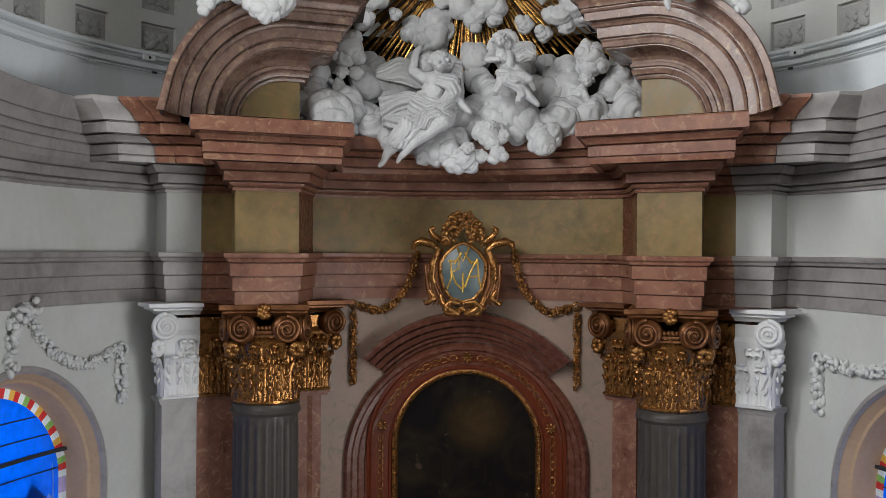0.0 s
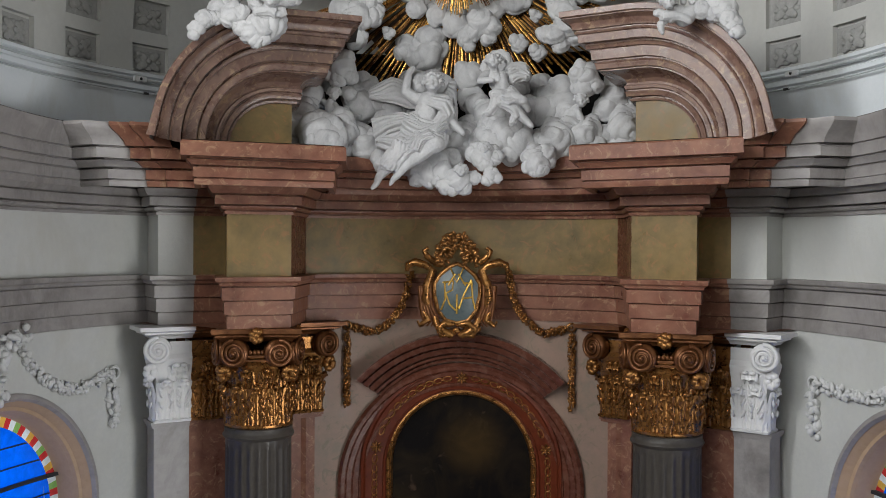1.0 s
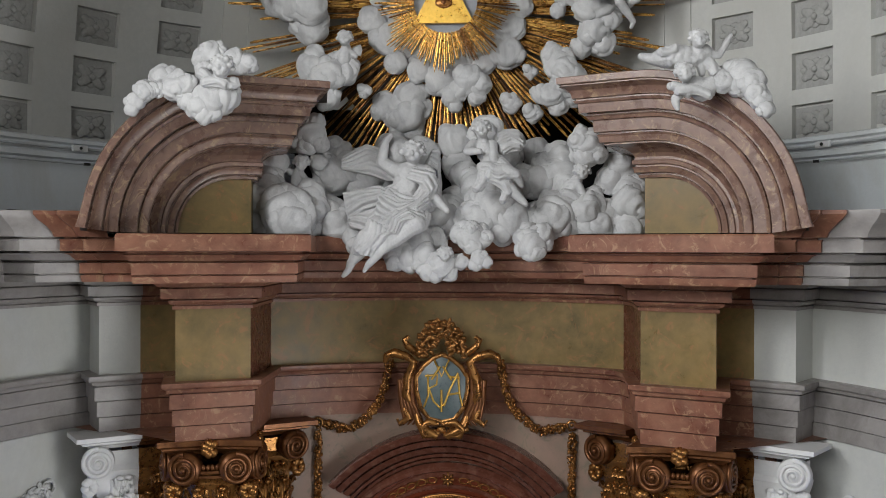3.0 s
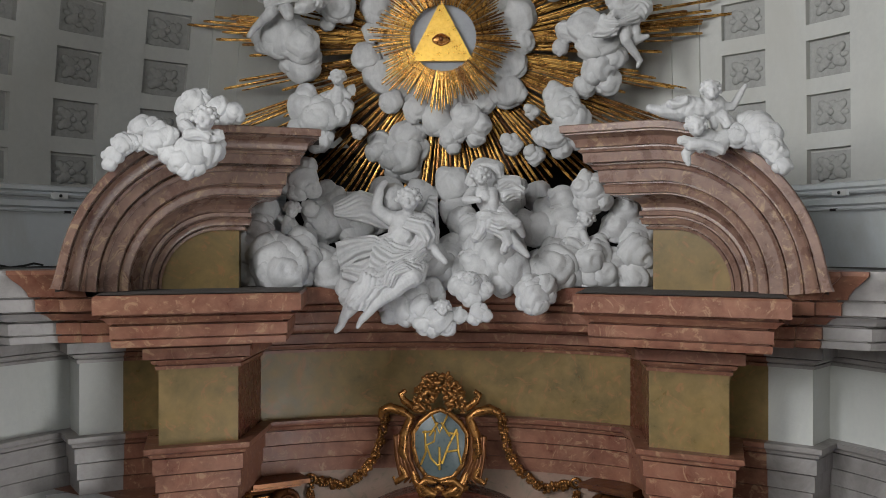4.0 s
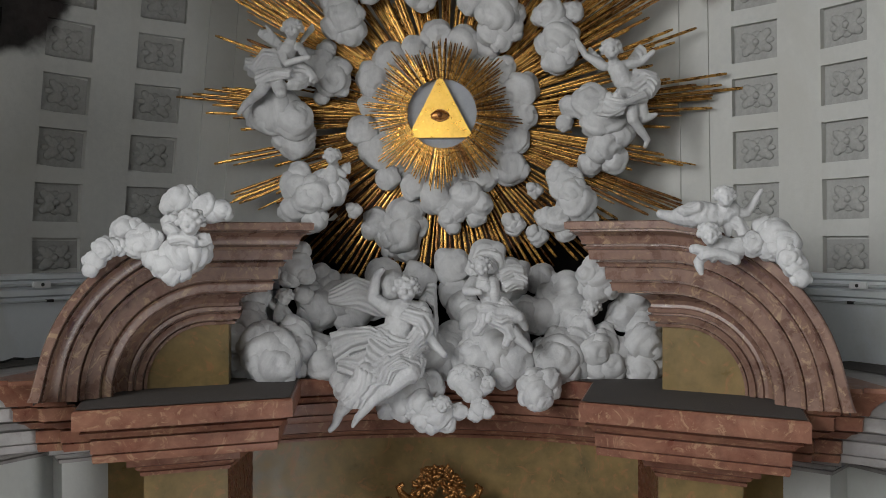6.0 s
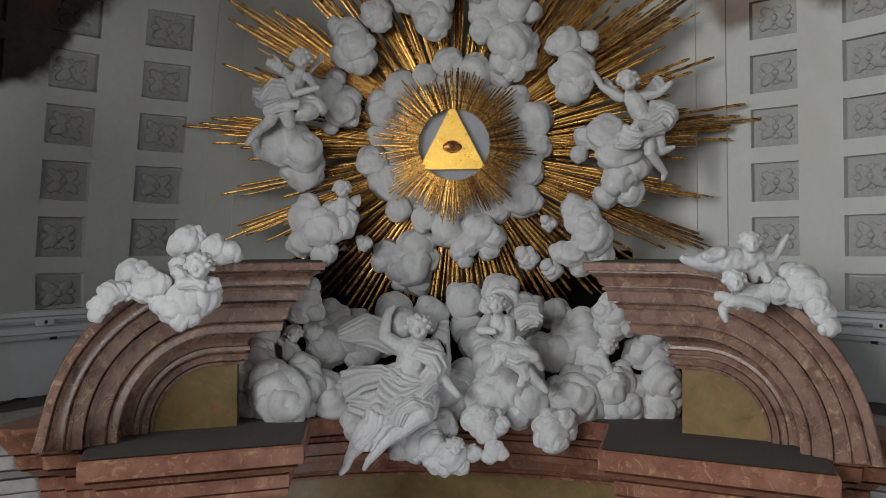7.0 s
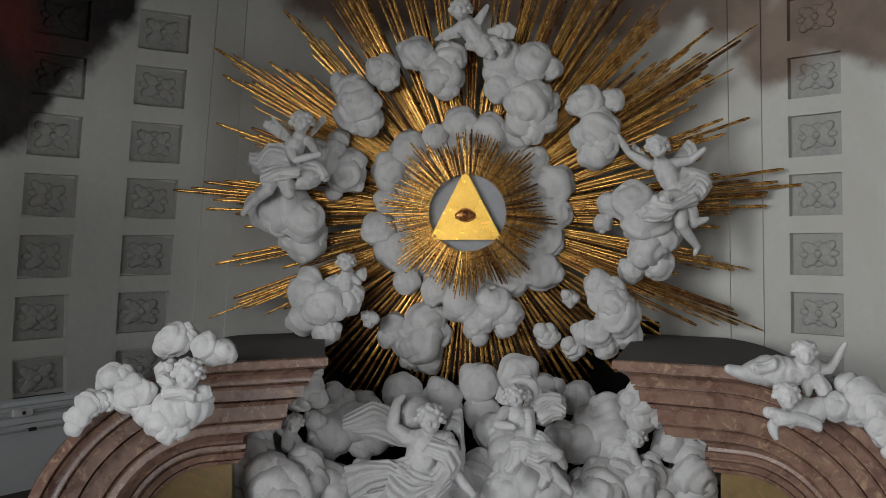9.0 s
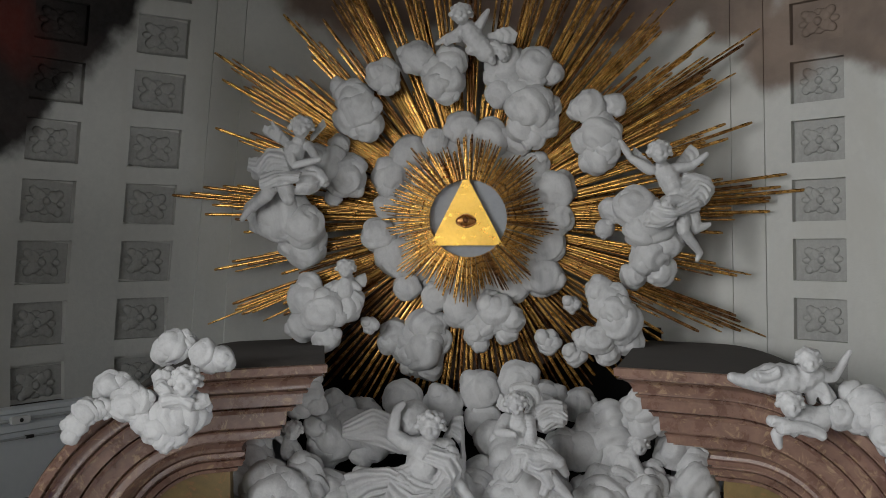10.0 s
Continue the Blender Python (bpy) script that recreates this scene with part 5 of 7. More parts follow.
    m = look(polar(R_WALL + 0.75, mid, 6.9), polar(0.0, mid, 6.9))
    window_light("window_backlight", m, 2.6, 4.5, GLASS_POWER, (0.9, 0.96, 1.0))


for side in (-1, 1):
    window(side)


# ---- coffer rosettes ----
b = bmesh.new()
bmesh.ops.create_icosphere(b, subdivisions=2, radius=1, matrix=Matrix.Translation((0, -0.045, 0)) @ Matrix.Diagonal((0.045, 0.035, 0.045, 1)))
for k in range(4):
    a = math.pi / 4 + k * math.pi / 2
    for q, sc in ((0.085, 0.075), (0.155, 0.055)):
        bmesh.ops.create_icosphere(b, subdivisions=2, radius=1, matrix=Matrix.Translation((q * 1.25 * math.cos(a), -0.02, q * 0.85 * math.sin(a))) @ Matrix.Rotation(-a, 4, "Y") @ Matrix.Diagonal((sc * 1.2, 0.028, sc, 1)))
for k in range(4):
    a = k * math.pi / 2
    bmesh.ops.create_icosphere(b, subdivisions=2, radius=1, matrix=Matrix.Translation((0.13 * math.cos(a) * 1.3, -0.01, 0.11 * math.sin(a))) @ Matrix.Diagonal((0.06, 0.02, 0.04, 1)))
rows = []
for i in range(21):
    a = i * 6.2832 / 20
    rows.append([((0.062 + 0.012 * math.cos(c)) * math.cos(a), -0.035 + 0.012 * math.sin(c), (0.062 + 0.012 * math.cos(c)) * math.sin(a)) for c in (0, 1.57, 3.14, 4.71)])
grid_faces(b, rows, closed=True)
bmesh.ops.recalc_face_normals(b, faces=b.faces)
ROSE = bpy.data.meshes.new("rosette")
for f in b.faces:
    f.smooth = True
b.to_mesh(ROSE)
b.free()
ROSE.materials.append(COFFER)
PANEL = bpy.data.meshes.new("coffer_panel")
hw = radians(COF_A - 0.03) * (R_DRUM + 0.07)
PANEL.from_pydata([(-hw, -0.006, -COF_H + 0.004), (hw, -0.006, -COF_H + 0.004), (hw, -0.006, COF_H - 0.004), (-hw, -0.006, COF_H - 0.004), (-hw, 0.02, -COF_H + 0.004), (hw, 0.02, -COF_H + 0.004), (hw, 0.02, COF_H - 0.004), (-hw, 0.02, COF_H - 0.004)], [], [(0, 1, 2, 3), (0, 4, 5, 1), (2, 6, 7, 3), (1, 5, 6, 2), (3, 7, 4, 0)])
PANEL.materials.append(COFFER)
for side in (-1, 1):
    for c in COF_COLS:
        for i, z in enumerate(COF_ROWS):
            root = thing("coffer_relief", (0, 0, 0), "grey plaster flower relief on a sunk coffer panel", "relief", "coffer reliefs")
            root.matrix_world = Matrix.Translation(polar(R_DRUM + 0.068, side * drum_a(side, c, z), z)) @ Matrix.Rotation(radians(-side * drum_a(side, c, z)), 4, "Z") @ Matrix.Rotation(radians(5.0 if side < 0 and i > 1 else 0.0), 4, "Y")
            child("panel", PANEL, root, Matrix.Diagonal((1, 1, 1 if i else 0.7, 1)) if i else Matrix.Translation((0, 0, 0.03)) @ Matrix.Diagonal((1, 1, 0.72, 1)))
            child("flower", ROSE, root, Matrix.Rotation(0.06 * math.sin(i * 3 + c), 4, "Y") @ Matrix.Diagonal((0.95, 0.85, 0.9, 1)))


# ---- pipes, sensors and cable on the attic ----
for side in (-1, 1):
    for z, r, lab in ((12.555, 0.018, "thin grey conduit pipe along the attic wall"), (12.38, 0.012, "thin grey cable pipe along the attic wall")):
        b = bmesh.new()
        grid_faces(b, [[polar(R_DRUM - 0.09 + r * math.cos(c), side * a, z + r * math.sin(c)) for c in np.linspace(0, 6.2832, 9)[:-1]] for a in np.arange(50, 94, 2)], closed=True)
        finish("conduit", b, GREYPIPE, 60, label=lab, category="pipe", group="conduits")
    sensor = thing("sensor_box", polar(R_DRUM - 0.12, side * 58.3, 12.56), "small white plastic sensor box on a conduit", "sensor", "sensor boxes")
    sensor.rotation_euler = (0, 0, radians(-side * 58.3))
    b = bmesh.new()
    box(b, (0.20, 0.05, 0.07))
    bmesh.ops.bevel(b, geom=list(b.edges), offset=0.008, segments=2, affect="EDGES")
    part("case", b, PLASTIC, sensor)
    b = bmesh.new()
    bmesh.ops.create_icosphere(b, subdivisions=2, radius=0.02, matrix=Matrix.Translation((0, -0.025, 0)))
    part("lens", b, BLACKCABLE, sensor, "dark lens", 60)
    b = bmesh.new()
    box(b, (0.08, 0.03, 0.03), Matrix.Translation(polar(R_DRUM - 0.09, side * 57, 12.38)) @ Matrix.Rotation(radians(-side * 57), 4, "Z"))
    finish("cable_clip", b, BLACKCABLE, label="small dark cable clip on a pipe", category="clip", group="cable clips")
curve = bpy.data.curves.new("cable", "CURVE")
curve.dimensions, curve.bevel_depth = "3D", 0.012
sp = curve.splines.new("POLY")
cp = [polar(R_DRUM - 0.16 - 0.05 * math.sin(i * 0.9), -61 - i * 1.6, 11.785 + 0.02 * math.sin(i * 1.7)) for i in range(16)]
sp.points.add(len(cp) - 1)
for pnt, v in zip(sp.points, cp):
    pnt.co = (*v, 1)
curve.materials.append(BLACKCABLE)
tagged(new("cable", curve), "loose black cable lying on the wall cornice", "cable")

# ---- gilded sunburst ----
GC = Vector((-0.03, 14.45, 14.50))
sun = thing("sunburst", GC, "gilded wooden sunburst with grouped rays round a triangle", "sunburst")
RAY_MESH = {}


def ray_mesh(kind):
    """Ray one metre long along +x: a flat rod with a raised ridge, tapering to a cut end."""
    if kind not in RAY_MESH:
        w, tip, d = ((0.0185, 0.0145, 0.034), (0.0125, 0.0085, 0.034), (0.0125, 0.0040, 0.022))[kind]
        pr = [(-1, 0.0), (-0.95, 0.45), (-0.5, 0.5), (-0.22, 1.0), (0.22, 1.0), (0.5, 0.5), (0.95, 0.45), (1, 0.0)]
        b = bmesh.new()
        rows = [[(x, -q * d * k, p * ww) for p, q in pr] for x, ww, k in ((0, w * 0.75, 1), (0.5, w, 1), (0.975, tip * 1.15, 1), (1.0, tip * 0.8, 0.5))]
        vs = grid_faces(b, rows)
        b.faces.new(vs[-1])
        for r0, r1 in zip(vs, vs[1:]):
            b.faces.new((r0[0], r1[0], r1[-1], r0[-1]))
        bmesh.ops.recalc_face_normals(b, faces=b.faces)
        me = bpy.data.meshes.new("ray")
        b.to_mesh(me)
        b.free()
        me.materials.append(GOLD)
        RAY_MESH[kind] = me
    return RAY_MESH[kind]


rng = random.Random(7)


def ray(kind, ang, r0, r1, y, bend=0.0, owner=None):
    a = radians(ang)
    ob = new("ray", ray_mesh(kind))
    d = Vector((math.cos(a), 0, math.sin(a)))
    ob.parent = owner or sun
    tilt = math.atan2(bend, r1 - r0)
    ob.matrix_basis = Matrix.Translation(Vector((0, y, 0)) + d * r0) @ Matrix.Rotation(-a, 4, "Y") @ Matrix.Rotation(tilt, 4, "Z") @ Matrix.Diagonal((r1 - r0, 1, 1, 1))


# bundles: middle angle, reach, half spread, number of rays
BUNDLES = [(4.3, 3.52, 1.0, 4), (7.6, 3.30, 1.0, 3), (0.9, 3.13, 1.0, 4), (-3.4, 2.65, 0.9, 3), (-11.4, 3.0, 1.5, 5), (-17, 2.3, 1.6, 4), (-22.2, 3.30, 1.7, 6), (-26.4, 2.66, 1.0, 3), (13, 2.5, 1.2, 3), (18.6, 3.10, 1.3, 5), (24.6, 2.67, 1.2, 4), (28.4, 3.17, 1.2, 5), (32.6, 3.60, 1.5, 6), (37.2, 3.23, 1.3, 5), (41.5, 2.55, 1.1, 3), (46.2, 3.18, 1.7, 6), (51, 2.80, 1.1, 4), (55.6, 3.35, 1.2, 4), (61, 3.45, 1.6, 5), (67, 3.3, 1.5, 4), (73.5, 3.3, 1.6, 5), (81, 3.1, 1.5, 4), (89, 3.0, 1.6, 4),
           (97, 3.1, 1.5, 4), (104, 3.3, 1.7, 5), (111, 3.0, 1.3, 4), (117.5, 3.4, 1.6, 6), (121.5, 3.2, 1.0, 4), (126.2, 2.67, 1.0, 3), (132, 3.0, 1.6, 5), (138.5, 2.3, 1.4, 3), (142, 2.75, 1.2, 4), (146.2, 3.30, 1.7, 6), (150.4, 3.06, 0.9, 3), (153.4, 2.62, 0.9, 3), (160, 2.92, 1.4, 5), (167, 2.3, 1.4, 3), (172.6, 2.9, 1.0, 4), (175.2, 3.25, 1.2, 5), (178.6, 2.85, 1.0, 3), (183, 2.45, 1.1, 3), (190.8, 2.83, 1.3, 5), (196, 2.1, 1.2, 3), (201.4, 3.03, 1.5, 6), (205.6, 2.5, 1.2, 4), (210, 2.2, 1.3, 4)]


# dark sheets behind the rays put the shade of the gaps into colour
def backing(mid, r1, half, lift=0.06):
    b = bmesh.new()
    rows = []
    for f in (-1, -0.5, 0, 0.5, 1):
        a = radians(mid + f * half)
        rows.append([(r * math.cos(a), y, r * math.sin(a)) for r, y in ((0.8, 0.085), (r1, 0.085 - lift), (r1, 0.10 - lift), (0.8, 0.10))])
    grid_faces(b, rows, closed=True)
    part("gap_shade", b, RAY_SHADE, sun, "dark brown sheet for the shade between the rays")


for mid, reach, half, n in BUNDLES:
    half *= 1.2
    if reach > 2.7:
        backing(mid, reach * 0.66, half * 0.9)
    side_on = abs(mid) < 35 or 145 < mid < 215
    for i in range(n):
        f = 2 * i / (n - 1) - 1
        ln = reach * (1 if i == n // 2 else 1 - 0.05 * abs(f) - rng.uniform(0.02, 0.16))
        ray(0 if rng.random() < 0.7 else 1, mid + f * half + rng.uniform(-0.15, 0.15), 0.85, ln, rng.uniform(-0.05, 0.05) - 0.05 * (i % 2), -0.165 if side_on else -0.066)
for mid in np.arange(-26, 214, 4.1):
    ray(0, mid + rng.uniform(-1, 1), 0.85, rng.uniform(1.35, 2.0), 0.06 + rng.uniform(-0.02, 0.02))
for mid in (222, 234, 246, 258, 270, 282, 294, 306, 318):
    backing(mid, 1.75, 5.6, 0.0)
for k, ang in enumerate(np.arange(214, 330, 2.1)):
    near = min(abs(ang - a) for a in (219, 237, 254, 270, 286, 299, 322))
    ln = (2.72 if ang < 229 or ang > 311 else 2.42 if 228 < ang < 245 or 290 < ang < 312 else 2.15) - 0.035 * near
    ray(0 if k % 4 else 1, ang + rng.uniform(-0.3, 0.3), 0.85, ln + rng.uniform(-0.12, 0.06), rng.uniform(-0.03, 0.04) - 0.05 * (k % 2))
# ring of fine rays round the triangle
halo = thing("halo", GC, "ring of fine gilded rays round the gold triangle", "halo")
for i in range(150):
    a = i * 360 / 150 + rng.uniform(-0.8, 0.8)
    ln = 0.93 - 0.17 * abs(math.sin(radians(a * 4.0 + 20))) + rng.uniform(-0.07, 0.06)
    ray(2 if i % 3 else 1, a, 0.40, ln, -0.40 - rng.uniform(0, 0.06), 0.03, halo)
bm = bmesh.new()
bmesh.ops.create_cone(bm, cap_ends=True, segments=48, radius1=0.50, radius2=0.46, depth=0.06, matrix=Matrix.Translation((0, -0.32, 0)) @ Matrix.Rotation(radians(90), 4, "X"))
part("halo_disc", bm, HALO, halo, "blue-grey painted disc", 30)

# triangle with an eye in relief
tri = thing("triangle", (-0.05, 14.05, 14.22), "gold-leaf triangle with an eye in relief", "ornament")
bm = bmesh.new()
outline = [(-0.375, 0.0), (0.375, 0.0), (0.365, 0.03), (0.03, 0.68), (-0.03, 0.68), (-0.365, 0.03)]
f1 = [bm.verts.new((x, -0.05, z)) for x, z in outline]
f2 = [bm.verts.new((x, 0.03, z)) for x, z in outline]
bm.faces.new(f1)
bm.faces.new(f2[::-1])
for i in range(6):
    bm.faces.new((f1[i], f1[(i + 1) % 6], f2[(i + 1) % 6], f2[i]))
bmesh.ops.bevel(bm, geom=[e for e in bm.edges], offset=0.006, segments=2, affect="EDGES")
part("plate", bm, LEAF, tri)
eye = bmesh.new()
for s in (1, -1):
    rows = []
    for i in range(13):
        f = i / 12
        x = -0.105 + 0.21 * f
        h = math.sin(math.pi * f) * (0.055 if s > 0 else 0.042)
        rows.append([(x, -0.05, 0.25 + s * h * 1.0), (x, -0.085, 0.25 + s * (h + 0.012)), (x, -0.085, 0.25 + s * (h + 0.02)), (x, -0.05, 0.25 + s * (h + 0.028))])
    grid_faces(eye, rows)
part("eyelid", eye, OLDGOLD, tri, "darker gilded eyelids", 60)
eye = bmesh.new()
bmesh.ops.create_icosphere(eye, subdivisions=3, radius=1, matrix=Matrix.Translation((0, -0.05, 0.255)) @ Matrix.Diagonal((0.11, 0.022, 0.058, 1)))
part("eyeball", eye, OLDGOLD, tri, "", 60)
eye = bmesh.new()
bmesh.ops.create_icosphere(eye, subdivisions=3, radius=1, matrix=Matrix.Translation((0.0, -0.07, 0.262)) @ Matrix.Diagonal((0.03, 0.018, 0.033, 1)))
part("iris", eye, BRONZE, tri, "dark iris", 60)

# cloud ring round the triangle
ring = []
for i in range(19):
    a = i * 6.283 / 19
    rr = 0.93 + 0.06 * math.sin(i * 2.7)
    ring.append((GC.x + rr * math.cos(a), GC.y - 0.17, GC.z + rr * math.sin(a), 0.175 + 0.04 * math.sin(i * 1.9)))
cloud("ring of white stucco clouds round the gold triangle", ring, 0.45)
cloud("inner ring of white stucco clouds behind fine rays", [(GC.x + 0.72 * math.cos(i * 0.483), GC.y - 0.10, GC.z + 0.72 * math.sin(i * 0.483), 0.21) for i in range(13)], 0.4)

cloud("white stucco cloud beneath an angel among gilded rays", [(-1.976, 14, 14.549, 0.294), (-1.755, 13.95, 14.429, 0.233), (-2.182, 14.1, 14.583, 0.209), (-1.759, 14.1, 14.193, 0.207), (-1.879, 14.1, 14.253, 0.166), (-1.668, 14.1, 14.282, 0.147), (-2.024, 13.95, 14.43, 0.176)])
cloud("white stucco cloud beside a kneeling angel", [(-1.343, 14.15, 14.969, 0.224), (-1.514, 14.1, 15.056, 0.2), (-1.635, 14.1, 15.117, 0.177), (-1.411, 14.2, 15.304, 0.107), (-1.261, 14.2, 14.852, 0.118), (-1.474, 14.2, 14.733, 0.095)])
cloud("upright white stucco cloud on gilded rays", [(-1.223, 14.1, 15.767, 0.193), (-1.104, 14.1, 15.486, 0.175), (-1.284, 14.1, 15.548, 0.164), (-1.142, 14.04, 15.638, 0.192), (-1.403, 14.1, 15.906, 0.088), (-1.319, 14.1, 15.827, 0.129)])
cloud("small round white stucco cloud on gilded rays", [(-0.923, 14.1, 15.988, 0.175), (-0.976, 14.05, 16.033, 0.116), (-0.852, 14.1, 16.04, 0.105), (-0.864, 14.1, 15.91, 0.105)])
cloud("white stucco cloud below a small cherub", [(-0.565, 14.1, 16.183, 0.174), (-0.287, 14.1, 15.96, 0.208), (-0.198, 14.1, 16.147, 0.162), (-0.405, 14.1, 16.08, 0.139), (-0.258, 14.1, 15.812, 0.127), (-0.66, 14.1, 16.226, 0.105), (-0.342, 14.04, 15.892, 0.144)])
cloud("billowing white stucco cloud beside a small cherub", [(0.361, 14.1, 16.096, 0.208), (0.653, 14.06, 16.067, 0.195), (0.828, 14.1, 16.001, 0.127), (0.622, 14.04, 15.644, 0.23), (0.728, 14.1, 15.505, 0.185), (0.535, 14.1, 15.448, 0.162), (0.302, 14.1, 15.804, 0.162), (0.478, 14.1, 15.83, 0.15), (0.81, 14.1, 15.65, 0.127), (0.652, 14.1, 15.359, 0.139), (0.273, 14.1, 15.98, 0.144)])
cloud("white stucco cloud by an angel's raised arm", [(1.234, 14.1, 15.644, 0.174), (1.482, 14.1, 15.67, 0.116), (1.118, 14.1, 15.617, 0.116), (1.328, 14.06, 15.347, 0.208), (1.307, 14.1, 15.118, 0.174), (1.175, 14.1, 15.295, 0.139), (1.4, 14.04, 15.216, 0.15), (1.32, 14.1, 15.468, 0.151)])
cloud("white stucco cloud carrying an angel among gilded rays", [(1.686, 14.05, 14.589, 0.231), (1.876, 13.98, 14.442, 0.219), (1.84, 14.05, 14.138, 0.209), (1.938, 14.1, 13.963, 0.163), (2.093, 14.1, 14.502, 0.204), (1.662, 14.1, 13.893, 0.128), (1.467, 14.15, 14.583, 0.14), (1.379, 14.15, 14.39, 0.099), (1.734, 13.98, 14.357, 0.172), (1.995, 14.02, 14.241, 0.162), (1.777, 14.1, 14.009, 0.14)])
cloud("white stucco cloud above the pediment's end", [(1.392, 13.8, 13.648, 0.203), (1.498, 13.75, 13.443, 0.213), (1.302, 13.8, 13.761, 0.146), (1.581, 13.8, 13.281, 0.158), (1.286, 13.75, 13.267, 0.145), (1.166, 13.8, 13.279, 0.124), (1.449, 13.7, 13.57, 0.156), (1.374, 13.8, 13.138, 0.124)])
cloud("small white stucco cloud puff on gilded rays", [(0.792, 14.1, 13.22, 0.12), (0.731, 14.06, 13.269, 0.082), (0.859, 14.07, 13.208, 0.075), (0.792, 14.1, 13.151, 0.075)])
cloud("small white stucco cloud puff on gilded rays", [(1.071, 14.1, 13.087, 0.111), (1.013, 14.06, 13.133, 0.076), (1.132, 14.07, 13.076, 0.069), (1.071, 14.1, 13.023, 0.069)])
cloud("small white stucco cloud puff on gilded rays", [(1.037, 14.1, 13.613, 0.083), (0.994, 14.06, 13.647, 0.057), (1.083, 14.07, 13.604, 0.052), (1.037, 14.1, 13.565, 0.052)])
cloud("small white stucco cloud puff on gilded rays", [(-1.069, 14.1, 13.39, 0.084), (-1.106, 14.06, 13.425, 0.058), (-1.016, 14.07, 13.382, 0.052), (-1.069, 14.1, 13.341, 0.053)])
cloud("white stucco cloud under a small cherub", [(-1.716, 13.9, 13.679, 0.185), (-1.47, 13.85, 13.565, 0.195), (-1.291, 13.9, 13.58, 0.161), (-1.747, 13.9, 13.386, 0.162), (-1.504, 13.9, 13.27, 0.15), (-1.669, 13.9, 13.813, 0.139), (-1.582, 13.82, 13.497, 0.161), (-1.373, 13.9, 13.726, 0.127), (-1.214, 13.9, 13.667, 0.115)])
cloud("broad white stucco cloud on the lower rays", [(-0.499, 14.380, 13.346, 0.215), (-0.525, 14.330, 13.096, 0.225), (-0.470, 14.380, 12.909, 0.143), (-0.835, 14.380, 13.285, 0.155), (-0.897, 14.380, 13.175, 0.132), (-0.683, 14.380, 13.225, 0.167), (-0.378, 14.380, 13.195, 0.154), (-0.622, 14.380, 12.952, 0.143), (-0.744, 14.380, 13.072, 0.119)])
cloud("white stucco cloud on the lower rays", [(0.266, 14.1, 13.512, 0.196), (0.042, 14.1, 13.305, 0.127), (0.413, 14.06, 13.456, 0.138), (0.148, 14.1, 13.394, 0.139), (0.354, 14.1, 13.306, 0.115), (0.089, 14.1, 13.187, 0.092)])
cloud("rolling white stucco clouds on the cornice", [(-2.087, 13.33, 12.124, 0.183), (-2.235, 13.28, 11.972, 0.197), (-1.811, 13.13, 11.769, 0.316), (-1.6, 13.33, 11.997, 0.195), (-2.047, 13.43, 12.433, 0.156), (-2.158, 13.28, 11.602, 0.182), (-1.654, 13.28, 11.604, 0.167), (-2.268, 13.28, 11.666, 0.169), (-2.179, 13.43, 12.336, 0.142), (-1.956, 13.2, 11.923, 0.236), (-1.525, 13.28, 11.858, 0.166), (-2.1, 13.38, 12.239, 0.155), (-1.755, 13.03, 11.68, 0.245)])
cloud("rounded white stucco cloud on the cornice", [(-1.399, 13.45, 11.775, 0.252), (-1.162, 13.4, 11.714, 0.195), (-1.573, 13.5, 11.669, 0.155), (-1.282, 13.35, 11.665, 0.208), (-1.485, 13.55, 11.849, 0.17), (-1.017, 13.5, 11.658, 0.168)])
cloud("white stucco cloud behind an angel's wing", [(-1.341, 13.650, 12.289, 0.241), (-1.473, 13.650, 12.146, 0.171), (-1.176, 13.650, 12.355, 0.227), (-0.946, 13.650, 12.257, 0.198), (-1.317, 13.700, 12.519, 0.172), (-1.473, 13.650, 12.388, 0.185), (-1.077, 13.650, 12.159, 0.156), (-0.820, 13.700, 12.289, 0.156), (-1.383, 13.700, 12.650, 0.128)])
cloud("band of white stucco clouds behind the angels' heads", [(-1.466, 13.950, 12.496, 0.170), (-1.139, 13.950, 12.463, 0.190), (-0.711, 13.950, 12.634, 0.200), (-0.292, 13.950, 12.578, 0.200), (0.095, 13.950, 12.723, 0.210), (0.130, 13.950, 12.415, 0.200), (0.480, 13.950, 12.833, 0.200), (0.768, 13.950, 12.646, 0.190), (1.096, 13.950, 12.589, 0.180)], 0.6)
cloud("bluish white stucco cloud in shade by the pediment", [(-1.627, 13.450, 12.765, 0.182), (-1.705, 13.450, 12.849, 0.126), (-1.562, 13.450, 12.912, 0.113), (-1.660, 13.450, 12.656, 0.140), (-1.510, 13.450, 12.656, 0.113), (-1.790, 13.450, 12.688, 0.099), (-1.530, 13.450, 12.431, 0.098)])
cloud("white stucco cloud under a seated angel", [(-0.488, 13.15, 11.366, 0.216), (-0.269, 13.15, 11.442, 0.202), (-0.389, 13.1, 11.297, 0.174), (-0.778, 13.2, 11.486, 0.204), (-0.627, 13.25, 11.484, 0.204), (-0.117, 13.2, 11.489, 0.162), (-0.991, 13.15, 11.426, 0.136), (-1.063, 13.2, 11.516, 0.123), (-0.545, 13.1, 11.246, 0.121)])
cloud("white stucco cloud at an angel's side", [(-0.103, 13.4, 11.78, 0.247), (-0.254, 13.45, 11.855, 0.166), (0.05, 13.5, 11.853, 0.194), (-0.007, 13.4, 11.666, 0.178), (-0.194, 13.35, 11.7, 0.178), (0.108, 13.6, 11.992, 0.154)])
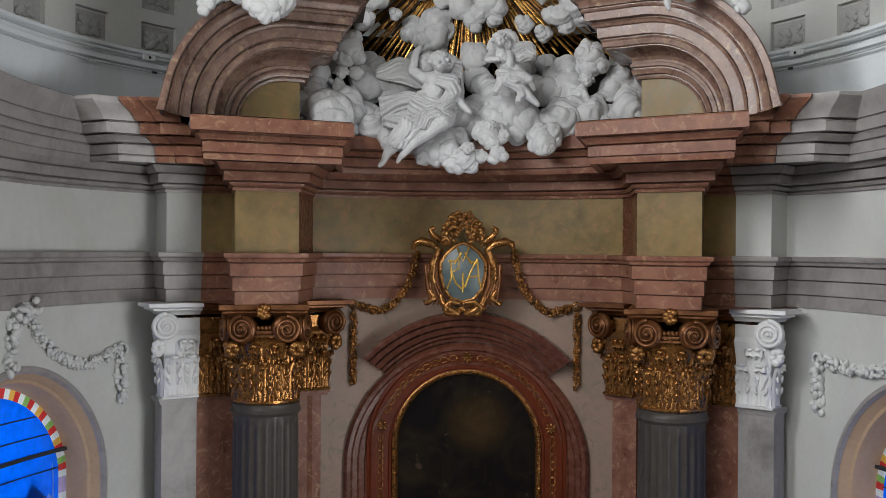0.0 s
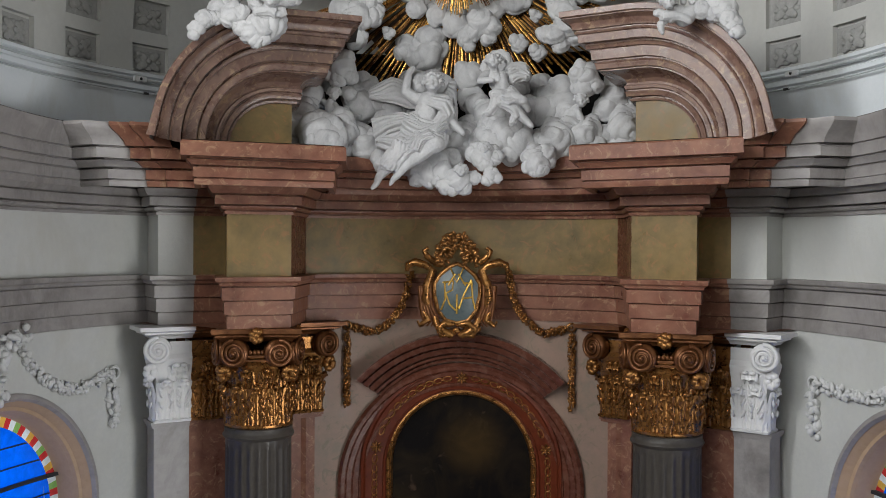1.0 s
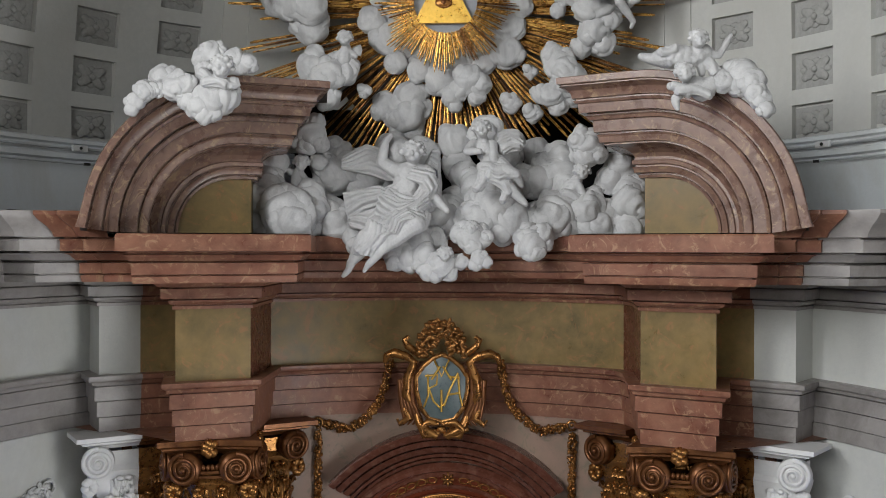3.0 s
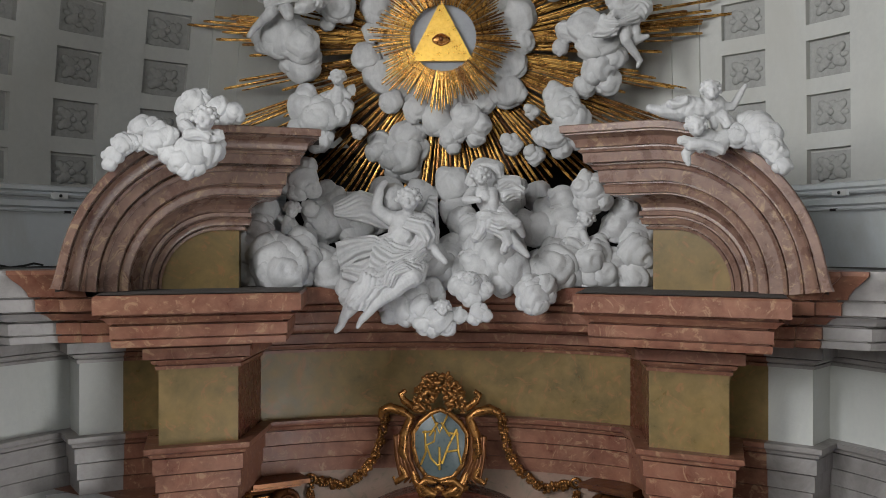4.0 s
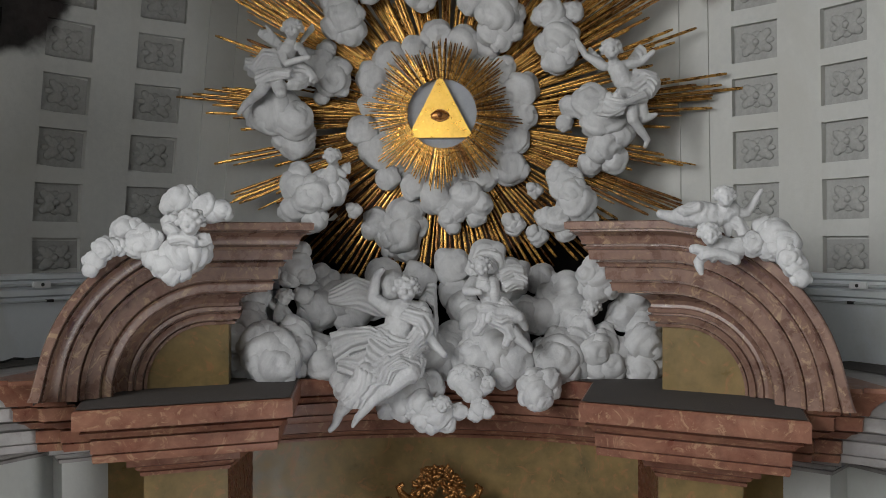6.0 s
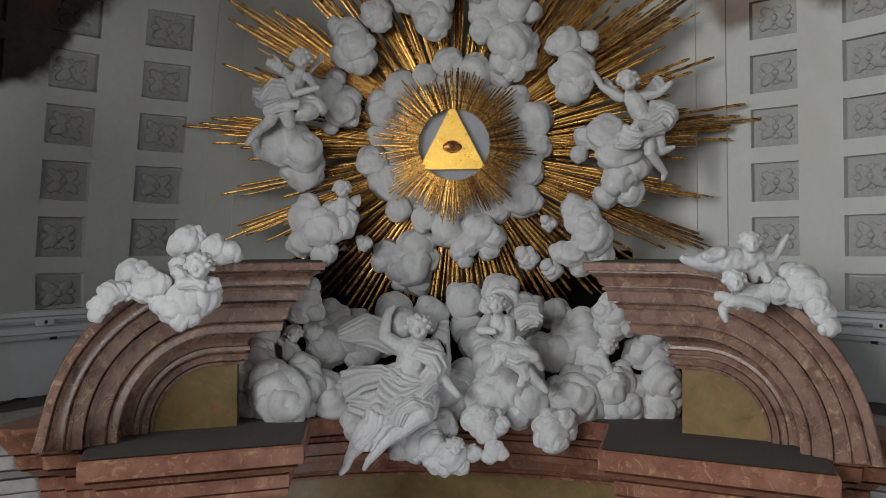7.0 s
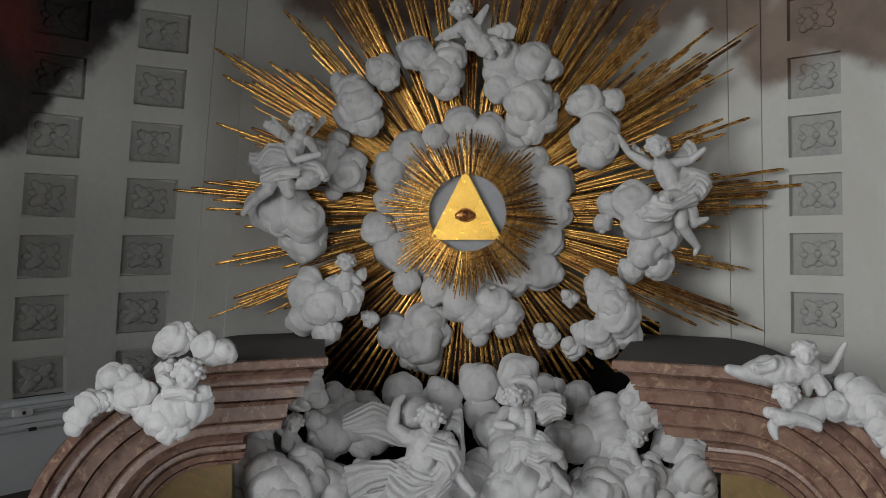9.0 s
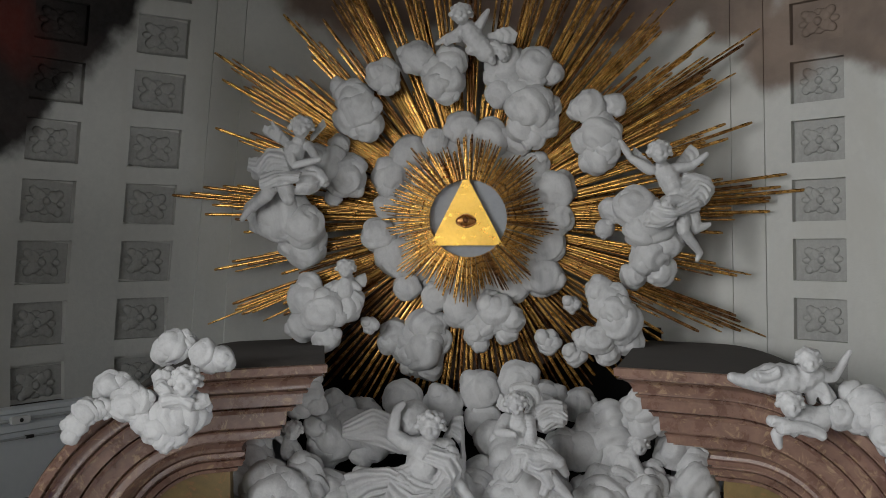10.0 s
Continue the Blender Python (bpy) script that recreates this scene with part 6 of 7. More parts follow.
cloud("tall white stucco cloud carrying a young angel", [(0.431, 13.6, 12.109, 0.251), (0.577, 13.4, 11.845, 0.274), (0.427, 13.35, 11.733, 0.218), (0.785, 13.4, 11.732, 0.246), (0.359, 13.45, 11.824, 0.179), (0.205, 13.6, 11.928, 0.181), (0.499, 13.45, 11.983, 0.234), (0.912, 13.5, 11.696, 0.166), (0.753, 13.55, 11.981, 0.208), (0.247, 13.4, 11.699, 0.178), (0.332, 13.65, 12.238, 0.14), (0.691, 13.35, 11.577, 0.163)])
cloud("white stucco cloud behind a young angel's drapery", [(1.389, 13.650, 12.277, 0.224), (1.132, 13.650, 12.200, 0.224), (1.615, 13.700, 12.534, 0.183), (1.392, 13.700, 12.503, 0.197), (0.940, 13.650, 12.200, 0.196), (1.231, 13.700, 12.373, 0.197), (1.450, 13.600, 12.149, 0.182), (0.747, 13.750, 12.537, 0.184), (0.226, 13.750, 12.277, 0.184)])
cloud("bluish white stucco cloud in shade at the pediment", [(1.717, 13.400, 12.611, 0.150), (1.624, 13.400, 12.755, 0.096), (1.810, 13.400, 12.504, 0.123), (1.593, 13.400, 12.661, 0.123), (1.673, 13.400, 12.473, 0.137), (1.748, 13.400, 12.724, 0.096)])
cloud("round white stucco cloud on the cornice", [(1.319, 13.4, 11.765, 0.274), (1.481, 13.5, 11.869, 0.18), (1.164, 13.45, 11.667, 0.193), (1.431, 13.4, 11.608, 0.164), (1.292, 13.5, 11.919, 0.18), (1.283, 13.3, 11.725, 0.231), (1.522, 13.45, 11.7, 0.165), (1.135, 13.55, 11.822, 0.153)])
cloud("rolling white stucco cloud beside the pediment", [(1.729, 13.45, 11.858, 0.207), (1.662, 13.4, 11.671, 0.178), (1.921, 13.5, 11.806, 0.173), (1.607, 13.5, 11.932, 0.138), (1.818, 13.4, 11.672, 0.179), (1.984, 13.5, 11.699, 0.153), (1.769, 13.55, 11.982, 0.139), (1.658, 13.35, 11.83, 0.178)])
cloud("upright white stucco cloud against the tympanum", [(2.089, 13.6, 12.364, 0.182), (1.994, 13.6, 12.205, 0.182), (2.196, 13.45, 11.922, 0.208), (2.169, 13.48, 11.637, 0.208), (2.291, 13.6, 12.173, 0.155), (2.146, 13.65, 12.505, 0.127), (2.196, 13.55, 12.078, 0.182), (2.265, 13.5, 11.7, 0.153), (2.046, 13.5, 11.636, 0.153), (1.936, 13.65, 12.237, 0.112)])
cloud("small white stucco cloud hanging over the cornice", [(1.029, 13.05, 11.431, 0.172), (0.95, 13.05, 11.504, 0.119), (1.152, 13.08, 11.552, 0.133), (1.059, 13.02, 11.355, 0.119), (0.938, 13.05, 11.382, 0.106), (1.195, 13.08, 11.442, 0.093), (1.03, 13.08, 11.551, 0.133)])
cloud("white stucco cloud with a winged cherub's head", [(0.325, 13.08, 11.53, 0.173), (0.214, 13.08, 11.561, 0.12), (0.461, 13.08, 11.5, 0.12), (0.357, 13.05, 11.428, 0.119), (0.251, 13.08, 11.635, 0.093), (0.448, 13.1, 11.591, 0.093)])
cloud("white stucco cloud hanging below the cornice", [(-0.008, 13, 11.197, 0.172), (-0.197, 13.05, 11.314, 0.146), (-0.15, 13, 11.123, 0.119), (0.084, 13, 11.106, 0.106), (0.219, 13, 11.229, 0.092), (-0.068, 12.98, 11.077, 0.092), (-0.259, 13.05, 11.222, 0.107)])
cloud("small white stucco puff below the cornice", [(0.439, 13, 11.261, 0.099), (0.378, 13, 11.2, 0.079), (0.512, 13, 11.231, 0.079), (0.427, 13, 11.322, 0.066)])
cloud("white stucco cloud resting on the pediment", [(-2.32, 11.7, 13.399, 0.14), (-2.397, 11.7, 13.356, 0.115), (-2.238, 11.72, 13.422, 0.102), (-2.066, 11.7, 13.332, 0.126), (-1.923, 11.7, 13.299, 0.107), (-2.011, 11.7, 13.267, 0.095), (-2.17, 11.4, 12.92, 0.209), (-2.222, 11.35, 12.866, 0.184), (-2.079, 11.4, 12.92, 0.16), (-2.321, 11.3, 12.803, 0.135), (-2.406, 11.3, 12.855, 0.111), (-2.258, 11.3, 12.72, 0.104), (-2.17, 11.32, 12.741, 0.092), (-2.522, 11.3, 13, 0.148), (-2.441, 11.28, 13.02, 0.111), (-2.589, 11.28, 12.969, 0.105), (-2.722, 11.4, 13.112, 0.126), (-2.636, 11.4, 13.132, 0.1), (-2.786, 11.4, 13.07, 0.088), (-2.704, 11.25, 12.968, 0.08), (-2.832, 11.2, 12.945, 0.105), (-2.766, 11.22, 12.956, 0.087), (-2.917, 11.2, 12.843, 0.099), (-2.95, 11.18, 12.76, 0.074)])
cloud("white stucco cloud on the sloping pediment", [(3.004, 11.2, 13.052, 0.141), (2.942, 11.2, 12.945, 0.106), (3.14, 11.1, 12.799, 0.105), (3.072, 11.15, 12.966, 0.129), (3.173, 11.05, 12.696, 0.081), (2.927, 11.3, 13.124, 0.095), (2.831, 11.2, 12.97, 0.105), (3.092, 11.1, 12.866, 0.105)])
statue("angel_statue", "white stucco winged angel seated with one arm raised", (-0.344, 13.1, 12.508, 0.122), [(-0.555, 13.22, 12.308, 0.086, -0.197, 13.22, 12.296, 0.086), (-0.407, 13.22, 12.247, 0.166, -0.445, 13.22, 12.001, 0.16), (-0.445, 13.22, 12.001, 0.166, -0.457, 13.22, 11.804, 0.197), (-0.351, 13.16, 12.409, 0.061, -0.382, 13.22, 12.321, 0.08), (-0.568, 13.22, 12.308, 0.086, -0.729, 13.22, 12.406, 0.068), (-0.729, 13.22, 12.406, 0.068, -0.673, 13.18, 12.653, 0.043), (-0.673, 13.18, 12.653, 0.043, -0.614, 13.16, 12.714, 0.031), (-0.538, 13.38, 12.564, 0.162, -0.526, 13.38, 12.501, 0.15), (-0.197, 13.22, 12.284, 0.086, -0.115, 13.12, 11.997, 0.067), (-0.115, 13.12, 11.997, 0.067, 0.063, 13.02, 11.825, 0.036), (-0.641, 13.12, 11.727, 0.159, -0.803, 12.82, 11.506, 0.137), (-0.823, 12.8, 11.508, 0.131, -0.986, 12.77, 11.263, 0.065), (-0.998, 12.77, 11.262, 0.053, -1.037, 12.72, 11.14, 0.041), (-1.037, 12.72, 11.14, 0.041, -1.087, 12.67, 11.077, 0.029), (-0.372, 13.12, 11.729, 0.164, -0.276, 12.8, 11.654, 0.118), (-0.297, 12.78, 11.644, 0.1, -0.67, 12.77, 11.36, 0.059), (-0.67, 12.77, 11.36, 0.053, -0.811, 12.72, 11.201, 0.041), (-0.811, 12.72, 11.201, 0.035, -0.85, 12.67, 11.126, 0.023)], [], [(-0.549, 13.17, 12.053, 0.092, -1.044, 13.24, 12.022, 0.081), (-1.044, 13.24, 12.022, 0.081, -0.975, 13.2, 11.816, 0.074), (-0.622, 13.16, 11.931, 0.092, -0.938, 13.2, 11.804, 0.08), (-0.721, 13.12, 11.775, 0.086, -1.052, 13.14, 11.686, 0.062), (-0.149, 13.1, 12.265, 0.073, -0.306, 13.08, 11.939, 0.067), (-0.265, 13.04, 11.882, 0.085, -0.638, 13.1, 12.033, 0.079), (-0.333, 13, 11.849, 0.096, -0.676, 13.02, 11.845, 0.091), (-0.273, 12.94, 11.794, 0.102, -0.613, 12.92, 11.687, 0.096), (-0.216, 12.97, 11.78, 0.084, -0.23, 12.82, 11.628, 0.065), (-0.481, 12.92, 11.747, 0.108, -0.763, 12.8, 11.627, 0.095), (-0.734, 12.8, 11.663, 0.101, -0.917, 12.72, 11.353, 0.077), (-0.632, 12.8, 11.604, 0.077, -0.802, 12.74, 11.374, 0.053), (-0.134, 13.2, 12.187, 0.073, -0.155, 13.16, 11.884, 0.079), (-0.379, 12.82, 11.722, 0.083, -0.592, 12.77, 11.561, 0.059)], 0.017, [([(-0.514, 13.050, 12.021), (-0.736, 13.100, 12.123), (-0.993, 13.150, 12.090), (-1.181, 13.150, 12.040)], [(-0.576, 13.050, 11.929), (-0.734, 13.080, 11.897), (-0.908, 13.120, 11.820), (-1.095, 13.120, 11.659)], 4, 0.050), ([(-0.722, 13.000, 11.871), (-0.881, 13.030, 11.826), (-1.062, 13.080, 11.761)], [(-0.734, 12.950, 11.632), (-0.907, 13.000, 11.596), (-1.088, 13.050, 11.622)], 3, 0.045), ([(-0.729, 13.050, 12.021), (-0.501, 12.950, 11.905), (-0.289, 12.950, 11.936), (-0.146, 13.050, 12.113)], [(-0.791, 12.850, 11.640), (-0.543, 12.800, 11.603), (-0.273, 12.800, 11.795), (-0.130, 13.000, 11.873)], 6, 0.050), ([(-0.591, 12.800, 11.645), (-0.783, 12.800, 11.614), (-0.956, 12.750, 11.487), (-1.011, 12.720, 11.323)], [(-0.477, 12.750, 11.561), (-0.604, 12.720, 11.492), (-0.712, 12.720, 11.396), (-0.771, 12.720, 11.289)], 4, 0.045), ([(-0.604, 12.720, 11.575), (-0.535, 12.740, 11.751), (-0.392, 12.800, 11.854), (-0.193, 12.900, 11.812)], [(-0.470, 12.700, 11.542), (-0.411, 12.700, 11.672), (-0.294, 12.720, 11.730), (-0.140, 12.850, 11.601)], 4, 0.040), ([(-0.322, 13.100, 12.338), (-0.116, 13.060, 12.277), (-0.038, 13.080, 12.112), (-0.102, 13.100, 11.958)], [(-0.419, 13.030, 12.205), (-0.233, 13.000, 12.115), (-0.172, 13.000, 12.024), (-0.233, 13.000, 11.915)], 3, 0.040), ([(-0.564, 13.350, 12.371), (-0.741, 13.350, 12.585), (-0.936, 13.380, 12.636), (-1.227, 13.400, 12.498)], [(-0.552, 13.350, 12.183), (-0.691, 13.350, 12.195), (-0.905, 13.380, 12.270), (-1.240, 13.400, 12.333)], 6, 0.030), ([(-0.268, 13.350, 12.321), (-0.141, 13.350, 12.571), (-0.050, 13.380, 12.571), (-0.021, 13.400, 12.037)], [(-0.236, 13.350, 12.196), (-0.161, 13.350, 12.371), (-0.082, 13.380, 12.270), (-0.084, 13.400, 11.974)], 5, 0.030)])
statue("young_angel_statue", "white stucco young angel with one arm crossed on the chest", (0.464, 12.93, 12.755, 0.095), [(0.484, 13.05, 12.545, 0.108, 0.579, 13.05, 12.377, 0.102), (0.579, 13.05, 12.377, 0.108, 0.663, 13.05, 12.257, 0.12), (0.474, 13, 12.677, 0.048, 0.484, 13.05, 12.605, 0.06), (0.375, 13.05, 12.605, 0.06, 0.297, 12.93, 12.5, 0.048), (0.297, 12.93, 12.5, 0.048, 0.443, 12.85, 12.49, 0.035), (0.58, 13.05, 12.593, 0.066, 0.6, 12.95, 12.38, 0.054), (0.6, 12.95, 12.38, 0.048, 0.537, 12.85, 12.195, 0.029), (0.688, 12.95, 12.273, 0.101, 0.854, 12.9, 12.229, 0.065), (0.676, 12.95, 12.19, 0.083, 0.913, 12.9, 11.946, 0.047), (0.913, 12.9, 11.946, 0.041, 0.971, 12.87, 11.889, 0.03), (0.854, 12.9, 12.229, 0.053, 0.919, 12.95, 12.114, 0.036)], [(0.601, 13.15, 12.646, 0.049, 0.801, 13.2, 12.761, 0.043), (0.601, 13.15, 12.616, 0.049, 0.88, 13.2, 12.688, 0.043), (0.601, 13.15, 12.579, 0.049, 0.904, 13.2, 12.603, 0.043), (0.601, 13.15, 12.543, 0.049, 0.879, 13.2, 12.517, 0.037), (0.395, 13.15, 12.664, 0.043, 0.32, 13.2, 12.798, 0.037), (0.395, 13.15, 12.64, 0.043, 0.283, 13.2, 12.701, 0.037)], [(0.445, 13.13, 12.858, 0.055, 0.602, 13.13, 12.87, 0.055), (0.602, 13.13, 12.87, 0.055, 0.663, 13.11, 12.737, 0.048), (0.651, 13.09, 12.664, 0.066, 0.891, 13.13, 12.7, 0.054), (0.711, 13.09, 12.532, 0.066, 0.891, 13.13, 12.567, 0.054), (0.464, 12.91, 12.322, 0.059, 0.701, 12.93, 12.239, 0.065), (0.583, 12.91, 12.204, 0.065, 0.783, 12.9, 12.016, 0.053), (0.487, 12.93, 12.262, 0.059, 0.404, 12.93, 12.072, 0.054), (0.652, 12.99, 12.379, 0.066, 0.771, 12.97, 12.261, 0.06), (0.742, 12.91, 12.145, 0.053, 0.712, 12.91, 11.938, 0.047)], 0.015, [([(0.558, 12.9, 12.358), (0.677, 12.88, 12.329), (0.778, 12.9, 12.269)], [(0.576, 12.88, 12.21), (0.678, 12.85, 12.121), (0.796, 12.9, 12.149)], 3, 0.03), ([(0.645, 13.1, 12.69), (0.796, 13.15, 12.782), (0.948, 13.15, 12.659)], [(0.675, 13.1, 12.507), (0.796, 13.12, 12.538), (0.936, 13.15, 12.537)], 3, 0.04)])
statue("cherub_statue", "small white stucco cherub peeping over a cloud", (-1.716, 13.33, 12.411, 0.084), [(-1.771, 13.45, 12.317, 0.065, -1.79, 13.45, 12.175, 0.085), (-1.823, 13.45, 12.271, 0.039, -1.902, 13.45, 12.336, 0.033), (-1.713, 13.4, 12.271, 0.039, -1.648, 13.4, 12.175, 0.032)], [(-1.842, 13.53, 12.304, 0.04, -1.954, 13.53, 12.441, 0.033), (-1.842, 13.53, 12.278, 0.04, -1.974, 13.53, 12.382, 0.033), (-1.842, 13.53, 12.252, 0.04, -1.974, 13.53, 12.317, 0.026)], [], 0.017)
statue("cherub_statue", "small white stucco cherub leaning out of a cloud", (1.636, 13.38, 12.3, 0.089), [(1.576, 13.5, 12.199, 0.077, 1.513, 13.5, 12.034, 0.109), (1.602, 13.42, 12.142, 0.045, 1.664, 13.42, 12.017, 0.038), (1.481, 13.5, 12.173, 0.051, 1.406, 13.5, 12.078, 0.038)], [(1.467, 13.58, 12.205, 0.039, 1.378, 13.58, 12.339, 0.032), (1.467, 13.58, 12.179, 0.039, 1.359, 13.58, 12.288, 0.032), (1.467, 13.58, 12.154, 0.039, 1.359, 13.58, 12.231, 0.026)], [(1.413, 13.4, 12.048, 0.051, 1.6, 13.4, 11.954, 0.051)], 0.017)
statue("cherub_head_statue", "winged white stucco cherub's head on a small cloud", (0.341, 13, 11.621, 0.079), [(0.336, 13.12, 11.546, 0.056, 0.336, 13.12, 11.497, 0.056)], [(0.262, 13.12, 11.558, 0.037, 0.157, 13.12, 11.651, 0.031), (0.262, 13.12, 11.54, 0.037, 0.138, 13.12, 11.589, 0.031), (0.416, 13.12, 11.559, 0.037, 0.521, 13.12, 11.633, 0.031), (0.416, 13.12, 11.534, 0.037, 0.533, 13.12, 11.572, 0.031)], [], 0.016)
statue("cherub_head_statue", "winged white stucco cherub's head below the cornice", (0.05, 12.88, 11.318, 0.079), [(0.023, 13, 11.234, 0.055, -0.002, 13, 11.173, 0.073)], [(-0.039, 13, 11.271, 0.037, -0.149, 13, 11.362, 0.031), (-0.039, 13, 11.246, 0.037, -0.162, 13, 11.307, 0.031), (0.121, 13, 11.272, 0.037, 0.237, 13, 11.321, 0.031), (0.121, 13, 11.235, 0.037, 0.255, 13, 11.26, 0.031)], [(-0.039, 13, 11.167, 0.043, 0.145, 13, 11.149, 0.037)], 0.016)
statue("cherub_statue", "winged white stucco cherub on the pediment's slope", (-2.053, 11.21, 13.177, 0.105), [(-2.109, 11.33, 13.103, 0.07, -2.146, 11.33, 13.005, 0.091)], [(-2.206, 11.35, 13.147, 0.048, -2.317, 11.35, 13.241, 0.043), (-2.206, 11.35, 13.116, 0.048, -2.36, 11.35, 13.2, 0.043), (-2.2, 11.35, 13.074, 0.048, -2.339, 11.35, 13.106, 0.043), (-2.194, 11.33, 13.042, 0.048, -2.3, 11.33, 13.022, 0.043), (-2.155, 11.28, 13.008, 0.048, -2.198, 11.28, 12.977, 0.043), (-2.008, 11.28, 13.069, 0.042, -1.913, 11.28, 13.068, 0.037), (-2.008, 11.28, 13.038, 0.042, -1.893, 11.28, 13.006, 0.037), (-2.019, 11.25, 13.015, 0.042, -1.946, 11.25, 12.974, 0.037)], [(-2.282, 11.28, 13.142, 0.054, -2.166, 11.28, 12.997, 0.048), (-2.233, 11.23, 13.026, 0.048, -2.008, 11.23, 12.994, 0.047), (-2.243, 11.35, 13.241, 0.048, -2.296, 11.35, 13.095, 0.049)], 0.016)
statue("putto_statue", "white stucco putto lying on the pediment with one arm raised", (2.572, 11.13, 13.377, 0.081), [(2.64, 11.25, 13.27, 0.087, 2.528, 11.25, 13.222, 0.102), (2.528, 11.25, 13.222, 0.102, 2.333, 11.25, 13.233, 0.122), (2.333, 11.25, 13.233, 0.112, 2.162, 11.25, 13.21, 0.061), (2.162, 11.25, 13.21, 0.056, 2.05, 11.25, 13.24, 0.036), (2.698, 11.25, 13.255, 0.046, 2.785, 11.25, 13.244, 0.036), (2.785, 11.25, 13.244, 0.036, 2.897, 11.25, 13.431, 0.021), (2.601, 11.25, 13.221, 0.046, 2.625, 11.25, 13.073, 0.036)], [], [(2.649, 11.25, 13.196, 0.051, 2.746, 11.25, 13.072, 0.051), (2.364, 11.15, 13.298, 0.04, 2.22, 11.15, 13.265, 0.04)], 0.018)
statue("putto_statue", "white stucco putto crouching at the pediment's edge", (2.442, 11.13, 13.061, 0.086), [(2.528, 11.25, 12.974, 0.087, 2.625, 11.25, 12.91, 0.113), (2.625, 11.25, 12.91, 0.103, 2.746, 11.25, 12.973, 0.072), (2.479, 11.25, 12.925, 0.051, 2.367, 11.25, 12.827, 0.041), (2.367, 11.25, 12.827, 0.041, 2.396, 11.25, 12.733, 0.026)], [], [(2.384, 11.13, 12.886, 0.045, 2.672, 11.13, 12.836, 0.041), (2.316, 11.15, 12.936, 0.04, 2.484, 11.15, 12.857, 0.04), (2.697, 11.25, 12.875, 0.046, 2.77, 11.25, 12.998, 0.041)], 0.018)
statue("angel_statue", "white stucco winged angel kneeling with folded hands", (-1.683, 13.6, 15.41, 0.104), [(-1.775, 13.72, 15.189, 0.105, -1.846, 13.72, 15.021, 0.094), (-1.846, 13.72, 15.021, 0.094, -1.952, 13.72, 14.93, 0.112), (-1.702, 13.66, 15.331, 0.046, -1.745, 13.72, 15.269, 0.064), (-1.833, 13.72, 15.235, 0.053, -1.754, 13.6, 15.028, 0.04), (-1.754, 13.6, 15.028, 0.04, -1.483, 13.52, 15.081, 0.029), (-1.634, 13.72, 15.233, 0.053, -1.51, 13.54, 15.089, 0.034), (-1.999, 13.72, 14.89, 0.088, -2.034, 13.6, 14.733, 0.07), (-2.034, 13.6, 14.733, 0.064, -2.26, 13.72, 14.578, 0.041), (-2.26, 13.72, 14.578, 0.036, -2.325, 13.72, 14.497, 0.03), (-1.876, 13.67, 14.856, 0.088, -1.805, 13.54, 14.688, 0.069)], [(-1.886, 13.82, 15.287, 0.041, -2.105, 13.82, 15.453, 0.036), (-1.886, 13.82, 15.264, 0.041, -2.123, 13.82, 15.407, 0.036), (-1.886, 13.82, 15.246, 0.041, -2.076, 13.82, 15.354, 0.03), (-1.862, 13.82, 15.304, 0.036, -2.04, 13.82, 15.499, 0.03), (-1.625, 13.82, 15.331, 0.035, -1.507, 13.82, 15.505, 0.029), (-1.626, 13.82, 15.308, 0.035, -1.483, 13.82, 15.452, 0.029)], [(-1.952, 13.77, 15.009, 0.053, -2.189, 13.77, 15.099, 0.042), (-2.189, 13.77, 15.099, 0.042, -2.266, 13.77, 15.012, 0.036), (-1.982, 13.77, 14.951, 0.047, -2.219, 13.77, 14.953, 0.036), (-1.875, 13.57, 14.89, 0.04, -1.665, 13.67, 14.912, 0.041), (-1.705, 13.72, 15.003, 0.053, -1.559, 13.72, 14.828, 0.047), (-1.646, 13.72, 15.031, 0.053, -1.472, 13.72, 14.857, 0.047), (-1.724, 13.67, 14.941, 0.047, -1.637, 13.67, 14.768, 0.041)], 0.02, [([(-1.893, 13.670, 15.214), (-2.051, 13.720, 15.221), (-2.174, 13.740, 15.091), (-2.262, 13.740, 15.132)], [(-1.795, 13.620, 14.963), (-1.981, 13.670, 14.911), (-2.123, 13.700, 14.897), (-2.251, 13.720, 15.004)], 4, 0.030), ([(-2.102, 13.620, 14.966), (-1.924, 13.560, 14.977), (-1.668, 13.570, 14.958)], [(-2.101, 13.570, 14.792), (-1.886, 13.520, 14.816), (-1.691, 13.540, 14.860)], 4, 0.030), ([(-1.708, 13.620, 14.991), (-1.546, 13.670, 14.965), (-1.469, 13.720, 14.997)], [(-1.760, 13.640, 14.736), (-1.633, 13.670, 14.737), (-1.557, 13.720, 14.768)], 3, 0.030)])
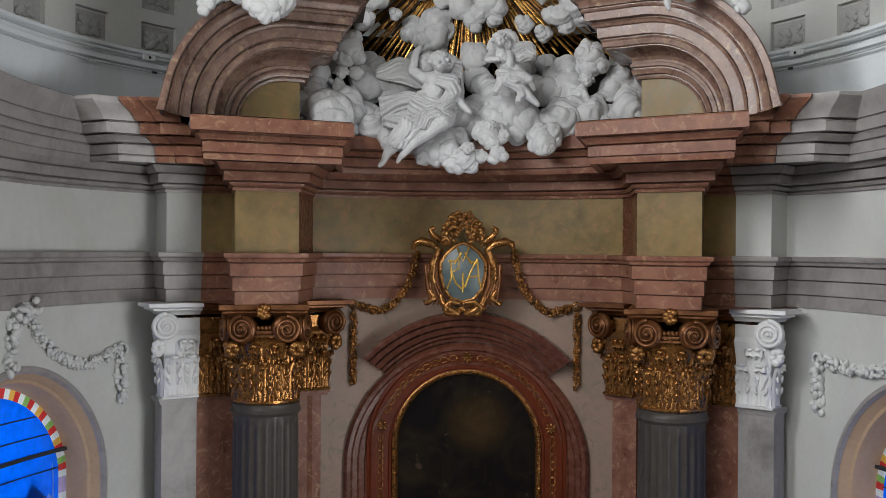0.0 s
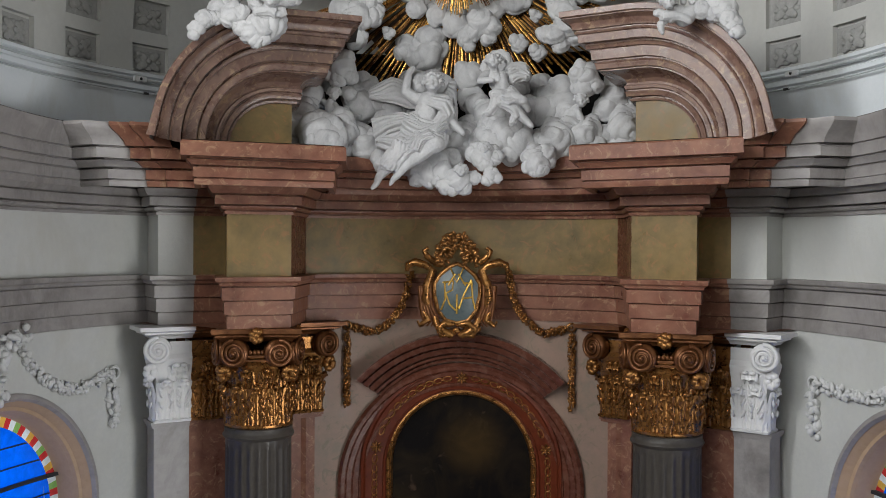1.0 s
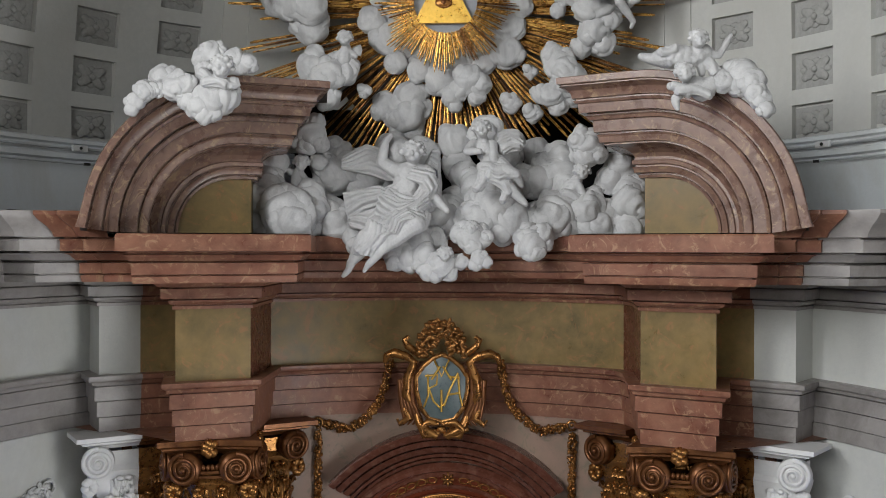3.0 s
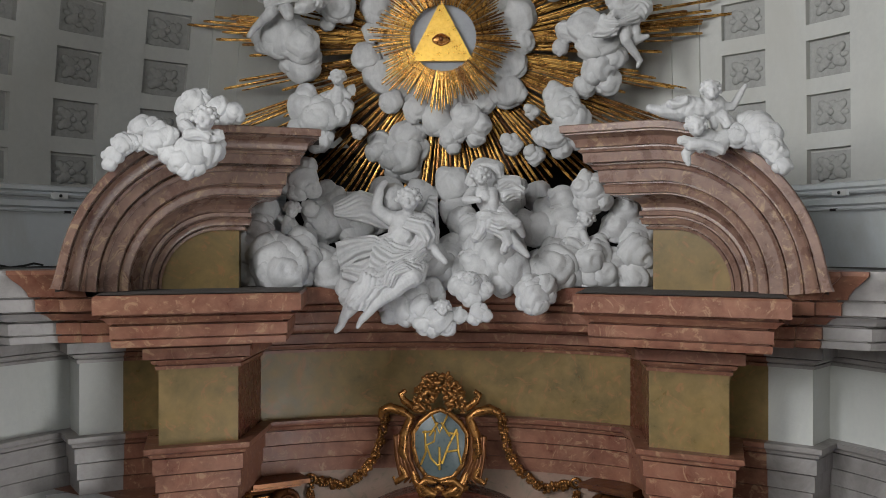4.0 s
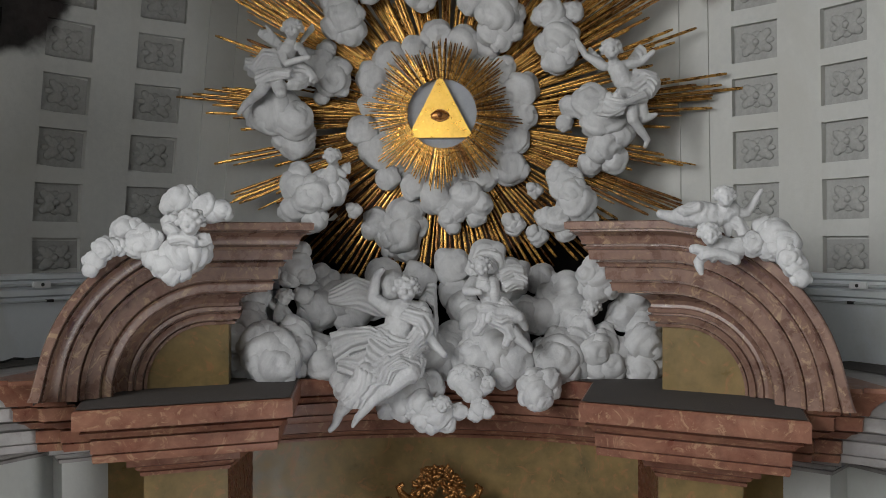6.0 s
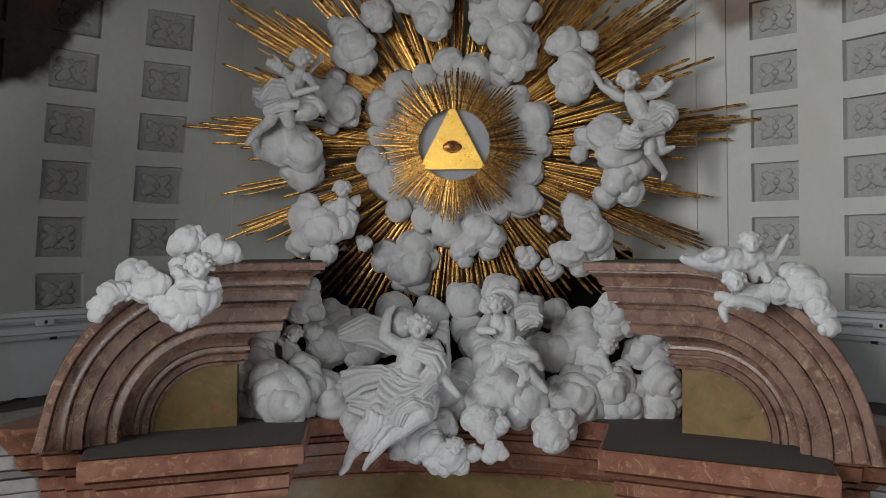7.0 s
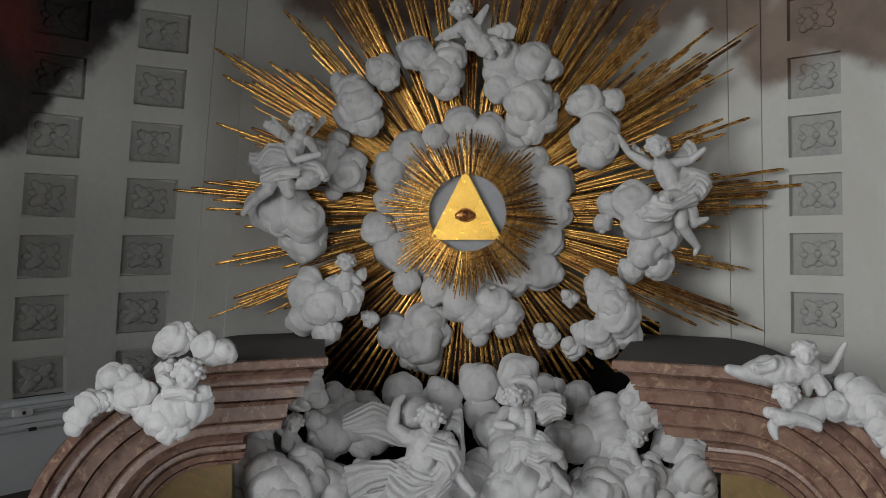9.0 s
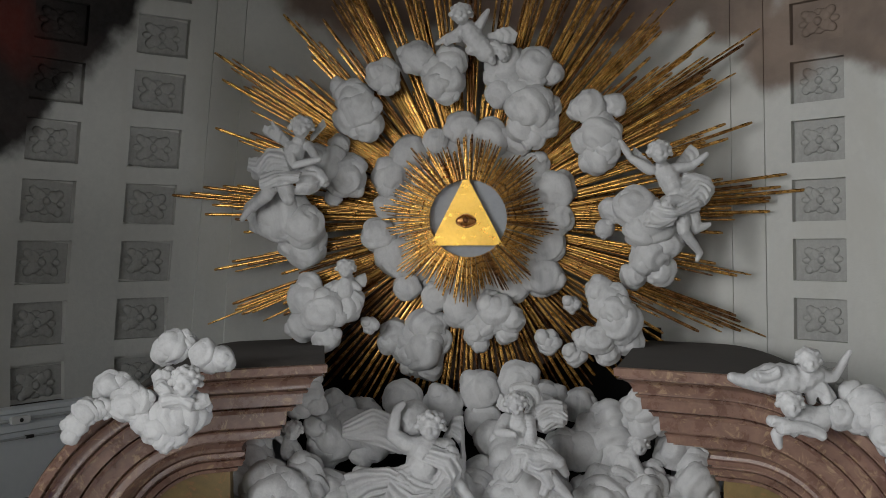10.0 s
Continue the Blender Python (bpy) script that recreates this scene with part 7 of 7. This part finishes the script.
statue("angel_statue", "white stucco winged angel with outstretched arms among rays", (1.867, 13.6, 15.124, 0.103), [(1.945, 13.72, 14.921, 0.11, 2.033, 13.72, 14.746, 0.098), (2.033, 13.72, 14.746, 0.098, 2.116, 13.72, 14.593, 0.104), (1.886, 13.66, 15.045, 0.046, 1.917, 13.72, 14.983, 0.063), (1.795, 13.72, 14.961, 0.058, 1.594, 13.72, 15.087, 0.04), (1.594, 13.72, 15.087, 0.04, 1.495, 13.67, 15.241, 0.029), (2.028, 13.72, 14.976, 0.058, 2.205, 13.72, 15.003, 0.041), (2.205, 13.72, 15.003, 0.041, 2.329, 13.67, 15.109, 0.029), (2.1, 13.72, 14.549, 0.081, 2.099, 13.62, 14.356, 0.063), (2.099, 13.62, 14.356, 0.057, 2.271, 13.72, 14.143, 0.035), (2.271, 13.72, 14.143, 0.029, 2.248, 13.72, 14.07, 0.023), (2.199, 13.72, 14.52, 0.075, 2.227, 13.72, 14.374, 0.058), (2.227, 13.72, 14.374, 0.052, 2.359, 13.72, 14.418, 0.029)], [(1.82, 13.82, 15.009, 0.041, 1.651, 13.82, 15.181, 0.035), (1.819, 13.82, 14.981, 0.041, 1.64, 13.82, 15.125, 0.035), (2.072, 13.82, 15.035, 0.041, 2.201, 13.82, 15.204, 0.035), (2.089, 13.82, 15.012, 0.041, 2.256, 13.82, 15.17, 0.035), (2.089, 13.82, 14.99, 0.041, 2.279, 13.82, 15.101, 0.029)], [(2.119, 13.77, 14.861, 0.064, 2.369, 13.77, 14.814, 0.053), (2.369, 13.77, 14.814, 0.053, 2.286, 13.77, 14.634, 0.047), (2.18, 13.8, 14.778, 0.058, 2.403, 13.8, 14.748, 0.041), (2.147, 13.77, 14.691, 0.052, 2.314, 13.77, 14.662, 0.047), (1.954, 13.6, 14.656, 0.046, 2.249, 13.72, 14.576, 0.041), (1.927, 13.6, 14.617, 0.046, 1.764, 13.62, 14.547, 0.034), (1.844, 13.6, 14.629, 0.04, 1.737, 13.62, 14.435, 0.034), (1.981, 13.6, 14.584, 0.04, 1.844, 13.6, 14.462, 0.034)], 0.02, [([(2.062, 13.720, 14.882), (2.234, 13.760, 14.939), (2.410, 13.760, 14.809)], [(2.108, 13.670, 14.656), (2.250, 13.700, 14.618), (2.309, 13.720, 14.585)], 4, 0.040), ([(1.827, 13.620, 14.617), (2.009, 13.560, 14.580), (2.239, 13.640, 14.671)], [(1.834, 13.590, 14.489), (2.002, 13.520, 14.486), (2.266, 13.640, 14.560)], 3, 0.030), ([(1.817, 13.620, 14.617), (1.985, 13.580, 14.559), (2.066, 13.580, 14.570)], [(1.718, 13.620, 14.396), (1.854, 13.620, 14.379), (1.998, 13.600, 14.405)], 3, 0.035)])
statue("cherub_statue", "small white stucco cherub turning towards the rays", (-1.26, 13.73, 13.984, 0.087), [(-1.264, 13.85, 13.888, 0.065, -1.282, 13.85, 13.754, 0.088), (-1.323, 13.85, 13.842, 0.041, -1.4, 13.85, 13.783, 0.035), (-1.223, 13.85, 13.842, 0.041, -1.146, 13.85, 13.783, 0.035)], [(-1.213, 13.9, 13.869, 0.035, -1.095, 13.9, 13.928, 0.029), (-1.213, 13.9, 13.84, 0.035, -1.077, 13.9, 13.869, 0.029), (-1.213, 13.9, 13.817, 0.035, -1.095, 13.9, 13.811, 0.029)], [], 0.018)
statue("cherub_statue", "white stucco cherub above the rays with arms spread", (-0.083, 13.78, 16.555, 0.098), [(-0.032, 13.9, 16.443, 0.093, 0.055, 13.9, 16.308, 0.105), (0.055, 13.9, 16.308, 0.105, 0.159, 13.9, 16.19, 0.105), (-0.09, 13.9, 16.41, 0.052, -0.265, 13.9, 16.332, 0.035), (-0.265, 13.9, 16.332, 0.035, -0.341, 13.9, 16.286, 0.023), (0.084, 13.9, 16.453, 0.052, 0.183, 13.9, 16.613, 0.029)], [(0.199, 13.95, 16.374, 0.047, 0.402, 13.95, 16.446, 0.041), (0.199, 13.95, 16.345, 0.047, 0.472, 13.95, 16.387, 0.041), (0.199, 13.95, 16.31, 0.047, 0.449, 13.95, 16.306, 0.035)], [(0.113, 13.9, 16.162, 0.052, 0.373, 13.9, 16.216, 0.047), (0.229, 13.9, 16.276, 0.052, 0.344, 13.9, 16.129, 0.047), (-0.004, 13.9, 16.222, 0.047, 0.228, 13.9, 16.102, 0.047), (-0.236, 13.9, 16.308, 0.041, -0.12, 13.9, 16.329, 0.035)], 0.018)
